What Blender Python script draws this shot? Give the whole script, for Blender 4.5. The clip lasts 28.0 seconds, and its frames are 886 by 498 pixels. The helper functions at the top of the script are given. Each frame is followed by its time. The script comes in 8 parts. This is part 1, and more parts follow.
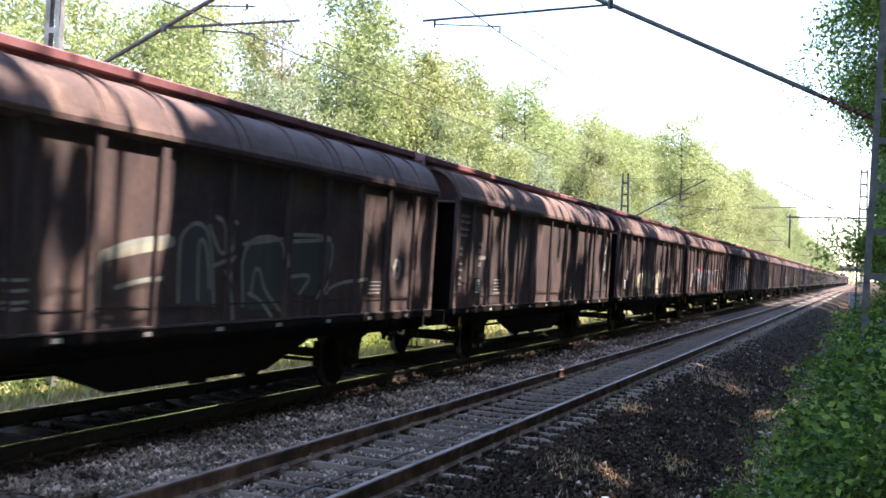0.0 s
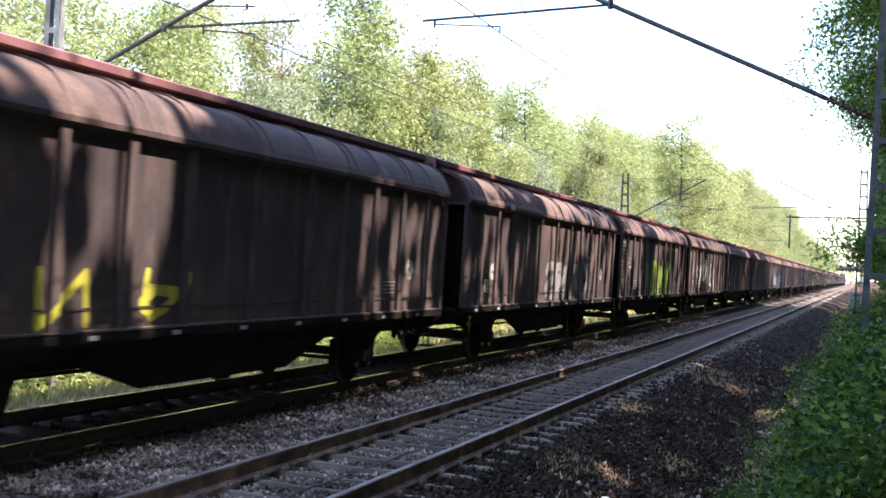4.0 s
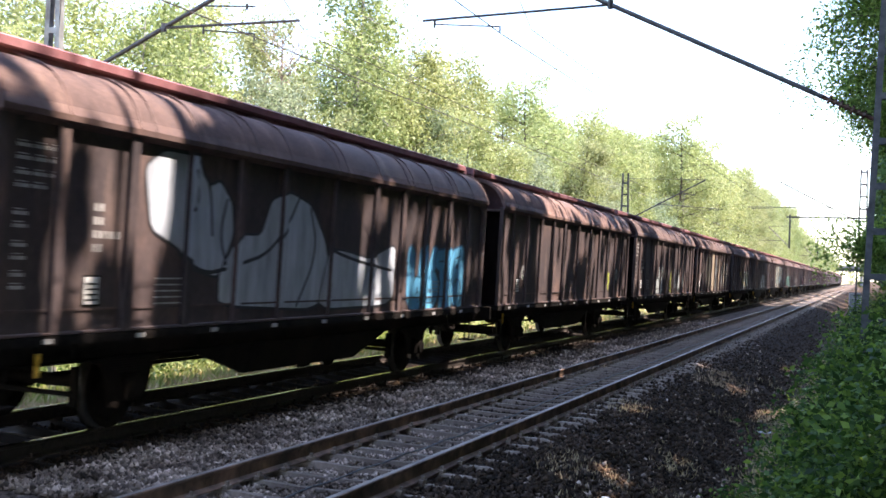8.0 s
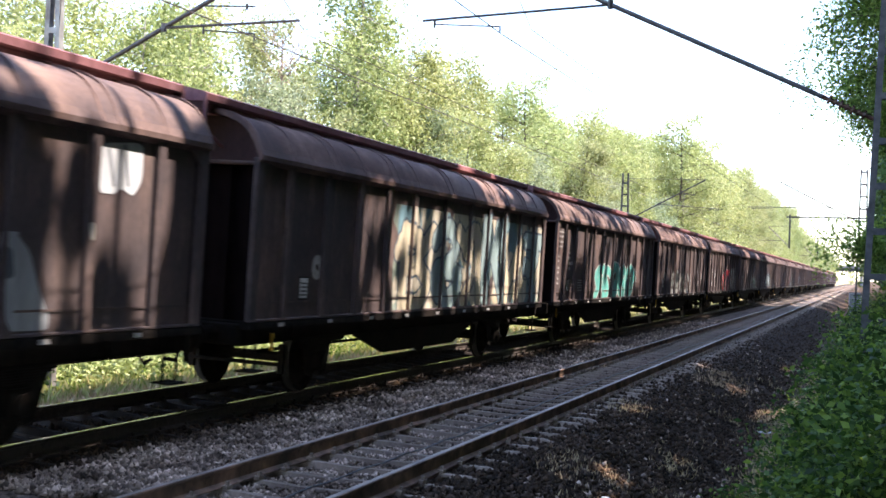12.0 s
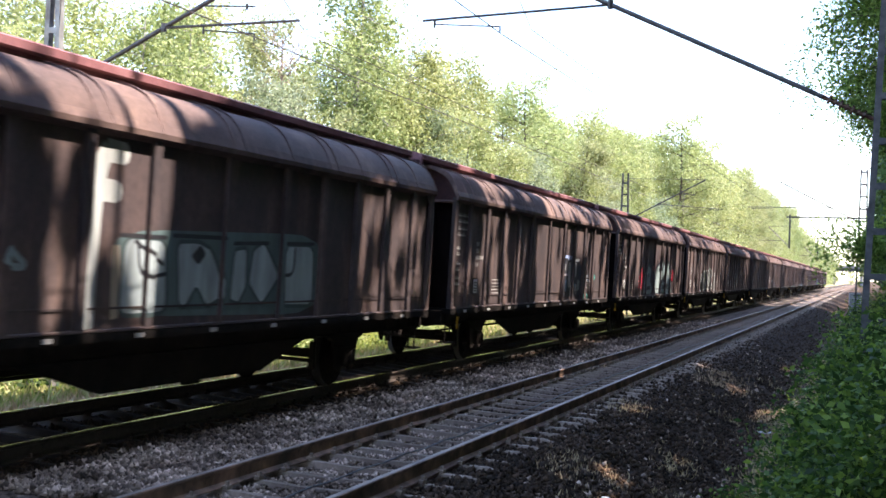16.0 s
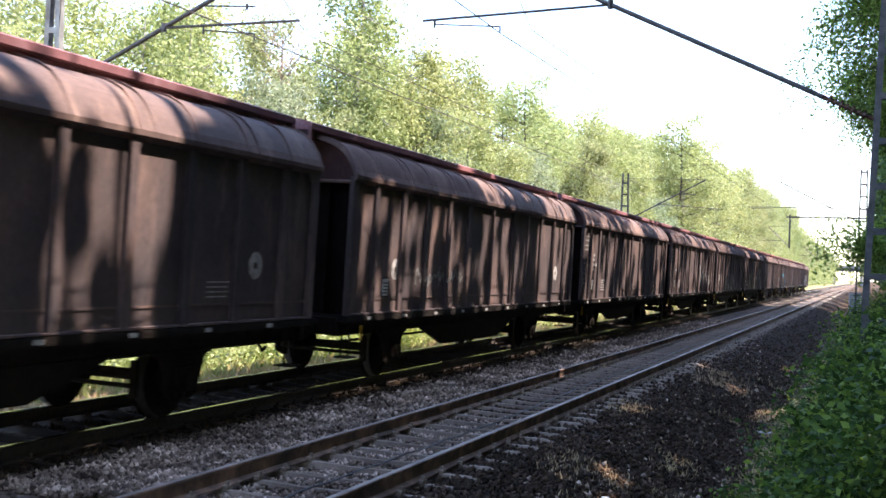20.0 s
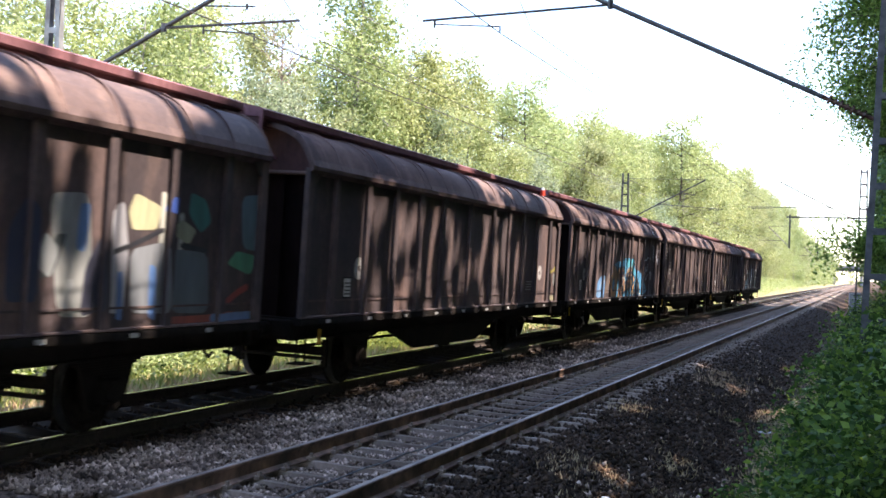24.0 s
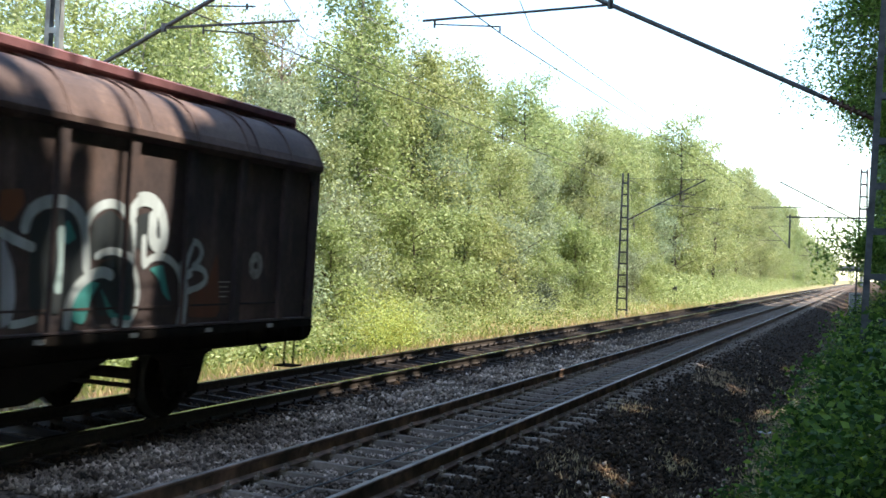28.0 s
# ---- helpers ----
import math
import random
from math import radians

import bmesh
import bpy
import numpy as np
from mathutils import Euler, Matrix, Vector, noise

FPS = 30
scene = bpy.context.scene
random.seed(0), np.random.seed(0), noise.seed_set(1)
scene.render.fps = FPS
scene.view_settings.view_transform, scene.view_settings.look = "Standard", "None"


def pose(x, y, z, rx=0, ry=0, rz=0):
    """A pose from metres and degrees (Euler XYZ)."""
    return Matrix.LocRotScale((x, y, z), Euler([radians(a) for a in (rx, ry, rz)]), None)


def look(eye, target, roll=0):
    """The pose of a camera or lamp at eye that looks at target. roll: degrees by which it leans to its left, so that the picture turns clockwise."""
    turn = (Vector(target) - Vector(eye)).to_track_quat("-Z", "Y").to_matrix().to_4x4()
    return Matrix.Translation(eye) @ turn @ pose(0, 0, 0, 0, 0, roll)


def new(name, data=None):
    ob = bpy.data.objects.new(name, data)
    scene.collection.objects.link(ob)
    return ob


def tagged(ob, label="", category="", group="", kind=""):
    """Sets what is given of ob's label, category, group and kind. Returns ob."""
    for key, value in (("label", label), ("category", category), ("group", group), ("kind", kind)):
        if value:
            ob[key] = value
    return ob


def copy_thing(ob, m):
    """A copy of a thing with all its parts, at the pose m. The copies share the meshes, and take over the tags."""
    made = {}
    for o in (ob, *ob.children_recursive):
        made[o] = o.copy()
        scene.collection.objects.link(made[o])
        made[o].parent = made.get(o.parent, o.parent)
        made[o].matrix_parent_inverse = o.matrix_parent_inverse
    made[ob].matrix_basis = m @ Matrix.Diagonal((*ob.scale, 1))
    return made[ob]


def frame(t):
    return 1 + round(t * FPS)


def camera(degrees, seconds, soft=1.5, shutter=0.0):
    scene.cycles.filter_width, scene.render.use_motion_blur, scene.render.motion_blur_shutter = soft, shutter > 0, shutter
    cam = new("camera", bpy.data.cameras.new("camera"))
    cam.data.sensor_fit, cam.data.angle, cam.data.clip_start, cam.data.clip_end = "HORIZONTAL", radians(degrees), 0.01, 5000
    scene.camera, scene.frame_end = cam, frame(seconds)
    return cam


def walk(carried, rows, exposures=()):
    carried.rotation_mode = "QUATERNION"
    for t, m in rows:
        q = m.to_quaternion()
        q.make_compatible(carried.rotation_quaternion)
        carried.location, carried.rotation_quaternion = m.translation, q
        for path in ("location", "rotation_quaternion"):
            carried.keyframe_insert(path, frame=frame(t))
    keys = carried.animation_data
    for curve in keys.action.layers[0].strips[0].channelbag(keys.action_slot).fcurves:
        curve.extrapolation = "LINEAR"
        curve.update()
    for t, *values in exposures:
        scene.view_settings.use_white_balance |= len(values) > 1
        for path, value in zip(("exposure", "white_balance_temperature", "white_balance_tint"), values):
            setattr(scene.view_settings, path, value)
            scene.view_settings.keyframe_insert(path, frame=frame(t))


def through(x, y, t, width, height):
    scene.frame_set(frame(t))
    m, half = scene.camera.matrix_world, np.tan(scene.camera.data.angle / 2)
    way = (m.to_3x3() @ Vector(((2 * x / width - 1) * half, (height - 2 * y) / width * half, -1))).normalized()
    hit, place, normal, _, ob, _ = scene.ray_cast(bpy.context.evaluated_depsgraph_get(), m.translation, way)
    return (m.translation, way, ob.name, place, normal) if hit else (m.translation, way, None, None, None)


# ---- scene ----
cam = camera(41.18, 28.0, 1.6, 0.12)
EYE = (4.898, 0.0, 1.944)
AIM = (4.898 - 100 * math.sin(radians(19.70)) * math.cos(radians(0.909)),
       100 * math.cos(radians(19.70)) * math.cos(radians(0.909)), 1.944 + 100 * math.sin(radians(0.909)))
walk(cam, [(0.0, look(EYE, AIM, 1.86)), (28.0, look(EYE, AIM, 1.86))],
     exposures=[(0.0, 2.25, 6900, 18), (26.4, 2.25, 6900, 18), (28.0, 1.70, 6900, 6)])

# ---- light ----
SUN = Vector((0.46, 0.08, 0.88)).normalized()      # the way to the sun
world = bpy.data.worlds.new("sky")
scene.world = world
world.use_nodes = True
wn = world.node_tree.nodes
sky = wn.new("ShaderNodeTexSky")
sky.sky_type, sky.sun_disc = "NISHITA", False
sky.sun_elevation = math.asin(SUN.z)
sky.sun_rotation = math.atan2(SUN.x, SUN.y)
sky.air_density, sky.dust_density, sky.ozone_density = 1.0, 0.3, 2.2
world.node_tree.links.new(sky.outputs[0], wn["Background"].inputs[0])
wn["Background"].inputs[1].default_value = 0.17
sun_lamp = bpy.data.lights.new("sun", "SUN")
sun_lamp.energy, sun_lamp.angle, sun_lamp.color = 4.4, radians(0.53), (1.0, 0.94, 0.86)
sun = new("sun", sun_lamp)
sun.matrix_world = look(SUN * 60, (0, 0, 0))

# ---- plan, in metres: x across the tracks, y along them, z up from the near rail top ----
GAUGE = 0.75          # rail centre from track centre
FAR = -3.95           # centre of the far track
FAR_Z = 0.035
CANT = 1.8            # far track leans towards the near one
PITCH = 15.75         # wagon to wagon
BODY = 14.55          # length of a wagon body
HALF = 1.38           # half width of a wagon body
rng = np.random.default_rng(7)


def travelled(t):
    """Metres that the train has gone at t seconds."""
    return (((3.449e-05 * t - 2.5972e-03) * t - 2.86867e-02) * t + 23.63275) * t


# ---- materials ----
def nodes_of(name):
    m = bpy.data.materials.new(name)
    m.use_nodes = True
    t = m.node_tree
    return m, t.nodes, t.links, t.nodes["Principled BSDF"]


def ramp(n, l, fac, stops):
    r = n.new("ShaderNodeValToRGB")
    e = r.color_ramp.elements
    while len(e) < len(stops):
        e.new(0.5)
    for el, (pos, col) in zip(e, stops):
        el.position, el.color = pos, (*col, 1)
    l.new(fac, r.inputs[0])
    return r.outputs[0]


def tex(n, l, kind, scale, stretch=(1, 1, 1), detail=4, rough=0.55, space="Object"):
    c = n.new("ShaderNodeTexCoord")
    mp = n.new("ShaderNodeMapping")
    mp.inputs["Scale"].default_value = stretch
    l.new(c.outputs[space], mp.inputs[0])
    t = n.new("ShaderNodeTex" + kind)
    t.inputs["Scale"].default_value = scale
    if kind == "Noise":
        t.inputs["Detail"].default_value, t.inputs["Roughness"].default_value = detail, rough
    l.new(mp.outputs[0], t.inputs["Vector"])
    return t


def mix(n, l, fac, a, b, how="MIX"):
    m = n.new("ShaderNodeMix")
    m.data_type, m.blend_type = "RGBA", how
    for sock, v in ((0, fac), (6, a), (7, b)):
        if isinstance(v, (int, float)):
            m.inputs[sock].default_value = v
        elif isinstance(v, tuple):
            m.inputs[sock].default_value = (*v, 1)
        else:
            l.new(v, m.inputs[sock])
    return m.outputs[2]


def bumped(n, l, b, height, strength, dist=0.02):
    bp = n.new("ShaderNodeBump")
    bp.inputs["Strength"].default_value, bp.inputs["Distance"].default_value = strength, dist
    l.new(height, bp.inputs["Height"])
    l.new(bp.outputs[0], b.inputs["Normal"])


def surface(name, dark, light, scale=6, rough=0.7, metal=0.0, bump=0.2, stretch=(1, 1, 1), dirt=None, dirt_scale=1.2, spread=(0.3, 0.7), vary=0.0, each=0.0, gloss=0.35):
    """A surface of two tones with a second, coarser layer of dirt."""
    m, n, l, b = nodes_of(name)
    t = tex(n, l, "Noise", scale, stretch)
    col = ramp(n, l, t.outputs[0], [(spread[0], dark), (spread[1], light)])
    if dirt:
        d = tex(n, l, "Noise", dirt_scale, stretch, 6, 0.65)
        f = ramp(n, l, d.outputs[0], [(0.42, (0, 0, 0)), (0.68, (1, 1, 1))])
        col = mix(n, l, f, col, dirt)
    if vary:
        o = n.new("ShaderNodeObjectInfo")
        g = ramp(n, l, o.outputs["Random"], [(0, (1 - vary,) * 3), (1, (1 + vary,) * 3)])
        col = mix(n, l, 1.0, col, g, "MULTIPLY")
    if each:
        o = n.new("ShaderNodeNewGeometry")
        g = ramp(n, l, o.outputs["Random Per Island"], [(0, (1 - each,) * 3), (0.7, (1, 0.97, 0.95)), (1, (1 + 1.3 * each,) * 3)])
        col = mix(n, l, 1.0, col, g, "MULTIPLY")
    l.new(col, b.inputs["Base Color"])
    b.inputs["Roughness"].default_value, b.inputs["Metallic"].default_value = rough, metal
    b.inputs["Specular IOR Level"].default_value = gloss
    bumped(n, l, b, t.outputs[0], bump)
    return m


def leaf_material(name, tones, through=0.35, rough=0.55, gloss=0.3):
    """Leaves: a tone for each leaf, and light that comes through them."""
    m, n, l, b = nodes_of(name)
    g = n.new("ShaderNodeNewGeometry")
    col = ramp(n, l, g.outputs["Random Per Island"], [(i / (len(tones) - 1), c) for i, c in enumerate(tones)])
    o = n.new("ShaderNodeObjectInfo")
    hs = n.new("ShaderNodeHueSaturation")
    hv = n.new("ShaderNodeMapRange")
    hv.inputs[3].default_value, hv.inputs[4].default_value = 0.485, 0.515
    l.new(o.outputs["Random"], hv.inputs[0])
    l.new(hv.outputs[0], hs.inputs["Hue"])
    l.new(col, hs.inputs["Color"])
    l.new(hs.outputs[0], b.inputs["Base Color"])
    b.inputs["Roughness"].default_value = rough
    b.inputs["Specular IOR Level"].default_value = gloss
    tr = n.new("ShaderNodeBsdfTranslucent")
    l.new(hs.outputs[0], tr.inputs[0])
    ms = n.new("ShaderNodeMixShader")
    ms.inputs[0].default_value = through
    l.new(b.outputs[0], ms.inputs[1])
    l.new(tr.outputs[0], ms.inputs[2])
    l.new(ms.outputs[0], n["Material Output"].inputs[0])
    return m


PAINTS = {}


def spray(c):
    """Sprayed paint of one colour, bleached and dirty in runs."""
    if c not in PAINTS:
        lo = tuple(0.8 * v for v in c)
        PAINTS[c] = surface("sprayed_paint", lo, c, 4, 0.55, 0, 0.05, (1, 1.6, 0.35), dirt=tuple(0.5 * v + 0.02 for v in c), dirt_scale=2.2, spread=(0.25, 0.6))
    return PAINTS[c]


def wagon_paint(name, dark, mid, light, stain, rough=0.72):
    """Old brown wagon paint: bleached in vertical runs, rusty, dirty in patches; each wagon a little different."""
    m, n, l, b = nodes_of(name)
    o = n.new("ShaderNodeObjectInfo")
    c = n.new("ShaderNodeTexCoord")
    ad = n.new("ShaderNodeVectorMath")
    ad.operation = "ADD"
    l.new(c.outputs["Object"], ad.inputs[0])
    sc = n.new("ShaderNodeMath")
    sc.operation = "MULTIPLY"
    sc.inputs[1].default_value = 37.0
    l.new(o.outputs["Random"], sc.inputs[0])
    l.new(sc.outputs[0], ad.inputs[1])

    def noise_at(scale, stretch, detail=5, rough=0.6):
        mp = n.new("ShaderNodeMapping")
        mp.inputs["Scale"].default_value = stretch
        l.new(ad.outputs[0], mp.inputs[0])
        t = n.new("ShaderNodeTexNoise")
        t.inputs["Scale"].default_value, t.inputs["Detail"].default_value, t.inputs["Roughness"].default_value = scale, detail, rough
        l.new(mp.outputs[0], t.inputs["Vector"])
        return t.outputs[0]

    base = ramp(n, l, noise_at(1.1, (1, 0.8, 0.7)), [(0.3, dark), (0.55, mid), (0.75, light)])
    runs = ramp(n, l, noise_at(2.3, (1, 1.3, 0.3)), [(0.54, (0, 0, 0)), (0.82, (0.8,) * 3)])
    col = mix(n, l, runs, base, stain)
    fine = ramp(n, l, noise_at(26, (1, 1, 0.4), 3), [(0.3, (0.72,) * 3), (0.7, (1.15,) * 3)])
    col = mix(n, l, 1.0, col, fine, "MULTIPLY")
    tone = ramp(n, l, o.outputs["Random"], [(0, (0.8, 0.78, 0.78)), (0.5, (1, 1, 1)), (1, (1.2, 1.12, 1.08))])
    col = mix(n, l, 1.0, col, tone, "MULTIPLY")
    l.new(col, b.inputs["Base Color"])
    b.inputs["Roughness"].default_value = rough
    b.inputs["Specular IOR Level"].default_value = 0.3
    bumped(n, l, b, noise_at(9, (1, 1, 0.5)), 0.12)
    return m


M_SIDE = wagon_paint("weathered_brown_paint", (0.043, 0.035, 0.038), (0.079, 0.057, 0.055), (0.138, 0.089, 0.075), (0.211, 0.143, 0.118))
M_ROOF = wagon_paint("grey_brown_roof_paint", (0.071, 0.050, 0.050), (0.131, 0.084, 0.073), (0.210, 0.135, 0.109), (0.293, 0.194, 0.155), 0.85)
M_RIDGE = wagon_paint("red_oxide_roof", (0.162, 0.070, 0.077), (0.237, 0.105, 0.112), (0.304, 0.150, 0.156), (0.314, 0.200, 0.213))
M_END = wagon_paint("red_brown_end_wall", (0.035, 0.015, 0.015), (0.065, 0.026, 0.024), (0.10, 0.04, 0.035), (0.12, 0.06, 0.05))
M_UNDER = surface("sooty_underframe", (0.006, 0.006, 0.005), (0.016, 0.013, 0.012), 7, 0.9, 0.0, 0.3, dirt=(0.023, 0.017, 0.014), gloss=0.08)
# lower end wall: shade of the gap between wagons put into the colour
M_ENDLOW = surface("shade_dark_end_wall", (0.006, 0.004, 0.004), (0.014, 0.008, 0.008), 5, 0.95, 0, 0.2, (1, 1, 0.4), gloss=0.05)
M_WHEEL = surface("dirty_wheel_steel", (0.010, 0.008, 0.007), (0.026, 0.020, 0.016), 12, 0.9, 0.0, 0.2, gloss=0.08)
M_TREAD = surface("polished_wheel_tread", (0.3, 0.29, 0.28), (0.5, 0.49, 0.47), 20, 0.3, 1.0, 0.05)
M_WHITE = surface("dirty_white_paint", (0.42, 0.41, 0.39), (0.72, 0.71, 0.69), 14, 0.6, 0, 0.05)
M_DULL = surface("worn_white_marking", (0.20, 0.185, 0.175), (0.46, 0.44, 0.42), 11, 0.6, 0, 0.05, spread=(0.3, 0.65))
M_RED = surface("red_lamp_paint", (0.6, 0.05, 0.03), (0.72, 0.09, 0.05), 10, 0.4, 0, 0.03)
M_YELLOW = surface("yellow_paint", (0.5, 0.3, 0.03), (0.7, 0.42, 0.06), 12, 0.6, 0, 0.05)
M_RAIL = surface("rusty_rail_side", (0.072, 0.047, 0.035), (0.310, 0.180, 0.122), 5, 0.9, 0.0, 0.4, dirt=(0.058, 0.041, 0.031))
# outer track's rails: soot, and the train's shade put into the colour
M_RAIL2 = surface("soot_and_shade_rail_side", (0.02, 0.015, 0.012), (0.06, 0.042, 0.032), 14, 0.9, 0.0, 0.4, dirt=(0.03, 0.022, 0.018))
M_RAILTOP = surface("dull_rusty_rail_top", (0.17, 0.13, 0.105), (0.40, 0.33, 0.28), 7, 0.62, 0.25, 0.12, (1, 0.25, 1), dirt=(0.09, 0.062, 0.046))
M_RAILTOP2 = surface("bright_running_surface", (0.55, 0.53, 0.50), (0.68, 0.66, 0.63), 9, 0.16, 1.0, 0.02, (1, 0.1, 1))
M_SLEEPER = surface("rusty_steel_sleeper", (0.175, 0.131, 0.100), (0.450, 0.344, 0.268), 5, 0.85, 0.0, 0.35, dirt=(0.106, 0.073, 0.055), vary=0.18)
# outer track's sleepers: a darker copy that carries the shade under the train
M_SLEEPER2 = surface("shade_dark_sleeper", (0.018, 0.013, 0.011), (0.051, 0.037, 0.030), 5, 0.9, 0.0, 0.35, dirt=(0.021, 0.015, 0.012), vary=0.18)
M_STONE = surface("ballast_stone", (0.150, 0.108, 0.082), (0.640, 0.500, 0.400), 2.6, 0.9, 0, 0.4, dirt=(0.050, 0.032, 0.022), dirt_scale=0.9, each=0.72, gloss=0.15)
# dark stone; by the outer track and between the rails it also paints shade
M_STONE2 = surface("dark_ballast_stone", (0.035, 0.022, 0.014), (0.091, 0.059, 0.039), 1.6, 0.9, 0, 0.4, dirt=(0.032, 0.021, 0.013), dirt_scale=0.9, each=0.65, gloss=0.15)
M_STEEL = surface("galvanised_mast_steel", (0.19, 0.20, 0.20), (0.36, 0.36, 0.35), 5, 0.55, 0.5, 0.2, dirt=(0.14, 0.11, 0.09))
M_TUBE = surface("dark_cantilever_tube", (0.04, 0.042, 0.045), (0.10, 0.10, 0.105), 9, 0.5, 0.4, 0.1)
M_INSUL = surface("brown_glazed_insulator", (0.05, 0.03, 0.025), (0.11, 0.06, 0.045), 6, 0.25, 0, 0.05)
M_WIRE = surface("weathered_copper_wire", (0.05, 0.05, 0.048), (0.11, 0.10, 0.09), 12, 0.5, 0.6, 0.05)
M_CONC = surface("weathered_concrete", (0.24, 0.24, 0.24), (0.42, 0.41, 0.39), 4, 0.9, 0, 0.3, dirt=(0.16, 0.15, 0.13))
M_BARK = surface("birch_bark", (0.16, 0.14, 0.12), (0.55, 0.53, 0.49), 3.5, 0.85, 0, 0.3, (1, 1, 3.0), dirt=(0.05, 0.045, 0.04))
M_BARK2 = surface("dark_bark", (0.05, 0.04, 0.032), (0.14, 0.11, 0.085), 6, 0.9, 0, 0.6, (1, 1, 0.3))
M_TWIG = surface("bare_twigs", (0.2, 0.14, 0.12), (0.34, 0.25, 0.21), 6, 0.9, 0, 0.2)
LEAF_BIRCH = leaf_material("young_birch_leaf", [(0.174, 0.220, 0.077), (0.259, 0.310, 0.113), (0.350, 0.403, 0.167), (0.454, 0.493, 0.262)], 0.45)
LEAF_YELLOW = leaf_material("yellow_green_leaf", [(0.234, 0.283, 0.106), (0.353, 0.406, 0.170), (0.469, 0.516, 0.254)], 0.45)
LEAF_GREY = leaf_material("grey_green_leaf", [(0.182, 0.226, 0.130), (0.277, 0.343, 0.202), (0.393, 0.450, 0.318)], 0.4)
LEAF_OLIVE = leaf_material("olive_leaf", [(0.201, 0.236, 0.102), (0.291, 0.331, 0.150), (0.391, 0.425, 0.226)], 0.45)
LEAF_DARK = leaf_material("shade_leaf", [(0.035, 0.075, 0.02), (0.06, 0.12, 0.03), (0.10, 0.17, 0.045)], 0.25)
LEAF_BANK = leaf_material("nettle_leaf", [(0.015, 0.036, 0.007), (0.039, 0.087, 0.014), (0.085, 0.153, 0.023), (0.219, 0.306, 0.046)], 0.45)
LEAF_HORN = leaf_material("hornbeam_leaf", [(0.077, 0.150, 0.032), (0.143, 0.250, 0.052), (0.220, 0.340, 0.072), (0.330, 0.450, 0.112)], 0.55)
LEAF_GOLD = leaf_material("golden_broom", [(0.228, 0.251, 0.066), (0.365, 0.397, 0.079), (0.441, 0.522, 0.158), (0.304, 0.439, 0.132)], 0.4)
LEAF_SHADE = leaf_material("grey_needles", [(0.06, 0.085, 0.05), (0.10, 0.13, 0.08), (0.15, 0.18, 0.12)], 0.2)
GRASS = leaf_material("spring_grass", [(0.18, 0.23, 0.06), (0.29, 0.34, 0.10), (0.44, 0.41, 0.17), (0.52, 0.42, 0.25)], 0.35)
DRY = leaf_material("dry_grass", [(0.34, 0.23, 0.13), (0.52, 0.38, 0.22), (0.62, 0.49, 0.30)], 0.25)


# ---- mesh helpers ----
def part(name, bm, material, parent=None, label=""):
    me = bpy.data.meshes.new(name)
    bm.to_mesh(me)
    bm.free()
    for m in (material if isinstance(material, (list, tuple)) else [material]):
        me.materials.append(m)
    ob = new(name, me)
    if parent:
        ob.parent = parent
    if label:
        ob["label"] = label
    return ob


def box(bm, x0, x1, y0, y1, z0, z1, m=None, bevel=0.0, mat=0):
    g = bmesh.ops.create_cube(bm, size=1.0, matrix=Matrix.LocRotScale(((x0 + x1) / 2, (y0 + y1) / 2, (z0 + z1) / 2), None, (x1 - x0, y1 - y0, z1 - z0)))
    vs = g["verts"]
    if bevel:
        es = list({e for v in vs for e in v.link_edges})
        r = bmesh.ops.bevel(bm, geom=es, offset=bevel, segments=1, affect="EDGES", clamp_overlap=True)
        vs = list({v for f in r["faces"] for v in f.verts} | {v for v in vs if v.is_valid})
    if m is not None:
        bmesh.ops.transform(bm, matrix=m, verts=vs)
    if mat:
        for f in {f for v in vs for f in v.link_faces}:
            f.material_index = mat
    return vs


def tube(bm, a, b, r, seg=8, r2=None):
    a, b = Vector(a), Vector(b)
    d = b - a
    m = Matrix.Translation((a + b) / 2) @ d.to_track_quat("Z", "Y").to_matrix().to_4x4()
    g = bmesh.ops.create_cone(bm, cap_ends=True, segments=seg, radius1=r, radius2=r if r2 is None else r2, depth=d.length, matrix=m)
    return g["verts"]


def extrude(bm, outline, y0, y1):
    """A closed outline in x and z, drawn along y."""
    a = [bm.verts.new((x, y0, z)) for x, z in outline]
    b = [bm.verts.new((x, y1, z)) for x, z in outline]
    n = len(outline)
    for i in range(n):
        bm.faces.new((a[i], a[(i + 1) % n], b[(i + 1) % n], b[i]))
    bm.faces.new(a[::-1])
    bm.faces.new(b)
    bmesh.ops.recalc_face_normals(bm, faces=bm.faces[:])


def raw(name, verts, faces, material, parent=None, smooth=False):
    """A mesh from arrays of corners and of equal-sized faces."""
    me = bpy.data.meshes.new(name)
    verts, faces = np.asarray(verts, np.float32), np.asarray(faces, np.int32)
    k = faces.shape[1]
    me.vertices.add(len(verts))
    me.vertices.foreach_set("co", verts.ravel())
    me.loops.add(faces.size)
    me.loops.foreach_set("vertex_index", faces.ravel())
    me.polygons.add(len(faces))
    me.polygons.foreach_set("loop_start", np.arange(len(faces), dtype=np.int32) * k)
    me.update(calc_edges=True)
    me.materials.append(material)
    ob = new(name, me)
    if parent:
        ob.parent = parent
    return ob


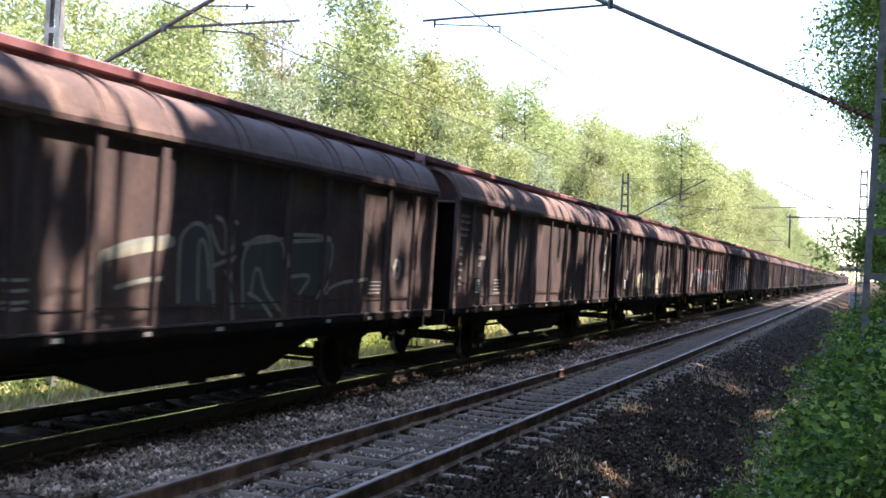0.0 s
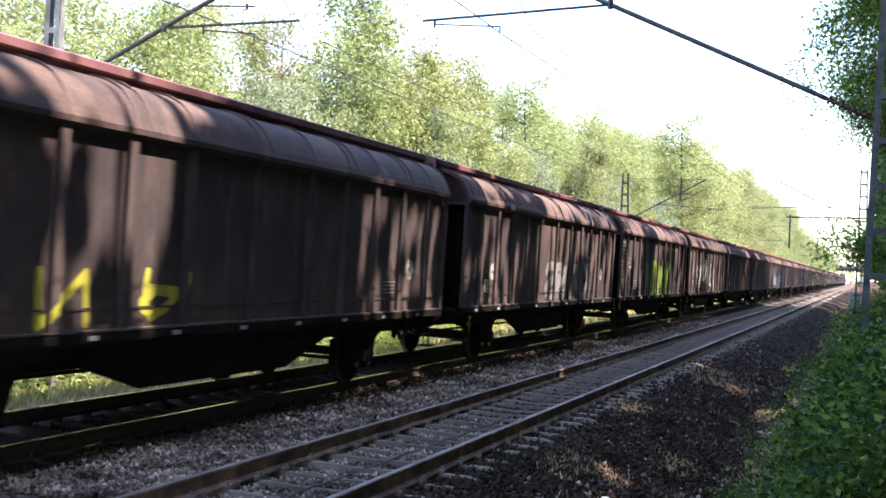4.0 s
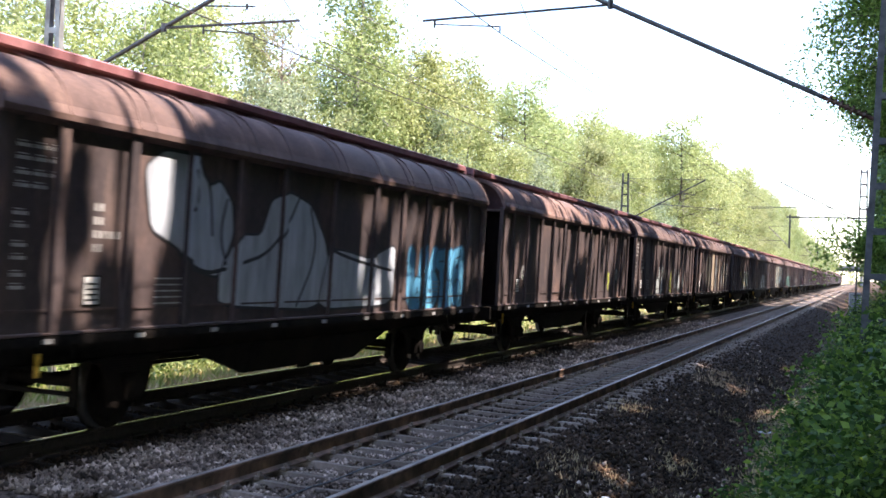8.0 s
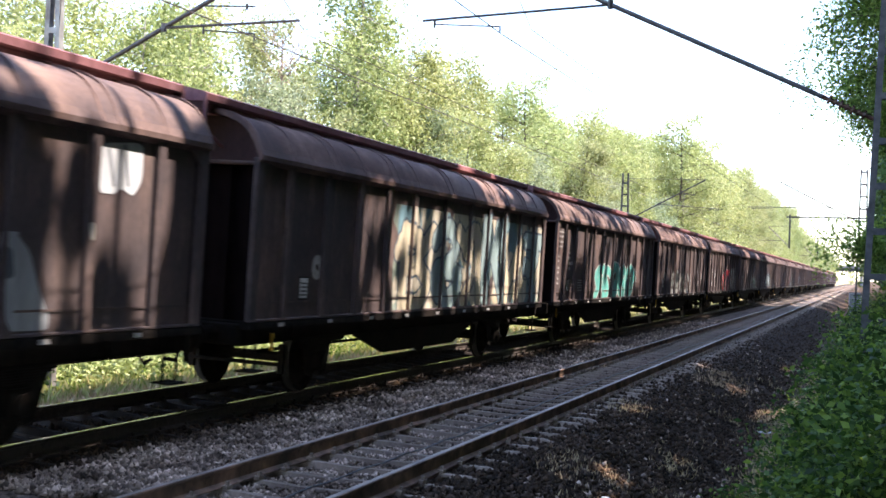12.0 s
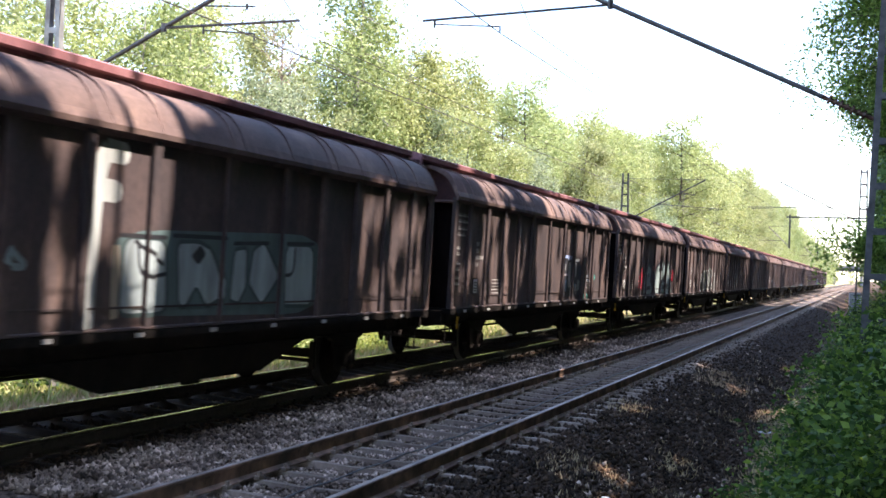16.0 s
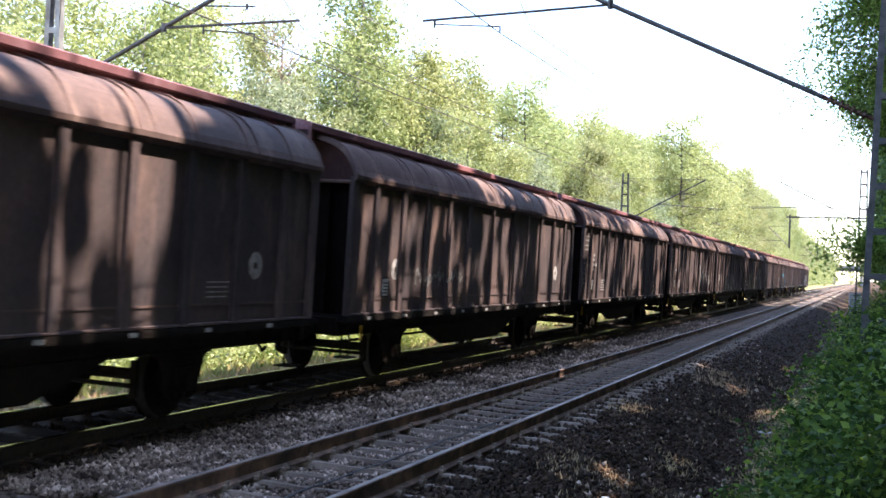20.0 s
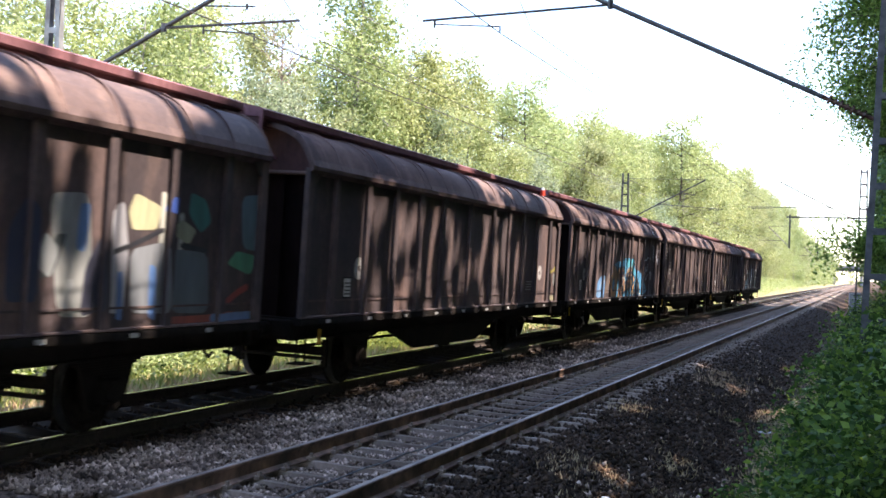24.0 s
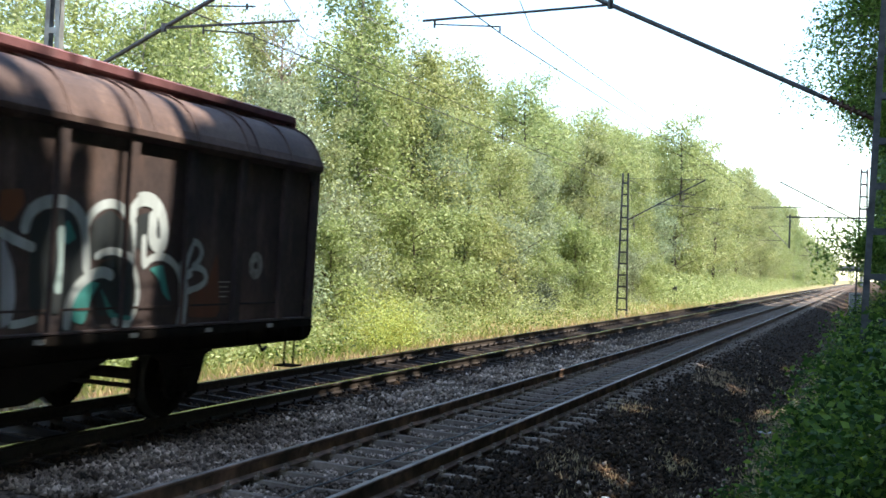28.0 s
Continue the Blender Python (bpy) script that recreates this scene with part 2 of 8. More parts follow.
def branch(bm, pts, r0, r1, seg=6):
    prev = None
    n = len(pts)
    for i, p in enumerate(pts):
        p = Vector(p)
        d = (Vector(pts[min(i + 1, n - 1)]) - Vector(pts[max(i - 1, 0)])).normalized()
        q = d.to_track_quat("Z", "Y")
        r = r0 + (r1 - r0) * i / (n - 1)
        ringv = [bm.verts.new(p + q @ Vector((r * math.cos(6.2832 * k / seg), r * math.sin(6.2832 * k / seg), 0))) for k in range(seg)]
        if prev:
            for k in range(seg):
                bm.faces.new((prev[k], prev[(k + 1) % seg], ringv[(k + 1) % seg], ringv[k]))
        prev = ringv


# ---- ground ----
def height(x, y):
    """The lie of the land: ballast bed, ditch, wooded bank on both sides."""
    pts = [(-400, 3.0), (-60, 3.0), (-22, 1.6), (-11, 0.1), (-8.0, -0.45), (-6.6, -0.45), (-5.9, -0.36), (-5.45, -0.24), (-4.9, -0.22), (-2.9, -0.22), (-2.4, -0.24), (-2.0, -0.27), (-1.45, -0.19),
           (-1.1, -0.225), (-0.62, -0.235), (0, -0.25), (0.62, -0.235), (0.9, -0.215), (1.3, -0.225), (1.5, -0.26), (1.9, -0.34), (2.9, -0.75), (3.3, -0.8), (3.9, -0.45), (5.2, 0.25), (9, 0.9), (30, 2.0), (400, 3.0)]
    return float(np.interp(x, [p[0] for p in pts], [p[1] for p in pts]))


def ground_material():
    m, n, l, b = nodes_of("trackside_ground")
    c = n.new("ShaderNodeTexCoord")
    sx = n.new("ShaderNodeSeparateXYZ")
    l.new(c.outputs["Object"], sx.inputs[0])
    big = tex(n, l, "Noise", 0.6, (1, 1, 1), 6, 0.65)
    fine = tex(n, l, "Noise", 16, (1, 1, 1), 6, 0.7)
    vor = tex(n, l, "Voronoi", 17)
    gravel = ramp(n, l, vor.outputs["Color"], [(0.1, (0.05, 0.038, 0.031)), (0.55, (0.11, 0.086, 0.071)), (0.9, (0.21, 0.165, 0.137))])
    soil = ramp(n, l, fine.outputs[0], [(0.3, (0.06, 0.04, 0.028)), (0.6, (0.15, 0.105, 0.073)), (0.8, (0.28, 0.20, 0.13))])
    green = ramp(n, l, big.outputs[0], [(0.35, (0.10, 0.12, 0.03)), (0.65, (0.26, 0.22, 0.10))])
    tan = ramp(n, l, fine.outputs[0], [(0.3, (0.16, 0.115, 0.075)), (0.6, (0.32, 0.25, 0.165)), (0.8, (0.46, 0.38, 0.27))])
    verge = mix(n, l, 0.3, tan, green)
    wob = n.new("ShaderNodeMath")
    wob.operation = "MULTIPLY_ADD"
    l.new(big.outputs[0], wob.inputs[0])
    wob.inputs[1].default_value = 1.4
    l.new(sx.outputs[0], wob.inputs[2])
    left = n.new("ShaderNodeMapRange")
    left.inputs[1].default_value, left.inputs[2].default_value = -5.2, -6.0
    l.new(wob.outputs[0], left.inputs[0])
    right = n.new("ShaderNodeMapRange")
    right.inputs[1].default_value, right.inputs[2].default_value = 3.0, 4.2
    l.new(wob.outputs[0], right.inputs[0])
    col = mix(n, l, left.outputs[0], gravel, verge)
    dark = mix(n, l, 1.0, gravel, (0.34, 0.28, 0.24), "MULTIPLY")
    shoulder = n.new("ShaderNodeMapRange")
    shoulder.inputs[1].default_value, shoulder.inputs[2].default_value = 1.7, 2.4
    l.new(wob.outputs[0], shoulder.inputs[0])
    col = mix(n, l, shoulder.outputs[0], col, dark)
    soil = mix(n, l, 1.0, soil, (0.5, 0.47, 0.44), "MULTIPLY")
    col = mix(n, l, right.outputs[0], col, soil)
    l.new(col, b.inputs["Base Color"])
    b.inputs["Roughness"].default_value = 0.95
    b.inputs["Specular IOR Level"].default_value = 0.1
    bumped(n, l, b, vor.outputs["Distance"], 0.6, 0.04)
    return m


def build_ground():
    xs = sorted({-3000, -1000, -400, -120, -60, -35, -22, -15, 15, 30, 60, 120, 400, 1000, 3000} | {round(v, 2) for v in np.arange(-11, 9.01, 0.22)})
    ys = sorted({-3000, -600, -100, -30, -10} | {round(v, 2) for v in np.arange(0, 40, 0.4)} | {round(v, 2) for v in np.arange(40, 140, 2.0)} | {150, 200, 300, 600, 1500, 4000})
    vs = []
    for y in ys:
        for x in xs:
            z = height(x, y)
            rough = 0.02 if -6 < x < 2.2 else 0.10
            if -12 < x < 10 and -10 < y < 140:
                z += rough * noise.noise((x * 1.7, y * 1.7, 0)) + 0.5 * rough * noise.noise((x * 5, y * 5, 3))
            vs.append((x, y, z - 0.03))
    nx = len(xs)
    fs = [(j * nx + i, j * nx + i + 1, (j + 1) * nx + i + 1, (j + 1) * nx + i) for j in range(len(ys) - 1) for i in range(nx - 1)]
    ob = raw("ground", vs, fs, ground_material())
    tagged(ob, "ballast and dry spring verge beside the railway", "ground", kind="structure")


build_ground()

# ---- tracks ----
RAIL = [(-0.075, -0.172), (0.075, -0.172), (0.075, -0.160), (0.012, -0.138), (0.010, -0.045), (0.034, -0.032), (0.036, -0.008), (0.028, 0.0),
        (-0.028, 0.0), (-0.036, -0.008), (-0.034, -0.032), (-0.010, -0.045), (-0.012, -0.138), (-0.075, -0.160)]


def rail_piece(x, parent, side):
    bm = bmesh.new()
    extrude(bm, [(x + a, b) for a, b in RAIL], -30, 900)
    for f in bm.faces:
        if f.normal.z > 0.9 and f.calc_center_median().z > -0.005:
            f.material_index = 1
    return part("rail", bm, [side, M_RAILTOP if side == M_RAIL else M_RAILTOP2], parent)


def sleeper_mesh(material):
    """A pressed steel trough sleeper, its ends bent down into the ballast."""
    bm = bmesh.new()
    sec = [(-0.075, -0.09), (-0.034, -0.004), (0.030, 0.0), (0.068, -0.09)]
    rows = []
    for x, drop, wide in [(-1.33, -0.13, 1.08), (-1.27, -0.035, 1.04), (-1.15, -0.002, 1), (-0.75, 0.004, 1), (-0.45, -0.006, 0.95), (-0.2, -0.022, 0.85), (0.2, -0.022, 0.85), (0.45, -0.006, 0.95), (0.75, 0.004, 1), (1.15, -0.002, 1), (1.27, -0.035, 1.04), (1.33, -0.13, 1.08)]:
        rows.append([bm.verts.new((x, a * wide, -0.18 + b + drop)) for a, b in sec])
    for p, q in zip(rows, rows[1:]):
        for i in range(3):
            bm.faces.new((p[i], p[i + 1], q[i + 1], q[i]))
    bmesh.ops.recalc_face_normals(bm, faces=bm.faces[:])
    for x in (-0.75, 0.75):                       # rail clips and bolts, on both sides of each rail
        for s in (-1, 1):
            box(bm, x + s * 0.06, x + s * 0.125, -0.05, 0.05, -0.176, -0.142)
            box(bm, x + s * 0.085, x + s * 0.115, -0.016, 0.016, -0.142, -0.105)
    me = bpy.data.meshes.new("sleeper")
    bm.to_mesh(me)
    bm.free()
    me.materials.append(material)
    return me


def build_track(x, z, lean, first, label, steel):
    track = tagged(new("railway_track"), label, "railway track", "parallel tracks", "structure")
    track.matrix_world = pose(x, 0, z, 0, lean, 0)
    for s in (-1, 1):
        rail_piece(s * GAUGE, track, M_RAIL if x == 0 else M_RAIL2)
    me = sleeper_mesh(steel)
    r = random.Random(int(100 * x) + 5)
    y, n = first, 0
    while n < 150:
        ob = new("sleeper", me)
        ob.parent = track
        ob.matrix_basis = pose(r.uniform(-0.02, 0.02), y + r.uniform(-0.015, 0.015), r.uniform(-0.012, 0.004), 0, r.uniform(-0.3, 0.3), r.uniform(-0.6, 0.6))
        y, n = y + 0.6, n + 1
    co = np.array([v.co for v in me.vertices], np.float32)
    fs = [tuple(f.vertices) for f in me.polygons if len(f.vertices) == 4]
    vs, all_f = [], []
    for k in range(250):
        vs.append(co + np.array((0, y + 0.6 * k, 0), np.float32))
        all_f += [tuple(i + k * len(co) for i in f) for f in fs]
    far = raw("distant_sleepers", np.concatenate(vs), all_f, steel, track)
    far["kind"] = "stuff"
    return track


near_track = build_track(0, 0, 0, 10.33 - 0.6 * 12, "rusty rails on steel sleepers in dark ballast", M_SLEEPER)
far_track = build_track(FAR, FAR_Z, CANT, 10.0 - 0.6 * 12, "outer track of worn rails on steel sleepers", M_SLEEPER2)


def stones(name, count, x_of, y_of, size, label, material=M_STONE, sunk=0.0):
    """Loose stones: rough eight-sided lumps, half sunk in the bed."""
    base = np.array([(1, 0, 0), (-1, 0, 0), (0, 1, 0), (0, -1, 0), (0, 0, 1), (0, 0, -0.7)], np.float32)
    tri = np.array([(0, 2, 4), (2, 1, 4), (1, 3, 4), (3, 0, 4), (2, 0, 5), (1, 2, 5), (3, 1, 5), (0, 3, 5)], np.int32)
    x, y = x_of(count), y_of(count)
    px = np.arange(-12, 9, 0.1)
    z = np.interp(x, px, [height(a, 0) for a in px])
    s = size * rng.uniform(0.55, 1.25, (count, 1, 3)) * rng.choice([0.7, 1.0, 1.0, 1.5], (count, 1, 1))
    v = base[None] * s * rng.uniform(0.7, 1.3, (count, 6, 1))
    a = rng.uniform(0, 6.28, count)
    ca, sa = np.cos(a)[:, None], np.sin(a)[:, None]
    b = rng.uniform(-0.7, 0.7, count)
    cb, sb = np.cos(b)[:, None], np.sin(b)[:, None]
    vx, vy, vz = v[..., 0], v[..., 1], v[..., 2]
    vx, vz = vx * cb - vz * sb, vx * sb + vz * cb
    vx, vy = vx * ca - vy * sa, vx * sa + vy * ca
    v = np.stack([vx + x[:, None], vy + y[:, None], vz + z[:, None] + rng.uniform(-0.02, 0.025, (count, 1)) - sunk], -1).reshape(-1, 3)
    f = (tri[None] + 6 * np.arange(count)[:, None, None]).reshape(-1, 3)
    ob = raw(name, v, f, material)
    tagged(ob, label, "ballast", kind="stuff")
    return ob


def near_y(lo, hi):
    return lambda n: 1.0 / rng.uniform(1.0 / hi, 1.0 / lo, n)     # thicker towards the camera


def off_sleepers(lo, hi):
    return lambda n: rng.uniform(lo, hi, n)


stones("ballast", 22000, off_sleepers(-2.8, -0.9), near_y(9, 60), 0.032, "grey crushed-stone ballast between the tracks")
# soot and shade along the outer rail, both in the stone colour
stones("ballast", 5000, off_sleepers(-3.15, -2.6), near_y(9, 60), 0.032, "ballast along the outer track, dark with soot and painted shade", M_STONE2)
stones("ballast", 20000, off_sleepers(0.85, 3.4), near_y(9, 120), 0.030, "dark crushed-stone ballast on the bed's shoulder", M_STONE2)
stones("ballast", 9000, off_sleepers(-0.70, 0.70), near_y(9, 17), 0.024, "small ballast between the rails", sunk=0.02)
# from here on the shade on the bed is put into darker stones
stones("ballast", 11000, off_sleepers(-0.70, 0.70), near_y(16, 60), 0.024, "small ballast between the rails, darkened for shade", M_STONE2, sunk=0.02)
stones("ballast", 9000, off_sleepers(-6.0, -3.2), near_y(12, 60), 0.030, "ballast under and beyond the outer track, darkened for the train's shade", M_STONE2)


# ---- overhead line ----
def lattice_mast(name, x, y, z0, top, w0, w1, label, steel=None):
    """A lattice mast of two channels with flat rungs, on a concrete footing."""
    mast = tagged(new(name), label, "catenary mast", "catenary masts")
    mast.matrix_world = pose(x, y, z0)
    h, steel = top - z0, steel or M_STEEL
    for s in (-1, 1):
        bm = bmesh.new()
        vs = box(bm, -0.045, 0.045, -0.06, 0.06, 0.3, h)
        for v in vs:
            k = (v.co.z - 0.3) / (h - 0.3)
            v.co.x += s * (w0 + (w1 - w0) * k) / 2
        part("upright", bm, steel, mast)
    z, me = 0.75, None
    while z < h - 0.1:
        k = (z - 0.3) / (h - 0.3)
        w = w0 + (w1 - w0) * k
        bm = bmesh.new()
        box(bm, -w / 2, w / 2, -0.064, -0.052, z - 0.045, z + 0.045)
        part("rung", bm, steel, mast)
        bm = bmesh.new()
        box(bm, -w / 2, w / 2, 0.052, 0.064, z - 0.045, z + 0.045)
        part("rung", bm, steel, mast)
        z += 0.62
    bm = bmesh.new()
    box(bm, -0.30, 0.30, -0.30, 0.30, -1.1, 0.38, bevel=0.04)
    part("footing", bm, M_CONC, mast)
    return mast


def cantilever(mast_x, y, low, tip_x, tip_z, root_x, end_x, end_z, hang_x, wire_x, wire_z, label):
    """The swivelling bracket: a sloping tube on its insulator, a top tie, a registration arm with its steady arm, a short upper arm."""
    c = tagged(new("catenary_cantilever"), label, "catenary cantilever", "catenary cantilevers")
    tip, foot = Vector((tip_x, y, tip_z)), Vector((mast_x, y, low))
    d = (tip - foot).normalized()
    bm = bmesh.new()
    tube(bm, foot + d * 0.75, tip, 0.036, 10)
    part("sloping_tube", bm, M_TUBE, c)
    bm = bmesh.new()
    for k in range(7):
        tube(bm, foot + d * (0.12 + 0.085 * k), foot + d * (0.15 + 0.085 * k), 0.066 if k % 2 == 0 else 0.05, 10)
    tube(bm, foot, foot + d * 0.78, 0.03, 8)
    part("insulator", bm, M_INSUL, c)
    bm = bmesh.new()
    tube(bm, (mast_x, y, tip_z + 0.03), tip, 0.014, 6)
    part("top_tie", bm, M_TUBE, c)
    root = foot + (tip - foot) * ((root_x - mast_x) / (tip_x - mast_x))
    end = Vector((end_x, y, end_z))
    bm = bmesh.new()
    tube(bm, root, end, 0.021, 8)
    part("registration_arm", bm, M_TUBE, c)
    hang = root + (end - root) * ((hang_x - root_x) / (end_x - root_x))
    bm = bmesh.new()
    tube(bm, hang, hang - Vector((0, 0, 0.13)), 0.018, 6)
    tube(bm, hang - Vector((0, 0, 0.07)), (wire_x, y, wire_z + 0.10), 0.012, 6)
    tube(bm, (wire_x, y, wire_z + 0.105), (wire_x, y, wire_z), 0.014, 6)
    part("steady_arm", bm, M_TUBE, c)
    bm = bmesh.new()
    tube(bm, root + Vector((0, 0, 0.07)), root - Vector((0, 0, 0.06)), 0.045, 8)
    part("clamp", bm, M_TUBE, c)
    k = 0.42 * (tip.x - root.x)
    up = foot + (tip - foot) * ((root_x + k - mast_x) / (tip_x - mast_x))
    bm = bmesh.new()
    tube(bm, up, up + Vector((math.copysign(0.95, end_x - root_x), 0, -0.05)), 0.014, 6)
    tube(bm, up + Vector((math.copysign(0.8, end_x - root_x), 0, 0)), up + Vector((math.copysign(0.8, end_x - root_x), 0, -0.1)), 0.02, 6)
    part("upper_arm", bm, M_TUBE, c)
    return c


lattice_mast("catenary_mast", -7.58, 15.8, -0.75, 8.2, 0.42, 0.10, "grey lattice catenary mast on a concrete footing")
cantilever(-7.45, 15.8, 4.62, -3.95, 6.30, -5.51, -3.15, 5.57, -4.8, -3.91, 5.30, "dark tube cantilever over the outer track")
lattice_mast("catenary_mast", -7.35, 63.0, -0.75, 7.35, 0.55, 0.28, "slender dark lattice catenary mast before the trees", M_TUBE)
cantilever(-7.2, 63.0, 4.82, -3.07, 7.03, -5.55, -2.15, 5.47, -2.4, -3.6, 5.34, "dark tube cantilever over the outer track")
lattice_mast("catenary_mast", 5.25, 17.2, -0.6, 8.2, 0.80, 0.21, "dark lattice catenary mast among the bank's leaves", M_TUBE)
cantilever(4.96, 17.2, 4.18, -0.45, 6.72, 1.25, -1.72, 5.80, -1.52, -0.45, 5.56, "thick dark cantilever over the inner track")
lattice_mast("catenary_mast", 4.75, 63.0, -0.75, 7.6, 0.55, 0.28, "far dark lattice catenary mast beside the inner track", M_TUBE)
cantilever(4.6, 63.0, 4.9, 0.66, 6.94, 3.2, -0.9, 5.62, -0.7, 0.35, 5.44, "dark tube cantilever over the inner track")


def overhead_line(x, z, ys, stag, label):
    """Contact wire, messenger wire with its rise at the masts, and droppers."""
    line = tagged(new("overhead_line"), label, "overhead line", "overhead lines")
    for n, (a, b) in enumerate(zip(ys, ys[1:])):
        s0, s1 = (stag, -stag) if n % 2 else (-stag, stag)
        bm = bmesh.new()
        tube(bm, (x + s0, a, z), (x + s1, b, z), 0.010, 6)
        part("contact_wire", bm, M_WIRE, line)
        ks = [0, 1.6 / (b - a), 0.12, 0.24, 0.37, 0.5, 0.63, 0.76, 0.88, 1 - 1.6 / (b - a), 1]
        pts = [(x + s0 + (s1 - s0) * k, a + (b - a) * k, z + (1.12 if k in (0, 1) else 0.34 + 0.05 * (2 * k - 1) ** 2)) for k in ks]
        bm = bmesh.new()
        branch(bm, pts, 0.008, 0.008, 5)
        part("messenger_wire", bm, M_WIRE, line)
        for p in pts[2:-2]:
            bm = bmesh.new()
            tube(bm, p, (p[0], p[1], z), 0.004, 4)
            part("dropper", bm, M_WIRE, line)


overhead_line(0, 5.55, [-30, 17.2, 63.0, 118.0, 189.0, 260.0], -0.43, "thin contact and messenger wires over the inner track")
overhead_line(FAR, 5.32, [-30, 15.8, 63.0, 118.0, 189.0, 260.0], 0.12, "thin contact and messenger wires over the outer track")


# ---- things far along the line ----
def outrigger(y, top, label):
    """A mast on the right with a beam reaching over the near track, and a drop post that carries the outer track's bracket."""
    g = tagged(new("catenary_outrigger"), label, "catenary outrigger", "outriggers")
    bm = bmesh.new()
    vs = box(bm, 4.8, 5.2, y - 0.2, y + 0.2, -1.1, top + 0.2)
    for v in vs:
        if v.co.z > 0:
            v.co.x = 5 + (v.co.x - 5) * 0.6
    part("post", bm, M_STEEL, g)
    bm = bmesh.new()
    box(bm, -2.3, 5.0, y - 0.06, y + 0.06, top - 0.08, top + 0.08)
    part("beam", bm, M_TUBE, g)
    bm = bmesh.new()
    box(bm, -2.08, -1.92, y - 0.08, y + 0.08, 4.9, top + 0.25)
    part("drop_post", bm, M_TUBE, g)
    bm = bmesh.new()
    tube(bm, (-2.0, y, 5.0), (-3.95, y, 6.95), 0.05, 8)
    part("sloping_tube", bm, M_STEEL, g)
    bm = bmesh.new()
    tube(bm, (-3.95, y, 6.95), (-2.0, y, 7.05), 0.02, 6)
    tube(bm, (-2.6, y, 5.62), (-4.8, y, 5.62), 0.025, 6)
    part("arm", bm, M_TUBE, g)


outrigger(118.0, 7.9, "dark steel beam and drop post over the tracks")
outrigger(189.0, 8.3, "distant steel beam and drop post over the tracks")


def bridge(y):
    b = tagged(new("road_bridge"), "distant grey concrete road bridge over the railway", "bridge")
    for nm, a in (("deck", (-16, 36, y - 4, y + 4, 6.6, 8.2)), ("parapet", (-16, 36, y - 4.2, y - 4.02, 8.2, 9.3))):
        bm = bmesh.new()
        box(bm, *a, bevel=0.05)
        part(nm, bm, M_TUBE if nm == "deck" else M_CONC, b)
    for x in (-9.5, 3.5, 12.0):
        bm = bmesh.new()
        box(bm, x - 0.6, x + 0.6, y - 3, y + 3, -0.8, 6.6, bevel=0.05)
        part("pier", bm, M_CONC, b)
    for i in range(22):
        bm = bmesh.new()
        box(bm, -13.5 + 2 * i - 0.04, -13.5 + 2 * i + 0.04, y - 4.14, y - 4.06, 9.3, 10.3)
        part("railing_post", bm, M_STEEL, b)


bridge(620.0)


def cabinet(x, y, z, w, d, h, label):
    c = tagged(new("trackside_cabinet"), label, "trackside cabinet")
    c.matrix_world = pose(x, y, z)
    bm = bmesh.new()
    box(bm, -w / 2, w / 2, -d / 2, d / 2, 0.12, h, bevel=0.015)
    part("housing", bm, M_WHITE, c)
    bm = bmesh.new()
    box(bm, -w / 2 - 0.03, w / 2 + 0.03, -d / 2 - 0.03, d / 2 + 0.03, h, h + 0.05, bevel=0.01)
    part("roof", bm, M_STEEL, c)
    bm = bmesh.new()
    box(bm, -w / 2 + 0.04, w / 2 - 0.04, -d / 2 - 0.015, -d / 2, 0.18, h - 0.05)
    part("door", bm, M_STEEL, c)
    bm = bmesh.new()
    box(bm, -w / 2 - 0.05, w / 2 + 0.05, -d / 2 - 0.05, d / 2 + 0.05, -0.5, 0.12)
    part("plinth", bm, M_CONC, c)


cabinet(4.3, 88.0, -0.4, 0.8, 0.5, 1.5, "pale grey trackside cabinet on a concrete plinth")


def short_post(x, y, h, label):
    p = tagged(new("marker_post"), label, "marker post")
    p.matrix_world = pose(x, y, height(x, 0) - 0.1)
    bm = bmesh.new()
    tube(bm, (0, 0, 0), (0, 0, h), 0.05, 8)
    part("post", bm, M_TUBE, p)
    bm = bmesh.new()
    box(bm, -0.16, 0.16, -0.07, 0.07, h - 0.3, h + 0.25, bevel=0.03)
    part("head", bm, M_TUBE, p)


short_post(-8.6, 90.0, 1.4, "short dark marker post before the bushes")

# line conductor lying between the rails
cable = tagged(new("track_cable"), "thin dark cable lying along the sleepers", "cable")
bm = bmesh.new()
pts = [(0.10 + 0.05 * math.sin(y * 0.5), y, -0.165 + 0.008 * math.sin(y * 5.2)) for y in np.arange(4, 70, 0.6)]
branch(bm, pts, 0.009, 0.009)
part("sheath", bm, M_TUBE, cable)


def litter(x, y, w, label):
    """A crumpled scrap: a small folded sheet."""
    bm = bmesh.new()
    r = random.Random(int(x * 100))
    g = [[bm.verts.new((x + (i - 1.5) * w / 3 + r.uniform(-0.01, 0.01), y + (j - 1.5) * w / 3, height(x, 0) + 0.03 + r.uniform(0, w * 0.35))) for j in range(4)] for i in range(4)]
    for i in range(3):
        for j in range(3):
            bm.faces.new((g[i][j], g[i + 1][j], g[i + 1][j + 1], g[i][j + 1]))
    tagged(part("paper_scrap", bm, M_WHITE), label, "litter")


litter(2.35, 12.6, 0.10, "crumpled white paper scrap on the ballast")
litter(3.35, 21.0, 0.22, "pale plastic scrap among the weeds")
stones("ballast", 900, off_sleepers(1.6, 3.3), near_y(9, 40), 0.028, "pale stones strewn on the bed's shoulder")


# ---- the wagons ----
AXLES = (2.78, 11.78)
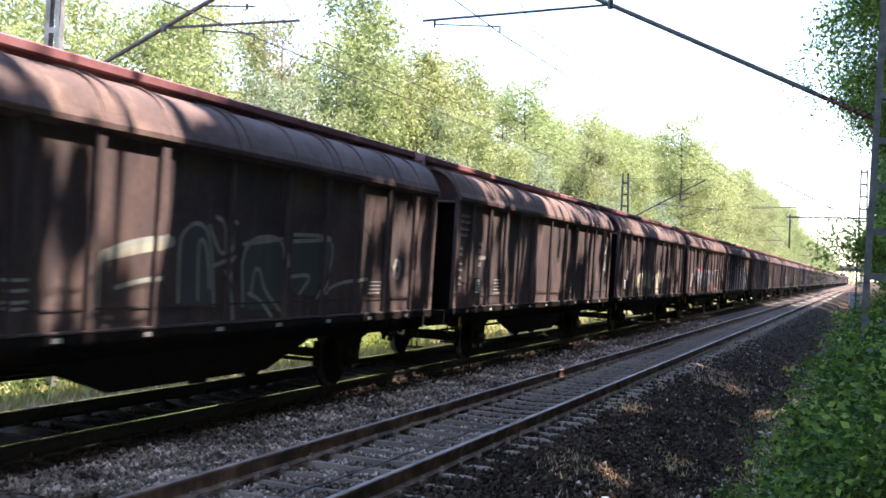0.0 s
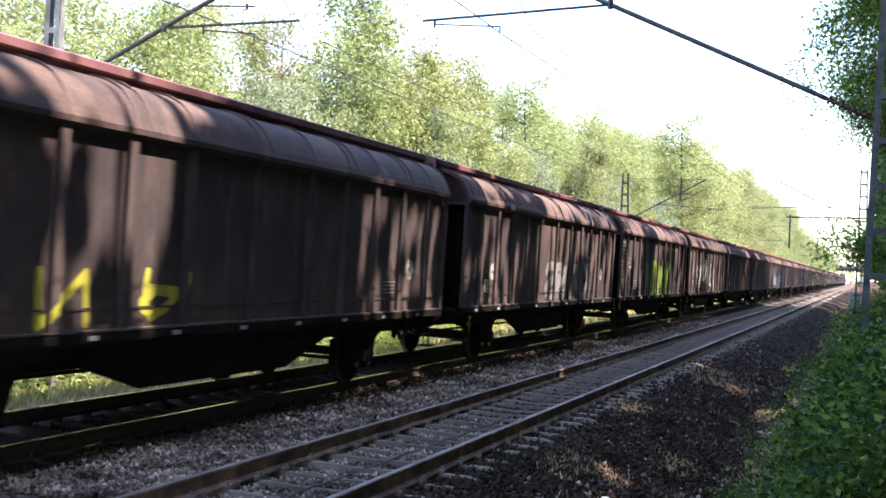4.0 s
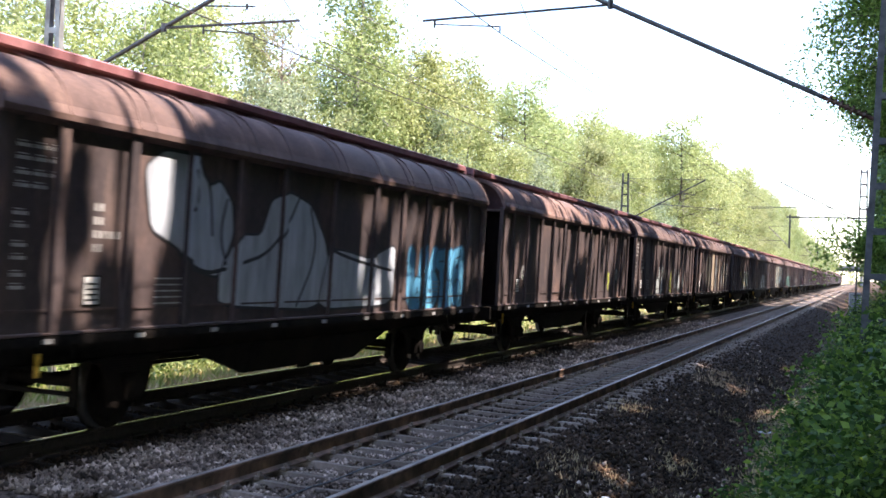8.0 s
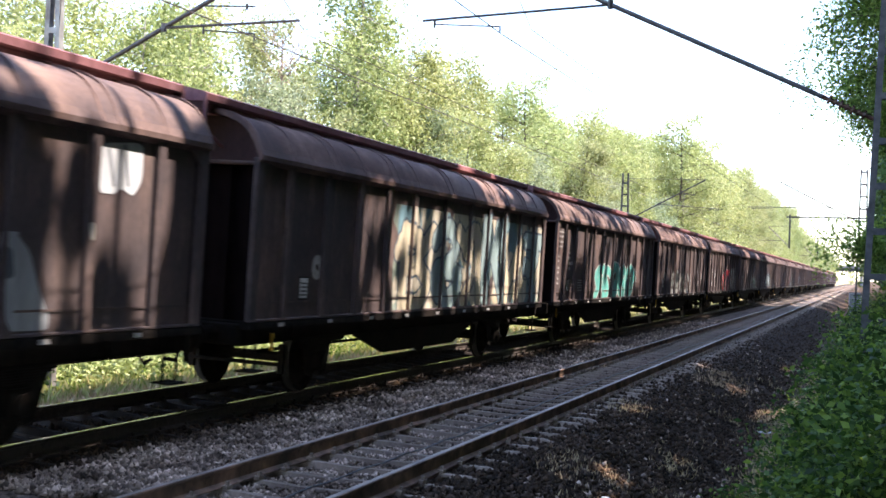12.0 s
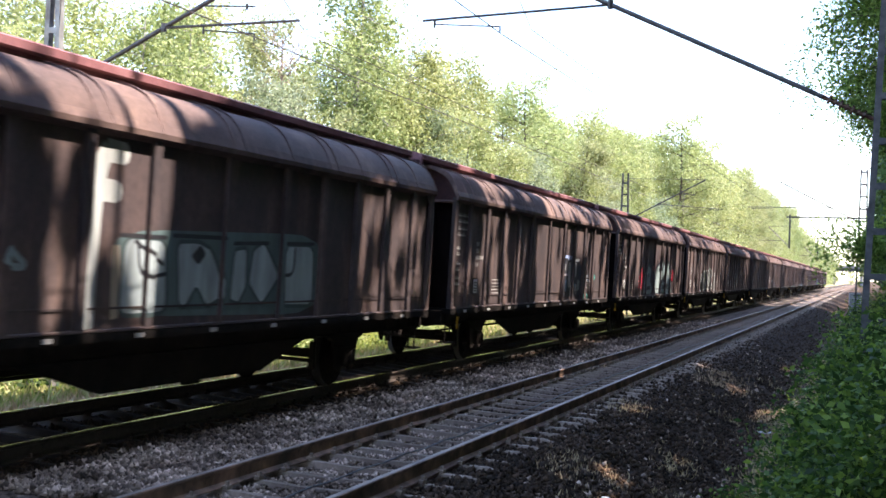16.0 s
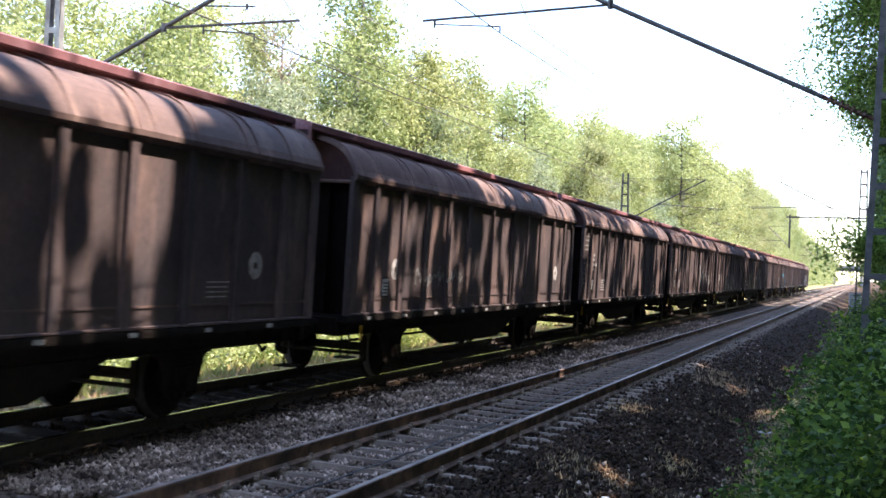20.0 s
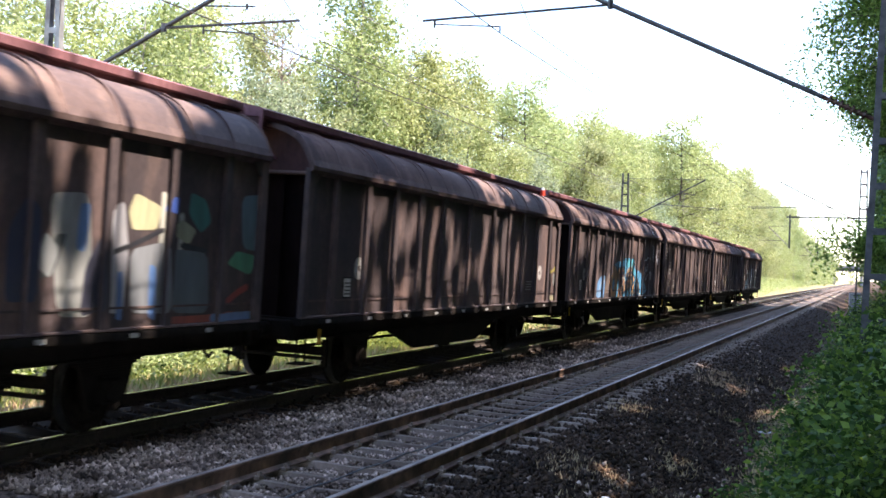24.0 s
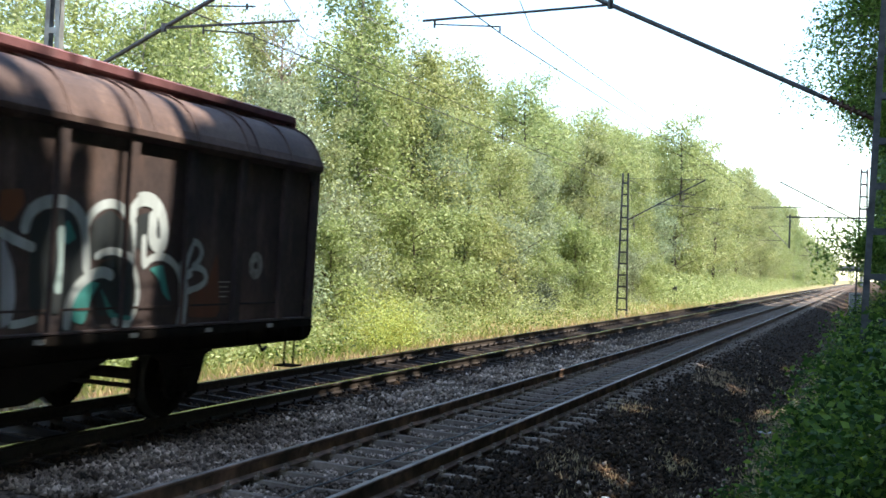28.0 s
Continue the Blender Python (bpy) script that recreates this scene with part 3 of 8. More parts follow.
PILLARS = (0.09, 0.98, 2.17, 3.35, 4.51, 5.70, 7.27, 8.84, 10.03, 11.20, 12.38, 13.57, 14.46)
WHEEL_R = 0.48


def wheelset(parent, y):
    ws = new("wheelset")
    ws.parent = parent
    bm = bmesh.new()
    tube(bm, (-0.98, 0, 0), (0.98, 0, 0), 0.075, 12)
    ws.data = None
    axle = part("axle", bm, M_WHEEL, ws)
    for s in (-1, 1):
        bm = bmesh.new()
        prof = [(0.09, 0.05), (0.12, 0.10), (0.025, 0.17), (0.022, 0.36), (0.065, 0.40), (0.065, WHEEL_R), (-0.045, WHEEL_R + 0.006), (-0.068, WHEEL_R + 0.03), (-0.07, 0.40), (-0.03, 0.36), (-0.025, 0.17), (-0.09, 0.10)]
        seg = 28
        rings = []
        for i in range(seg):
            a = 2 * math.pi * i / seg
            rings.append([bm.verts.new((s * (0.75 + px), r * math.cos(a), r * math.sin(a))) for px, r in prof])
        for i in range(seg):
            p, q = rings[i], rings[(i + 1) % seg]
            for k in range(len(prof)):
                f = bm.faces.new((p[k], p[(k + 1) % len(prof)], q[(k + 1) % len(prof)], q[k]))
                f.material_index = 1 if k == 5 else 0
        bmesh.ops.recalc_face_normals(bm, faces=bm.faces[:])
        part("wheel", bm, [M_WHEEL, M_TREAD], ws)
    ws.matrix_basis = pose(0, y, WHEEL_R)
    return ws


def build_wagon():
    w = tagged(new("freight_wagon"), "weathered brown sliding-wall freight wagon on two axles", "freight wagon", "wagons of the train")
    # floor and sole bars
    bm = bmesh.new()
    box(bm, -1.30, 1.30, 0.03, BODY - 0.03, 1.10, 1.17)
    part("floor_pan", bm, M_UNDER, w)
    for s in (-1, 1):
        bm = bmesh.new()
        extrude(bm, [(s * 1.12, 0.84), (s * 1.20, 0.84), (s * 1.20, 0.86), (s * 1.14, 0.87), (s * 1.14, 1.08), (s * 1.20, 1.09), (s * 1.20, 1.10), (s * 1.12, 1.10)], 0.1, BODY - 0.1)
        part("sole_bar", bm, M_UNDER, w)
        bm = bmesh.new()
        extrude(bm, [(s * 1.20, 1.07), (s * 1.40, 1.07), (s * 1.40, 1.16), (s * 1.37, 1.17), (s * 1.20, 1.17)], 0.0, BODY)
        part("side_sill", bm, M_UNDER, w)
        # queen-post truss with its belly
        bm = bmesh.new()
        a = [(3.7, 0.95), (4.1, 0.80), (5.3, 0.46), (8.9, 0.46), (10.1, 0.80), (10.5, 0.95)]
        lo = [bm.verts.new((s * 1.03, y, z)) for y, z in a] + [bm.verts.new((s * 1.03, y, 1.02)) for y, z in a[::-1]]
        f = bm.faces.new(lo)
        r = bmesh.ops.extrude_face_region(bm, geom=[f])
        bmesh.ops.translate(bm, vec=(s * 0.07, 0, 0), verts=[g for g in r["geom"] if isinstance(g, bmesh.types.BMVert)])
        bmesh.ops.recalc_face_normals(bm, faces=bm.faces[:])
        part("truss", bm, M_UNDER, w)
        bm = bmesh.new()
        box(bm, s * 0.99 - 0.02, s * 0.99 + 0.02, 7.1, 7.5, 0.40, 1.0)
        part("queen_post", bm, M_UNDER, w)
    # brake gear and pipe in the middle
    bm = bmesh.new()
    tube(bm, (-0.2, 4.6, 0.72), (-0.2, 6.2, 0.72), 0.2, 14)
    part("brake_reservoir", bm, M_UNDER, w)
    bm = bmesh.new()
    tube(bm, (0.35, 0.3, 0.92), (0.35, BODY - 0.3, 0.92), 0.03, 6)
    tube(bm, (0.1, 2.6, 0.55), (0.1, 11.4, 0.55), 0.025, 6)
    part("brake_rod", bm, M_UNDER, w)
    # running gear
    for y in AXLES:
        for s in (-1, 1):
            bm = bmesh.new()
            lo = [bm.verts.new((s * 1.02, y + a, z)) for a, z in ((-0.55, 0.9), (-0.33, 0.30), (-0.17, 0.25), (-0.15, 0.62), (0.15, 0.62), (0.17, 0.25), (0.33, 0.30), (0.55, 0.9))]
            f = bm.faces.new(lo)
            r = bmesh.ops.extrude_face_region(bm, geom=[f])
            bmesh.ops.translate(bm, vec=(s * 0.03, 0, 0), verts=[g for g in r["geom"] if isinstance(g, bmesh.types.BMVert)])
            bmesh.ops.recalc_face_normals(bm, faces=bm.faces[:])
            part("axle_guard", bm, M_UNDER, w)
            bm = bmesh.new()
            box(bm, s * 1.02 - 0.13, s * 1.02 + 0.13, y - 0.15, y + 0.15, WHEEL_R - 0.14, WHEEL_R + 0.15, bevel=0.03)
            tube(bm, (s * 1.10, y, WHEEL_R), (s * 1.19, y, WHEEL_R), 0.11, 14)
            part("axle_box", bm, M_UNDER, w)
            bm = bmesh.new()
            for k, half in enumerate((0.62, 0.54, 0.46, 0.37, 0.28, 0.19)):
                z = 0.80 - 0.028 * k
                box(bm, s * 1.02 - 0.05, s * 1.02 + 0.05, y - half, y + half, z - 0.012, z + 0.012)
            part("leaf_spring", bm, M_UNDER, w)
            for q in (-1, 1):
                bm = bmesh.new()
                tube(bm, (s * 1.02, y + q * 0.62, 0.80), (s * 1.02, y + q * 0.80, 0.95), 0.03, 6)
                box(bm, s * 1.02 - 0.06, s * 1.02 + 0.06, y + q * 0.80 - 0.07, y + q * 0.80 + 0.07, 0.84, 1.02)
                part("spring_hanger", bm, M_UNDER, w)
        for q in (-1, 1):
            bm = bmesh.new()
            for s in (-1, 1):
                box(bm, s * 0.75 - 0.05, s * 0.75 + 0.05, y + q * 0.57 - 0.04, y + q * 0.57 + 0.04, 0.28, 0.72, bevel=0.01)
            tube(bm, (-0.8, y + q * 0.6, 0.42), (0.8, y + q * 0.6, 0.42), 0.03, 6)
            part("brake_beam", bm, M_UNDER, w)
    # ends: headstock, buffers, coupling, steps, end wall
    for e, y in ((-1, 0.0), (1, BODY)):
        bm = bmesh.new()
        box(bm, -1.25, 1.25, y - 0.06, y + 0.06, 0.86, 1.14, bevel=0.015)
        part("headstock", bm, M_UNDER, w)
        for s in (-1, 1):
            bm = bmesh.new()
            tube(bm, (s * 0.875, y, 1.0), (s * 0.875, y + e * 0.34, 1.0), 0.105, 14)
            tube(bm, (s * 0.875, y + e * 0.34, 1.0), (s * 0.875, y + e * 0.62, 1.0), 0.075, 14)
            b = part("buffer", bm, M_UNDER, w)
            bm = bmesh.new()
            tube(bm, (s * 0.875, y + e * 0.62, 1.0), (s * 0.875, y + e * 0.66, 1.0), 0.225, 20, 0.21)
            part("buffer_head", bm, M_WHEEL, b)
            # foot step below the corner, hung from two straps
            bm = bmesh.new()
            yy = y - e * 0.35
            for q in (-0.14, 0.14):
                box(bm, s * 1.24 - 0.008, s * 1.24 + 0.008, yy + q - 0.02, yy + q + 0.02, 0.52, 1.08)
            box(bm, s * 1.24 - 0.13, s * 1.24 + 0.13, yy - 0.17, yy + 0.17, 0.50, 0.52)
            part("foot_step", bm, M_UNDER, w)
            bm = bmesh.new()
            yy = y - e * 1.25
            for q in (-0.3, 0.3):
                tube(bm, (s * 1.22, yy + q, 1.06), (s * 1.24, yy + q * 0.9, 0.86), 0.012, 5)
            tube(bm, (s * 1.24, yy - 0.27, 0.86), (s * 1.24, yy + 0.27, 0.86), 0.012, 5)
            part("grab_rail", bm, M_UNDER, w)
        bm = bmesh.new()
        box(bm, -0.06, 0.06, min(y, y + e * 0.35), max(y, y + e * 0.35), 0.93, 1.05)
        for k in range(3):
            tube(bm, (-0.05, y + e * (0.35 + 0.1 * k), 0.98 - 0.05 * k), (0.05, y + e * (0.35 + 0.1 * k), 0.98 - 0.05 * k), 0.07, 10)
        part("screw_coupling", bm, M_UNDER, w)
        bm = bmesh.new()
        tube(bm, (0.45, y, 0.9), (0.5, y + e * 0.25, 0.62), 0.025, 6)
        tube(bm, (0.5, y + e * 0.25, 0.62), (0.45, y + e * 0.45, 0.66), 0.025, 6)
        part("brake_hose", bm, M_UNDER, w)
        bm = bmesh.new()
        yi = y - e * 0.22
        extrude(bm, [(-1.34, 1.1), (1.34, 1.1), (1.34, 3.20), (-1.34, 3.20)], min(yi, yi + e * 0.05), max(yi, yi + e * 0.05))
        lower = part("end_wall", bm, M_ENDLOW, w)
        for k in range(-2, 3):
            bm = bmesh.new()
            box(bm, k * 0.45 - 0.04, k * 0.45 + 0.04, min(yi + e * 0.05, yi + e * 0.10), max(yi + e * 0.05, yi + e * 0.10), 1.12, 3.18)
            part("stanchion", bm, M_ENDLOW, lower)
        bm = bmesh.new()
        extrude(bm, [(-1.34, 3.205), (1.34, 3.205), (1.30, 3.50), (1.20, 3.66), (1.05, 3.77), (0.6, 3.87), (-0.6, 3.87), (-1.05, 3.77), (-1.20, 3.66), (-1.30, 3.50)], min(yi, yi + e * 0.05), max(yi, yi + e * 0.05))
        part("gable", bm, M_END, w)
        bm = bmesh.new()
        box(bm, -1.33, 1.33, min(y - e * 0.17, y - e * 0.02), max(y - e * 0.17, y - e * 0.02), 3.20, 3.25, bevel=0.012)
        part("end_ledge", bm, M_ROOF, w, "pale ledge across the end wall")
        bm = bmesh.new()
        extrude(bm, [(-0.73, 3.86), (0.73, 3.86), (0.73, 4.06), (0.45, 4.14), (0.0, 4.17), (-0.45, 4.14), (-0.73, 4.06)], min(y + e * 0.26, y + e * 0.31), max(y + e * 0.26, y + e * 0.31))
        part("ridge_gable", bm, M_END, w)
        for s in (-1, 1):
            bm = bmesh.new()
            tube(bm, (s * 0.755, y + e * 0.33, 4.02), (s * 0.745, y + e * 0.33, 3.62), 0.03, 8)
            tube(bm, (s * 0.745, y + e * 0.33, 3.62), (s * 0.745, y - e * 0.18, 3.42), 0.022, 6)
            part("end_tube", bm, M_RIDGE, w)
    # walls: pillars and panels on the side that shows, one sheet on the other
    for s in (-1, 1):
        for k, y in enumerate(PILLARS if s > 0 else ()):
            bm = bmesh.new()
            wd = 0.09 if k in (0, 12) else 0.035 if k == 6 else 0.08
            box(bm, 1.315, 1.398, y - wd, y + wd, 1.17, 3.30, bevel=0.012)
            part("pillar", bm, M_SIDE, w)
        if s < 0:
            bm = bmesh.new()
            box(bm, -1.345, -1.30, 0.05, BODY - 0.05, 1.17, 3.28)
            for y in PILLARS[1:-1]:
                box(bm, -1.385, -1.34, y - 0.05, y + 0.05, 1.17, 3.28)
            part("rear_wall", bm, M_SIDE, w)
            continue
        for a, b in zip(PILLARS, PILLARS[1:]):
            bm = bmesh.new()
            box(bm, 1.295, 1.34, a + 0.03, b - 0.03, 1.17, 3.30)
            part("wall_panel", bm, M_SIDE, w)
        bm = bmesh.new()
        box(bm, 1.34, 1.352, 0.2, BODY - 0.2, 1.40, 1.425)
        part("wall_bead", bm, M_SIDE, w)
        bm = bmesh.new()
        box(bm, 1.34, 1.400, 0.0, BODY, 1.17, 1.20, bevel=0.006)
        part("bottom_rail", bm, M_SIDE, w)
    # roof: curved shoulders with ribs, raised ridge
    prof = [(1.405, 3.25), (1.435, 3.27), (1.44, 3.33), (1.40, 3.42), (1.35, 3.53), (1.27, 3.65), (1.17, 3.745), (1.07, 3.80), (0.95, 3.85), (0.80, 3.885), (0.60, 3.92)]
    for s in (-1, 1):
        bm = bmesh.new()
        out = [(s * x, z) for x, z in prof]
        inn = [(s * (x - 0.05), z - 0.04) for x, z in prof[::-1]]
        extrude(bm, out + inn, 0.0, BODY)
        sh = part("roof_shoulder", bm, M_ROOF, w)
        for p in sh.data.polygons:
            p.use_smooth = abs(p.normal.y) < 0.5 and abs(p.center.z) > 3.4
        for y in [0.03, BODY - 0.06] + [v for i, a in enumerate(PILLARS[1:-1]) for v in ((a, a + 0.27) if i % 2 else (a,))] if s > 0 else []:
            bm = bmesh.new()
            lift = [0.006 + 0.022 * min(1, max(0, (z - 3.5) / 0.35)) for x, z in prof[2:]]
            rib = [(s * (x + h * 0.5), z + h * 0.9) for (x, z), h in zip(prof[2:], lift)] + [(s * (x - 0.01), z - 0.01) for x, z in prof[2:][::-1]]
            extrude(bm, rib, y, y + 0.03)
            part("roof_rib", bm, M_ROOF, w)
    bm = bmesh.new()
    box(bm, -0.66, 0.66, -0.25, BODY + 0.25, 3.84, 4.02)
    part("ridge_curb", bm, M_RIDGE, w)
    bm = bmesh.new()
    extrude(bm, [(-0.72, 3.97), (0.72, 3.97), (0.765, 3.985), (0.768, 4.07), (0.72, 4.095), (0.45, 4.15), (0.0, 4.18), (-0.45, 4.15), (-0.72, 4.095), (-0.768, 4.07), (-0.765, 3.985)], -0.33, BODY + 0.33)
    part("ridge_cap", bm, M_RIDGE, w, "faded red oxide ridge cap")
    for y, e in ((0.18, 1), (BODY - 0.18, -1)):
        bm = bmesh.new()
        f = bm.faces.new([bm.verts.new(p) for p in ((1.36, y, 3.26), (1.36, y + e * 0.24, 3.26), (1.36, y, 3.05))])
        r = bmesh.ops.extrude_face_region(bm, geom=[f])
        bmesh.ops.translate(bm, vec=(0.03, 0, 0), verts=[g for g in r["geom"] if isinstance(g, bmesh.types.BMVert)])
        bmesh.ops.recalc_face_normals(bm, faces=bm.faces[:])
        part("corner_gusset", bm, M_SIDE, w)
    # card holder and marks on the side that shows
    x = 1.378
    bm = bmesh.new()
    box(bm, x - 0.03, x - 0.022, 1.46, 1.70, 1.46, 1.74, bevel=0.003)
    card = part("placard", bm, M_WHITE, w, "white waybill card in a holder")
    bm = bmesh.new()
    box(bm, x - 0.034, x - 0.026, 1.44, 1.72, 1.44, 1.76)
    part("holder", bm, M_UNDER, card)
    bm = bmesh.new()
    for i in range(4):
        box(bm, x - 0.0225, x - 0.020, 1.49, 1.67, 1.66 - 0.055 * i, 1.68 - 0.055 * i)
    part("print", bm, M_UNDER, card)["kind"] = "stuff"
    bm = bmesh.new()
    box(bm, 1.215, 1.245, 0.93, 1.0, 0.74, 0.98, bevel=0.006)
    part("brake_handle", bm, M_YELLOW, w, "dull yellow brake handle")
    bm = bmesh.new()
    for i in range(9):
        y = 0.8 + 1.55 * i
        box(bm, 1.401, 1.405, y, y + 0.16, 1.09, 1.14)
    part("sill_marking", bm, M_DULL, w, "pale paint marks along the sill")["kind"] = "stuff"
    for y in AXLES:
        wheelset(w, y)
    return w


def ring(bm, x, y, z, r0, r1, seg=20):
    a = [2 * math.pi * i / seg for i in range(seg)]
    inner = [bm.verts.new((x, y + r0 * math.cos(t), z + r0 * math.sin(t))) for t in a]
    outer = [bm.verts.new((x, y + r1 * math.cos(t), z + r1 * math.sin(t))) for t in a]
    for i in range(seg):
        j = (i + 1) % seg
        bm.faces.new((inner[i], outer[i], outer[j], inner[j]))


def marks():
    """The painted marks, as meshes to share: load figures, running marks, small print, round mark."""
    x, out = 1.343, {}

    def keep(name, bm, label):
        me = bpy.data.meshes.new(name)
        bm.to_mesh(me)
        bm.free()
        me.materials.append(M_DULL)
        out[name] = (me, label)

    bm = bmesh.new()
    for z, cells in ((2.96, 3), (2.84, 3), (2.70, 3), (2.58, 2), (2.32, 1), (2.20, 1), (2.02, 1), (1.90, 1), (1.74, 1), (1.62, 1)):
        for c in range(cells):
            y0 = 0.34 + 0.25 * c
            box(bm, x - 0.001, x + 0.001, y0, y0 + 0.21, z, z + 0.035)
            box(bm, x - 0.001, x + 0.001, y0 + 0.02, y0 + 0.16, z + 0.05, z + 0.062)
    keep("load_table", bm, "small white load figures, worn")
    bm = bmesh.new()
    for i, ln in enumerate((0.26, 0.3, 0.5, 0.3)):
        for c in range(int(ln / 0.1)):
            box(bm, x - 0.001, x + 0.001, 1.56 + 0.1 * c, 1.62 + 0.1 * c, 2.42 - 0.14 * i, 2.50 - 0.14 * i)
    keep("running_mark", bm, "white lines of marking, worn")
    bm = bmesh.new()
    for i in range(5):
        box(bm, x - 0.001, x + 0.001, 2.74, 3.48 - 0.07 * (i % 2), 1.72 - 0.07 * i, 1.738 - 0.07 * i)
    keep("small_print", bm, "fine white lines of small print")
    bm = bmesh.new()
    for i in range(4):
        box(bm, x - 0.001, x + 0.001, 11.72, 12.26 - 0.05 * (i % 2), 1.68 - 0.06 * i, 1.695 - 0.06 * i)
    keep("small_print_end", bm, "fine white lines of small print")
    for nm, y in (("disc_mark", 2.0), ("disc_mark_end", 12.90)):
        bm = bmesh.new()
        ring(bm, x, y, 1.90, 0.05, 0.18)
        keep(nm, bm, "round white mark with a dark eye")
    return out


# wagons whose load figures come first, and those whose round mark does
FIGURES_FIRST = {0, 3, 7, 8, 9, 11, 13, 15, 16, 18, 20, 22, 23, 24, 25, 26, 29, 30, 32, 35}
FIRST, LAST = -1, 37
Y0 = 21.37                      # left end of wagon 0 at the start
prototype = build_wagon()
wagons = {}
for k in range(FIRST, LAST + 1):
    m = pose(FAR, Y0 + k * PITCH, FAR_Z, 0, CANT, 0)
    if k == FIRST:
        prototype.matrix_basis = m
        wagons[k] = prototype
    else:
        wagons[k] = copy_thing(prototype, m)
shared = marks()
for k in wagons:
    names = ["load_table", "running_mark", "small_print"] if k in FIGURES_FIRST else ["disc_mark"]
    if k not in FIGURES_FIRST:
        names.append("disc_mark_end")
    if k % 2:
        names.append("small_print_end")
    for nm in names:
        me, text = shared[nm]
        ob = new(nm.replace("_end", ""), me)
        ob.parent = wagons[k]
        ob["label"], ob["kind"] = text, "stuff" if len(me.polygons) > 25 else ""
    if k in (9, 33):           # a red lamp with a white cap at the ridge's end
        bm = bmesh.new()
        tube(bm, (0.86, BODY - 0.02, 3.86), (0.86, BODY - 0.02, 4.02), 0.07, 14, 0.06)
        lamp = part("end_lamp", bm, M_RED, wagons[k], "red lamp with a white cap")
        bm = bmesh.new()
        tube(bm, (0.86, BODY - 0.02, 4.02), (0.86, BODY - 0.02, 4.08), 0.06, 14, 0.03)
        part("cap", bm, M_WHITE, lamp)
        bm = bmesh.new()
        box(bm, 0.80, 0.92, BODY - 0.15, BODY + 0.05, 3.83, 3.86)
        part("bracket", bm, M_UNDER, lamp)


# ---- trees ----
def leaves(points, size, spread=0.5, seed=1, flat=0.0):
    """Leaves as bent pairs of triangles round the points."""
    g = np.random.default_rng(seed)
    n = len(points)
    u = g.normal(size=(n, 3))
    u[:, 2] *= 1 - flat
    u /= np.linalg.norm(u, axis=1)[:, None]
    w = np.cross(u, g.normal(size=(n, 3)))
    w /= np.linalg.norm(w, axis=1)[:, None]
    s = (size * g.uniform(0.6, 1.35, n))[:, None]
    p = np.asarray(points)
    nrm = np.cross(u, w)
    a, c = p - u * s, p + u * s
    b = p + w * s * 0.55 + nrm * s * 0.15
    d = p - w * s * 0.55 + nrm * s * 0.15
    v = np.stack([a, b, c, d], 1).reshape(-1, 3)
    f = np.arange(4 * n).reshape(-1, 4)
    return v, f


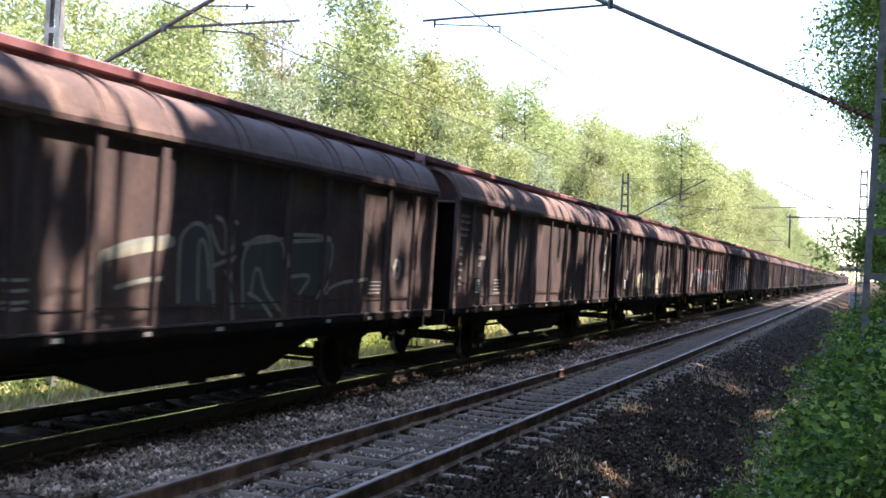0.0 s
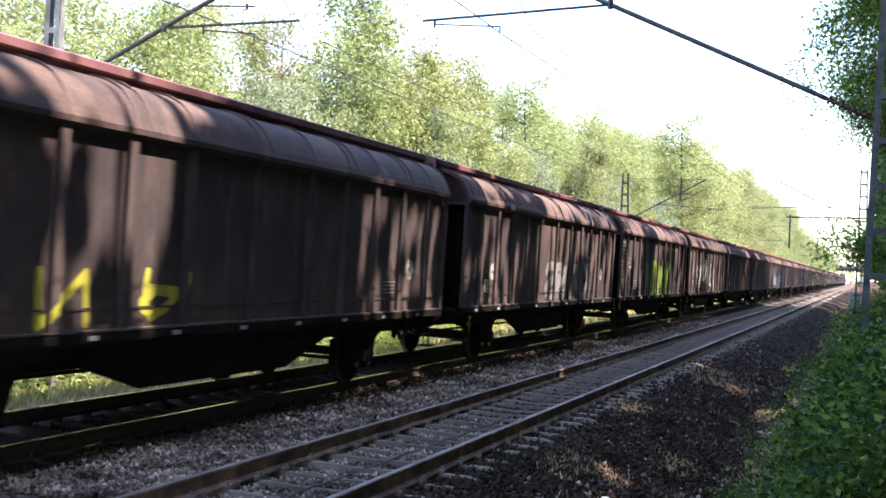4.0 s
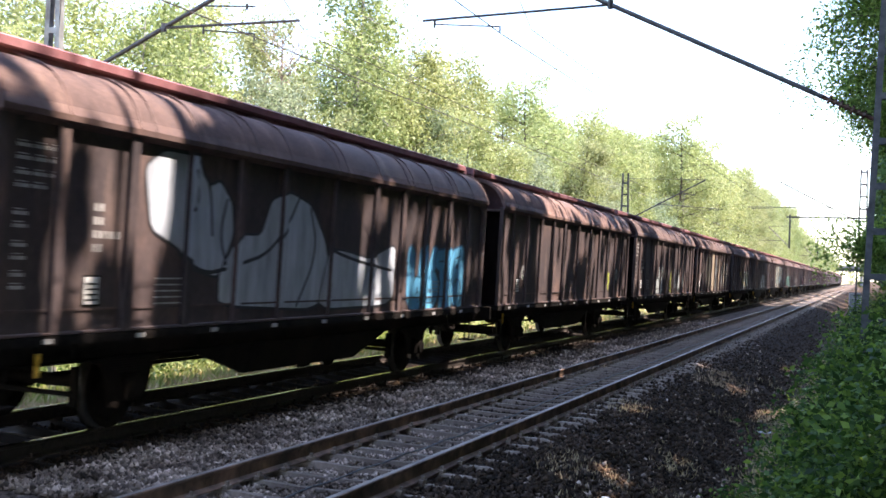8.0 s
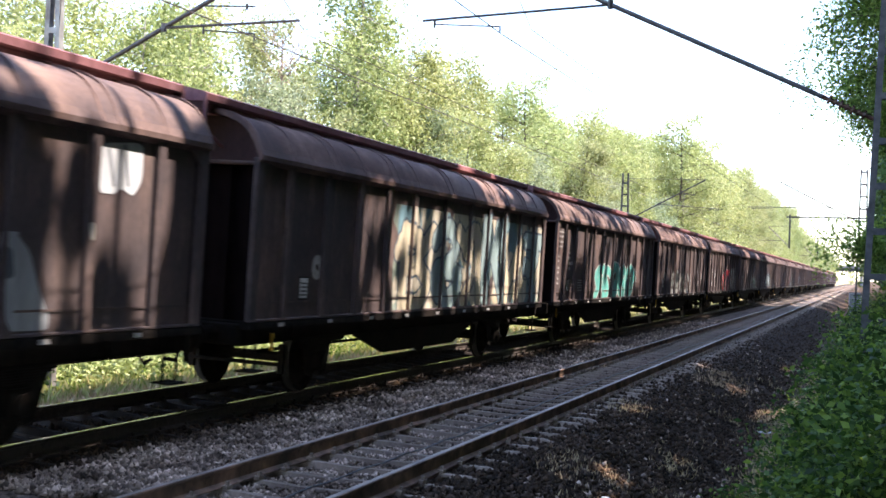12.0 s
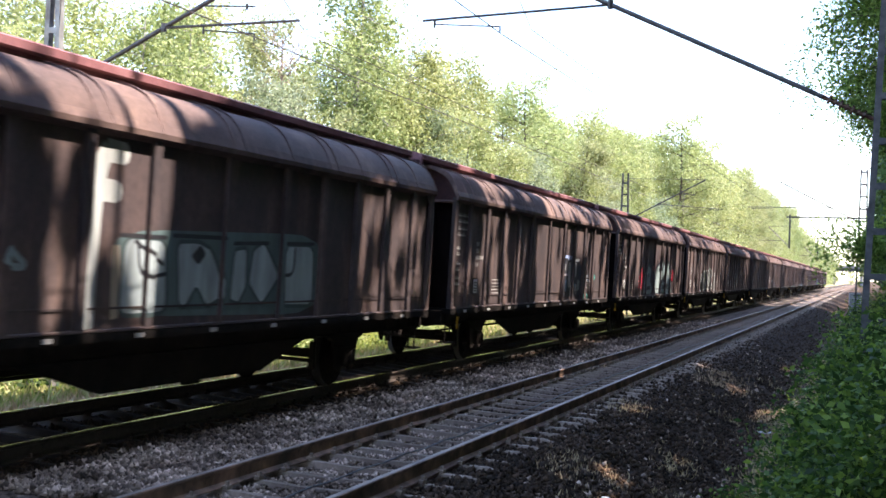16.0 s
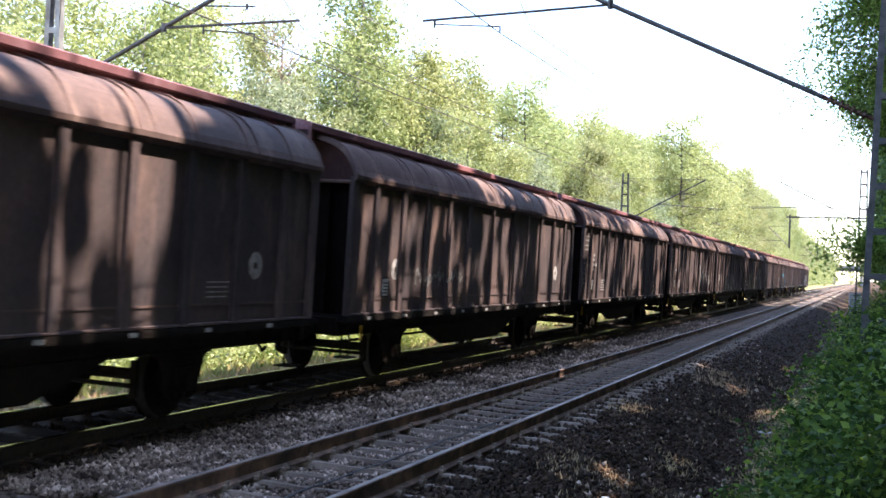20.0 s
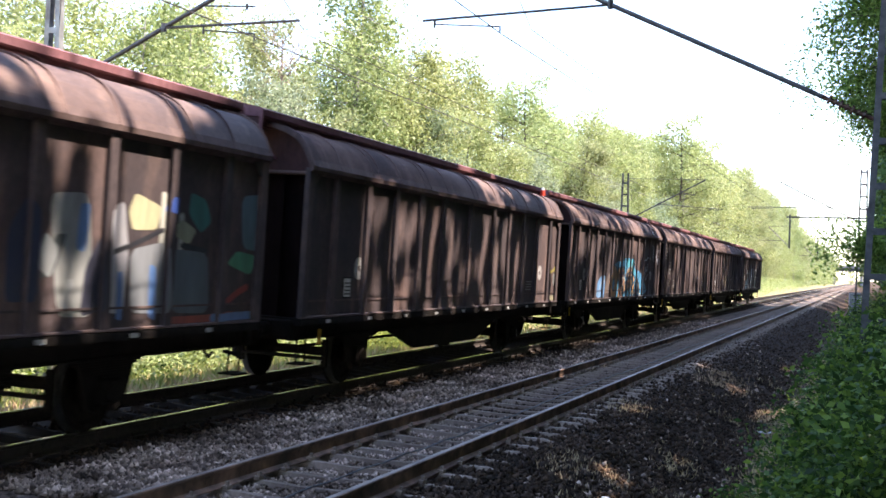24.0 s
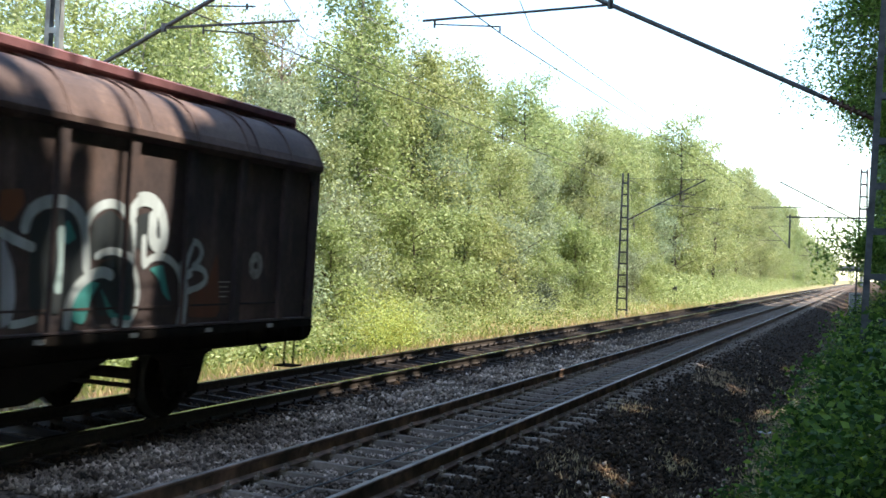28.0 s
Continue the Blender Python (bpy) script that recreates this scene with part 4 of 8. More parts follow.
def tree(name, seed, high, wide, base, count, size, leaf, bark, label, droop=0.5, gaps=None, place=None, full=0.35, loose=1.0, keep_right=-99.0):
    """A tapered trunk with limbs and twigs, and leaves in clumps along the twigs."""
    r = random.Random(seed)
    g = np.random.default_rng(seed)
    t = tagged(new(name), label, "tree", "trees by the line")
    bm = bmesh.new()
    lean = Vector((r.uniform(-0.06, 0.06), r.uniform(-0.06, 0.06), 1))
    trunk = [Vector((lean.x * z + 0.12 * math.sin(z * 0.9 + seed), lean.y * z + 0.12 * math.cos(z * 0.7 + seed), z)) for z in np.linspace(-0.8, high * 0.93, 12)]
    branch(bm, trunk, 0.013 * high + 0.03, 0.015, 8)
    clumps = []

    def there(p):
        return gaps is None or bool(gaps(np.array([tuple(p)]) + np.array(place))[0])

    n_limb = int(10 + high * 1.6)
    for i in range(n_limb):
        k = base + (0.97 - base) * (i + r.random()) / n_limb
        o = trunk[0].lerp(trunk[-1], k)
        a = r.uniform(0, 6.2832)
        prof = math.sin(math.pi * min(1, max(0.08, (k - base) / (1.02 - base))) ** 0.75)
        ln = wide * (full + (1 - full) * prof) * r.uniform(0.7, 1.15)
        out = Vector((math.cos(a), math.sin(a), r.uniform(0.15, 0.75)))
        if place and o.x + out.x * ln + place[0] < keep_right + 0.3:
            out.x = abs(out.x)
            a = math.atan2(out.y, out.x)
        pts = [o + out * ln * s + Vector((0, 0, -droop * ln * s * s * 0.55)) for s in (0, 0.35, 0.7, 1.0)]
        if there(pts[1]) and there(pts[2]) and there(pts[3]):
            branch(bm, pts, 0.02 + 0.006 * ln, 0.006, 5)
        for j in range(6):
            s = 0.3 + 0.7 * (j + r.random()) / 6
            q = pts[0].lerp(pts[3], s) + Vector((0, 0, 0.12 * ln * math.sin(math.pi * s)))
            side = Vector((-math.sin(a), math.cos(a), r.uniform(-0.4, 0.5))) * r.choice((-1, 1)) * ln * r.uniform(0.12, 0.42)
            tip = q + side + Vector((0, 0, -droop * r.uniform(0.1, 0.7)))
            if there(q) and there(tip):
                branch(bm, [q, (q + tip) / 2 + Vector((0, 0, 0.08)), tip], 0.012, 0.004, 4)
            clumps.append((q, tip, loose * r.uniform(0.2, 0.55)))
    for k in np.linspace(0.45, 1.0, 12):               # leaves close round the stem
        o = trunk[0].lerp(trunk[-1], k)
        clumps.append((o - Vector((0, 0, 0.4)), o + Vector((r.uniform(-0.3, 0.3), r.uniform(-0.3, 0.3), 0.5)), 0.5 * loose))
    part("trunk", bm, bark, t)
    per = max(1, count // len(clumps))
    pts = []
    for q, tip, rad in clumps:
        n = int(per * r.uniform(0.4, 1.6))
        s = g.uniform(0.15, 1.15, n)[:, None]
        c = np.array(q)[None] * (1 - s) + np.array(tip)[None] * s
        j = np.clip(g.normal(size=(n, 3)), -1.7, 1.7) * rad * np.array((0.75, 0.75, 0.6 + 0.5 * droop))
        j[:, 2] -= droop * np.abs(g.normal(size=n)) * rad * 1.1
        pts.append(c + j)
    pts = np.concatenate(pts)
    if gaps is not None:
        q = pts + np.array(place)
        pts = pts[gaps(q) & (q[:, 0] > keep_right)]
    v, f = leaves(pts, size, seed=seed, flat=0.25)
    raw("crown", v, f, leaf, t)
    return t


def bank_z(x):
    return height(x, 0)


KINDS = [
    tree("birch", 11, 14.5, 2.9, 0.14, 20000, 0.075, LEAF_BIRCH, M_BARK, "tall birch in fresh leaf with drooping twigs", 0.8, loose=1.25),
    tree("birch", 12, 12.0, 2.7, 0.10, 17000, 0.075, LEAF_BIRCH, M_BARK, "slender birch in thin spring leaf", 0.6, loose=1.25),
    tree("young_maple", 13, 11.0, 3.0, 0.06, 16000, 0.080, LEAF_YELLOW, M_BARK2, "yellow-green young maple coming into leaf", 0.25, loose=1.25),
    tree("willow", 14, 10.0, 3.1, 0.05, 16000, 0.074, LEAF_GREY, M_BARK2, "grey-green willow with pale upright shoots", 0.15, loose=1.25),
    tree("alder", 15, 12.5, 2.8, 0.08, 17000, 0.078, LEAF_OLIVE, M_BARK2, "olive-green alder in young leaf", 0.3, loose=1.25),
    tree("hazel_shrub", 16, 5.0, 2.2, 0.03, 9000, 0.066, LEAF_BIRCH, M_BARK2, "bushy hazel shrub in bright leaf", 0.25),
    tree("sallow_shrub", 17, 4.2, 2.1, 0.03, 8000, 0.062, LEAF_GREY, M_BARK2, "pale grey-green sallow shrub", 0.1),
    tree("birch", 18, 15.0, 3.4, 0.08, 15000, 0.10, LEAF_BIRCH, M_BARK, "tall birch standing deep in the wood", 0.5, loose=1.7),
    tree("maple", 19, 15.0, 3.8, 0.05, 15000, 0.10, LEAF_YELLOW, M_BARK2, "broad yellow-green maple in the wood", 0.2, loose=1.7),
    tree("alder", 20, 15.0, 3.3, 0.06, 15000, 0.10, LEAF_OLIVE, M_BARK2, "olive alder standing deep in the wood", 0.2, loose=1.7),
]
used = set()


def plant(kind, x, y, turn=0.0, size=1.0):
    m = pose(x, y, bank_z(x) - 0.15, 0, 0, turn)
    src = KINDS[kind]
    if kind not in used:
        used.add(kind)
        src.matrix_basis = m
    else:
        src = copy_thing(src, m)
    src.scale = (size, size, size)
    return src


r = random.Random(21)
plant(0, -13.6, 41.5, 20, 1.06)
plant(1, -13.2, 46.0, 200, 1.0)
for i in range(24):                       # edge of the wood
    y = 18 + i * 3.7 + r.uniform(-1, 1)
    plant(r.choice((1, 2, 2, 3, 4, 4, 1, 3)), -12.3 - r.uniform(0, 2.2), y, r.uniform(0, 360), r.uniform(0.66, 0.86) + 0.002 * i)
for i in range(30):                       # behind it
    y = 20 + i * 4.0 + r.uniform(-1.5, 1.5)
    plant(r.choice((7, 8, 9, 7)), -17 - r.uniform(0, 3), y, r.uniform(0, 360), r.uniform(0.64, 0.78) + 0.0145 * i)
for i in range(44):                       # farther along the line
    y = 108 + i * 6.5 + r.uniform(-3, 3)
    plant(r.choice((7, 8, 9, 9)), -12.5 - r.uniform(0, 6) - 0.012 * (y - 100), y, r.uniform(0, 360), r.uniform(0.95, 1.2) + 0.0017 * (y - 100))
for i in range(16):                       # closing in towards the bridge
    plant(r.choice((7, 8, 9)), -10.5 - r.uniform(0, 2.5), 210 + i * 13.0, r.uniform(0, 360), r.uniform(0.8, 1.1))
for i in range(26):                       # along to the bridge and behind it
    plant(r.choice((7, 8, 9)), -10.5 - r.uniform(0, 3), 420 + i * 8.0, r.uniform(0, 360), r.uniform(0.8, 1.1))
for i in range(20):
    plant(r.choice((7, 8, 9)), -40 + i * 6 + r.uniform(-2, 2), 740 + r.uniform(-30, 30), r.uniform(0, 360), r.uniform(0.6, 0.9))
for i in range(28):                       # shrubs at its foot
    y = 14 + i * 2.9 + r.uniform(-1, 1)
    plant(r.choice((5, 6, 5)), -10.2 - r.uniform(0, 1.4), y, r.uniform(0, 360), r.uniform(0.6, 1.05))


# ---- weeds and grass ----
def tufts(name, count, xr, yr, high, leaf, label, seed, wide=0.012, clump=6):
    """Upright blades in clumps."""
    g = np.random.default_rng(seed)
    cx = g.uniform(*xr, count // clump)
    cy = 1 / g.uniform(1 / yr[1], 1 / yr[0], count // clump)
    x = np.repeat(cx, clump) + g.normal(size=count // clump * clump) * 0.09
    y = np.repeat(cy, clump) + g.normal(size=count // clump * clump) * 0.09
    n = len(x)
    px = np.arange(-30, 30, 0.1)
    z = np.interp(x, px, [height(a, 0) for a in px]) - 0.04
    h = high * g.uniform(0.35, 1.1, n)
    a = g.uniform(0, 6.28, n)
    lx, ly = g.normal(size=n) * 0.28 * h, g.normal(size=n) * 0.28 * h
    wx, wy = np.cos(a) * wide, np.sin(a) * wide
    p0 = np.stack([x - wx, y - wy, z], -1)
    p1 = np.stack([x + wx, y + wy, z], -1)
    p2 = np.stack([x + lx * 0.4 + wx, y + ly * 0.4 + wy, z + h * 0.6], -1)
    p3 = np.stack([x + lx, y + ly, z + h], -1)
    v = np.stack([p0, p1, p2, p3], 1).reshape(-1, 3)
    ob = raw(name, v, np.arange(4 * n).reshape(-1, 4), leaf)
    return tagged(ob, label, "grass", kind="stuff")


tufts("grass", 15000, (-9.8, -6.5), (13, 110), 0.42, GRASS, "spring grass and weeds along the far verge", 3, 0.016)
tufts("dry_grass", 9000, (-7.4, -5.9), (13, 90), 0.3, DRY, "low dry grass at the ballast's edge", 4, 0.012)
tufts("dry_grass", 1500, (1.9, 3.7), (9, 45), 0.08, DRY, "bleached grass stalks beside the ballast", 5, 0.008)


def weeds(name, count, xr, yr, zr, size, leaf, label, seed, clumps=120, rad=0.35):
    g = np.random.default_rng(seed)
    cx = g.uniform(*xr, clumps)
    cy = 1 / g.uniform(1 / yr[1], 1 / yr[0], clumps)
    top = g.uniform(*zr, clumps)
    i = g.integers(0, clumps, count)
    px = np.arange(-30, 30, 0.1)
    gz = np.interp(cx, px, [height(a, 0) for a in px])
    p = np.stack([cx[i], cy[i], gz[i]], -1)
    d = g.normal(size=(count, 3)) * rad
    p[:, 0] += d[:, 0]
    p[:, 1] += d[:, 1]
    p[:, 2] += top[i] * g.uniform(0.05, 1.0, count) ** 0.7 - 0.25 * np.hypot(d[:, 0], d[:, 1])
    v, f = leaves(p, size, seed=seed, flat=0.5)
    ob = raw(name, v, f, leaf)
    return tagged(ob, label, "undergrowth", kind="stuff")


weeds("undergrowth", 36000, (-10.5, -7.6), (14, 100), (0.4, 1.5), 0.05, LEAF_BIRCH, "fresh green undergrowth at the wood's edge", 31, 260, 0.4)
weeds("undergrowth", 9000, (-10.0, -7.8), (14, 90), (0.6, 1.5), 0.05, LEAF_YELLOW, "yellow flowering broom and weeds", 32, 60, 0.4)
weeds("nettles", 72000, (4.45, 6.9), (8.5, 50), (0.2, 1.55), 0.038, LEAF_BANK, "dark green nettles and brambles on the near bank", 33, 300, 0.24)
weeds("undergrowth", 9000, (3.5, 4.5), (8.5, 45), (0.05, 0.35), 0.026, LEAF_BANK, "low weeds creeping down the ditch's edge", 39, 150, 0.16)
tufts("dry_grass", 2600, (3.4, 4.4), (8.5, 40), 0.16, DRY, "dead grass among the weeds of the ditch", 40, 0.007, 20)


weeds("undergrowth", 30000, (-11.5, -8.2), (85, 330), (0.8, 2.6), 0.10, LEAF_BIRCH, "green scrub along the far verge", 34, 300, 0.9)
weeds("broom", 8000, (-7.8, -6.9), (28.0, 31.8), (0.6, 1.9), 0.030, LEAF_GOLD, "yellow-green broom at the ballast's edge", 35, 34, 0.3)
weeds("juniper", 6000, (-10.6, -9.7), (54.5, 57.5), (1.0, 1.8), 0.05, LEAF_SHADE, "dark grey-green juniper bush by the verge", 36, 10, 0.35)
weeds("juniper", 3500, (-10.6, -9.9), (65.0, 69.0), (0.6, 1.1), 0.05, LEAF_SHADE, "low dark bush by the verge", 37, 10, 0.35)
weeds("brambles", 9000, (-9.2, -7.2), (13, 60), (0.3, 0.8), 0.045, LEAF_BANK, "low brambles on the far verge", 38, 160, 0.3)
for n, (x, y, w, d, c) in enumerate(((1.9, 13.4, 0.4, 0.7, 500), (2.35, 11.9, 0.25, 0.5, 500), (3.35, 24.3, 0.35, 1.2, 1300), (2.0, 27.2, 0.5, 1.6, 900), (1.3, 19.2, 0.25, 0.6, 300), (2.6, 16.0, 0.2, 0.5, 300))):
    tufts("dry_grass", c, (x - w, x + w), (y - d, y + d), 0.12, DRY, "matted bleached grass on the bed's shoulder", 60 + n, 0.007, 14)
tufts("dry_grass", 1800, (2.5, 4.3), (9, 45), 0.11, DRY, "bleached dead grass on the ditch's edge", 6, 0.007, 25)


# ---- the trees of the near bank, whose crowns shade the line ----
# Where the crowns stand apart: stretches along the line and heights at which the sun comes through to the train, and how broken the light is.
OPEN = [(0.0, 15.1, 4.9, 40.0, 0.85), (15.1, 120.0, 6.2, 40.0, 0.95),
        (10.0, 12.6, 3.15, 4.9, 1.5), (8.4, 10.0, 3.15, 4.9, 0.22), (5.5, 8.4, 3.15, 4.9, 0.0), (12.3, 15.2, 4.6, 4.9, 0.0), (17.0, 22.5, 3.3, 4.9, -0.25), (22.5, 27.9, 3.3, 4.9, -0.1), (27.9, 31.8, 3.15, 4.9, 0.55), (31.8, 45.0, 3.15, 4.9, 0.08),
        (9.9, 11.9, 2.3, 3.15, 0.9), (9.9, 11.8, 1.7, 2.3, 0.4), (10.2, 11.6, 0.6, 1.7, 0.2), (9.3, 10.2, 0.6, 1.7, 0.4), (9.2, 9.9, 1.7, 3.15, 0.3), (6.5, 9.2, 0.6, 2.6, -0.12), (16.7, 18.1, 0.6, 3.1, 0.3), (18.1, 25.0, 0.6, 3.1, 0.13),
        (25.0, 27.3, 0.6, 3.1, 0.0), (27.3, 29.5, 0.6, 3.15, 0.5), (29.5, 33.0, 0.6, 3.15, 0.12), (33.0, 38.6, 0.6, 3.15, 0.18), (38.6, 42.0, 0.6, 3.15, 0.25), (44.2, 45.8, 0.6, 5.0, 0.35), (45.8, 51.0, 0.6, 5.0, 0.15),
        (51.0, 56.0, 0.6, 5.0, 0.2), (56.0, 64.0, 0.6, 5.0, 0.15), (64.0, 70.0, 0.5, 6.0, 0.15),
        (9.0, 40.0, -3.4, -0.3, -0.4), (9.0, 40.0, -7.0, -3.4, -0.34),
        (11.6, 13.8, -10.4, -7.9, 0.27), (17.8, 19.2, -8.6, -7.2, 0.35), (14.6, 15.8, -10.8, -9.8, 0.25), (28.0, 29.4, -8.2, -7.0, 0.45), (25.0, 26.4, -10.4, -9.2, 0.35), (22.4, 24.0, -12.4, -10.9, 0.45), (34.5, 36.5, -11.6, -10.4, 0.35), (8.0, 45.0, -16.0, -12.4, -0.12)]


def crown_gaps(p):
    """Which leaves are there, where the crowns stand apart."""
    k = (p[:, 0] - (FAR + HALF)) / SUN.x
    y, z = p[:, 1] - k * SUN.y, p[:, 2] - k * SUN.z
    keep = np.ones(len(p), bool)
    for y0, y1, z0, z1, broken in OPEN:
        for i in np.nonzero((y > y0) & (y < y1) & (z > z0) & (z < z1))[0]:
            keep[i] = noise.noise((y[i] * 2.9, z[i] * 1.35, 4.2)) > broken
    return keep


def shade_tree(name, seed, x, y, high, wide, count, size, label, base=0.08, leaf=LEAF_DARK, full=0.85, right=5.5):
    z = bank_z(x) - 0.1
    t = tree(name, seed, high, wide, base, count, size, leaf, M_BARK2, label, 0.3, gaps=crown_gaps, place=(x, y, z), full=full, keep_right=right)
    t.matrix_basis = pose(x, y, z)
    return t


for i in range(31):
    x, y = 7.0 + r.uniform(-0.3, 0.4), -21 + i * 4.0 + r.uniform(-0.5, 0.5)
    tall = 33.0 if 12 < y < 22 else 28.0 if 13 < y < 28.5 else 26.0 if 2 < y < 29 else r.uniform(23.6, 24.4)
    shade_tree("sycamore", 200 + i, x, y, tall, 3.0, *((76000, 0.21) if 11 < y < 19 else (76000, 0.17) if 10 < y < 30 else (52000, 0.17) if 4 < y < 34 else (22000, 0.25) if y < 50 else (13000, 0.25)), "leafy sycamore shading the near bank", 0.10)
for i in range(19):
    shade_tree("sycamore", 300 + i, 11.0 + r.uniform(-0.6, 0.6), -20 + i * 6.4, 21.0 + r.uniform(0, 2), 3.4, 9000, 0.29, "tall sycamore behind the near bank")
for i, y in enumerate((106, 111, 118.5, 123, 133, 138, 150, 155, 160, 174, 180, 186, 203, 210, 217, 224, 231, 239, 247)):
    shade_tree("sycamore", 330 + i, 8.0, y, 22.5, 2.5, 7000, 0.3, "single sycamore beside the line", 0.1, right=6.2)
# two unseen crowns, added only to keep the sun off the wagon roofs
for i, y in enumerate((16.1, 17.7)):             # high crowns behind the first row
    shade_tree("sycamore", 360 + i, 9.3, y, 31.5, 2.8, 42000, 0.25, "unseen tall sycamore added to shade the wagon roofs", 0.62)
# the crown that hangs over the mast, and low growth behind it
shade_tree("hornbeam", 401, 6.9, 22.0, 12.0, 2.9, 150000, 0.034, "leafy hornbeam hanging over the catenary mast", 0.12, LEAF_HORN, 0.6, 3.0)
shade_tree("hornbeam", 403, 6.5, 23.5, 12.5, 2.4, 130000, 0.036, "leafy hornbeam hanging over the catenary mast", 0.36, LEAF_HORN, 0.75, 3.0)
shade_tree("hornbeam", 402, 6.8, 29.0, 11.0, 2.4, 45000, 0.055, "leafy hornbeam beside the line", 0.10, LEAF_BANK, 0.6, 4.95)
for i in range(8):
    shade_tree("elder_shrub", 410 + i, 6.75 + 0.2 * i, 19.0 + 5.0 * i, 4.5, 1.7, 17000, 0.052, "dark elder shrub on the near bank", 0.04, LEAF_BANK, 0.6, 4.95)

# a tree still bare, before the birches
bare = tagged(new("bare_tree"), "still leafless tree with pinkish twigs", "tree", "trees by the line")
bm = bmesh.new()
rb = random.Random(8)
branch(bm, [(0, 0, -0.5), (0.1, 0.1, 4), (0, 0.2, 9.6)], 0.12, 0.02, 8)
for i in range(46):
    z = 3.2 + 6.2 * i / 46
    a = rb.uniform(0, 6.28)
    ln = rb.uniform(1.0, 2.2) * (1.2 - z / 14)
    o = Vector((0.05, 0.1, z))
    e = o + Vector((math.cos(a) * ln, math.sin(a) * ln, ln * 1.1))
    branch(bm, [o, o.lerp(e, 0.5) + Vector((0, 0, -0.1)), e], 0.025, 0.006, 5)
    for j in range(7):
        q = o.lerp(e, rb.uniform(0.3, 1))
        t2 = q + Vector((rb.uniform(-0.5, 0.5), rb.uniform(-0.5, 0.5), rb.uniform(0.2, 0.8)))
        branch(bm, [q, t2], 0.008, 0.003, 4)
part("trunk", bm, M_TWIG, bare)
bare.matrix_basis = pose(-15.5, 38.5, bank_z(-15.5))


# ---- sprayed pictures on the wagons ----
def arc(cx, cz, rx, rz, a0, a1, n=10):
    return [(cx + rx * math.cos(radians(a0 + (a1 - a0) * i / n)), cz + rz * math.sin(radians(a0 + (a1 - a0) * i / n))) for i in range(n + 1)]


def letter_strokes(kind):
    """Strokes of one sprayed letter form in a unit square."""
    if kind == 0:
        return [[(0.12, 0.0), (0.18, 0.5), (0.45, 1.0), (0.55, 1.0), (0.82, 0.5), (0.88, 0.0)], [(0.25, 0.38), (0.75, 0.40)]]
    if kind == 1:
        return [[(0.15, 0.0), (0.15, 1.0)], arc(0.2, 0.75, 0.55, 0.24, 90, -90), arc(0.2, 0.26, 0.68, 0.26, 90, -90)]
    if kind == 2:
        return [[(0.12, 0.0), (0.14, 1.0)], [(0.14, 0.98), (0.84, 0.04)], [(0.86, 0.0), (0.86, 1.0)]]
    if kind == 3:
        return [arc(0.5, 0.5, 0.40, 0.48, 60, 420, 16)]
    if kind == 4:
        return [arc(0.52, 0.75, 0.36, 0.24, 20, 270, 8) + arc(0.48, 0.26, 0.38, 0.25, 90, -160, 8)]
    if kind == 5:
        return [[(0.16, 0.0), (0.16, 1.0)], [(0.85, 1.0), (0.2, 0.5), (0.88, 0.0)]]
    if kind == 6:
        return [[(0.14, 0.0), (0.14, 1.0)], arc(0.2, 0.72, 0.6, 0.27, 90, -90), [(0.4, 0.45), (0.88, 0.0)]]
    if kind == 7:
        return [[(0.12, 1.0), (0.13, 0.35)] + arc(0.5, 0.32, 0.37, 0.32, 180, 360, 8) + [(0.88, 1.0)]]
    if kind == 8:
        return [[(0.85, 1.0), (0.16, 1.0), (0.16, 0.0), (0.86, 0.0)], [(0.18, 0.5), (0.7, 0.52)]]
    return [[(0.1, 0.9), (0.9, 1.0)], [(0.52, 0.96), (0.46, 0.0)]]


def rounded(pts, times=2):
    """Corners cut until the stroke runs in curves."""
    for _ in range(times):
        cut = [pts[0]]
        for (a, b), (c, d) in zip(pts, pts[1:]):
            cut += [(0.75 * a + 0.25 * c, 0.75 * b + 0.25 * d), (0.25 * a + 0.75 * c, 0.25 * b + 0.75 * d)]
        pts = cut + [pts[-1]]
    return pts


def ribbon(pts, w):
    """A stroke of width w as four-cornered pieces, with round ends."""
    out = []
    for (a, b), (c, d) in zip(pts, pts[1:]):
        ln = math.hypot(c - a, d - b) or 1e-6
        ny, nz = -(d - b) / ln * w / 2, (c - a) / ln * w / 2
        ey, ez = (c - a) / ln * w * 0.12, (d - b) / ln * w * 0.12
        out.append([(a - ey + ny, b - ez + nz), (a - ey - ny, b - ez - nz), (c + ey - ny, d + ez - nz), (c + ey + ny, d + ez + nz)])
    for p in (pts[0], pts[-1]):
        out.append([(p[0] + w / 2 * math.cos(0.785 * i), p[1] + w / 2 * math.sin(0.785 * i)) for i in range(8)])
    return out


def clip(poly, axis, lo, hi):
    for sign, lim in ((1, lo), (-1, hi)):
        res = []
        for i, p in enumerate(poly):
            q = poly[(i + 1) % len(poly)]
            dp, dq = sign * (p[axis] - lim), sign * (q[axis] - lim)
            if dp >= 0:
                res.append(p)
            if dp * dq < 0:
                t = dp / (dp - dq)
                res.append((p[0] + (q[0] - p[0]) * t, p[1] + (q[1] - p[1]) * t))
        poly = res
        if len(poly) < 3:
            return []
    return poly


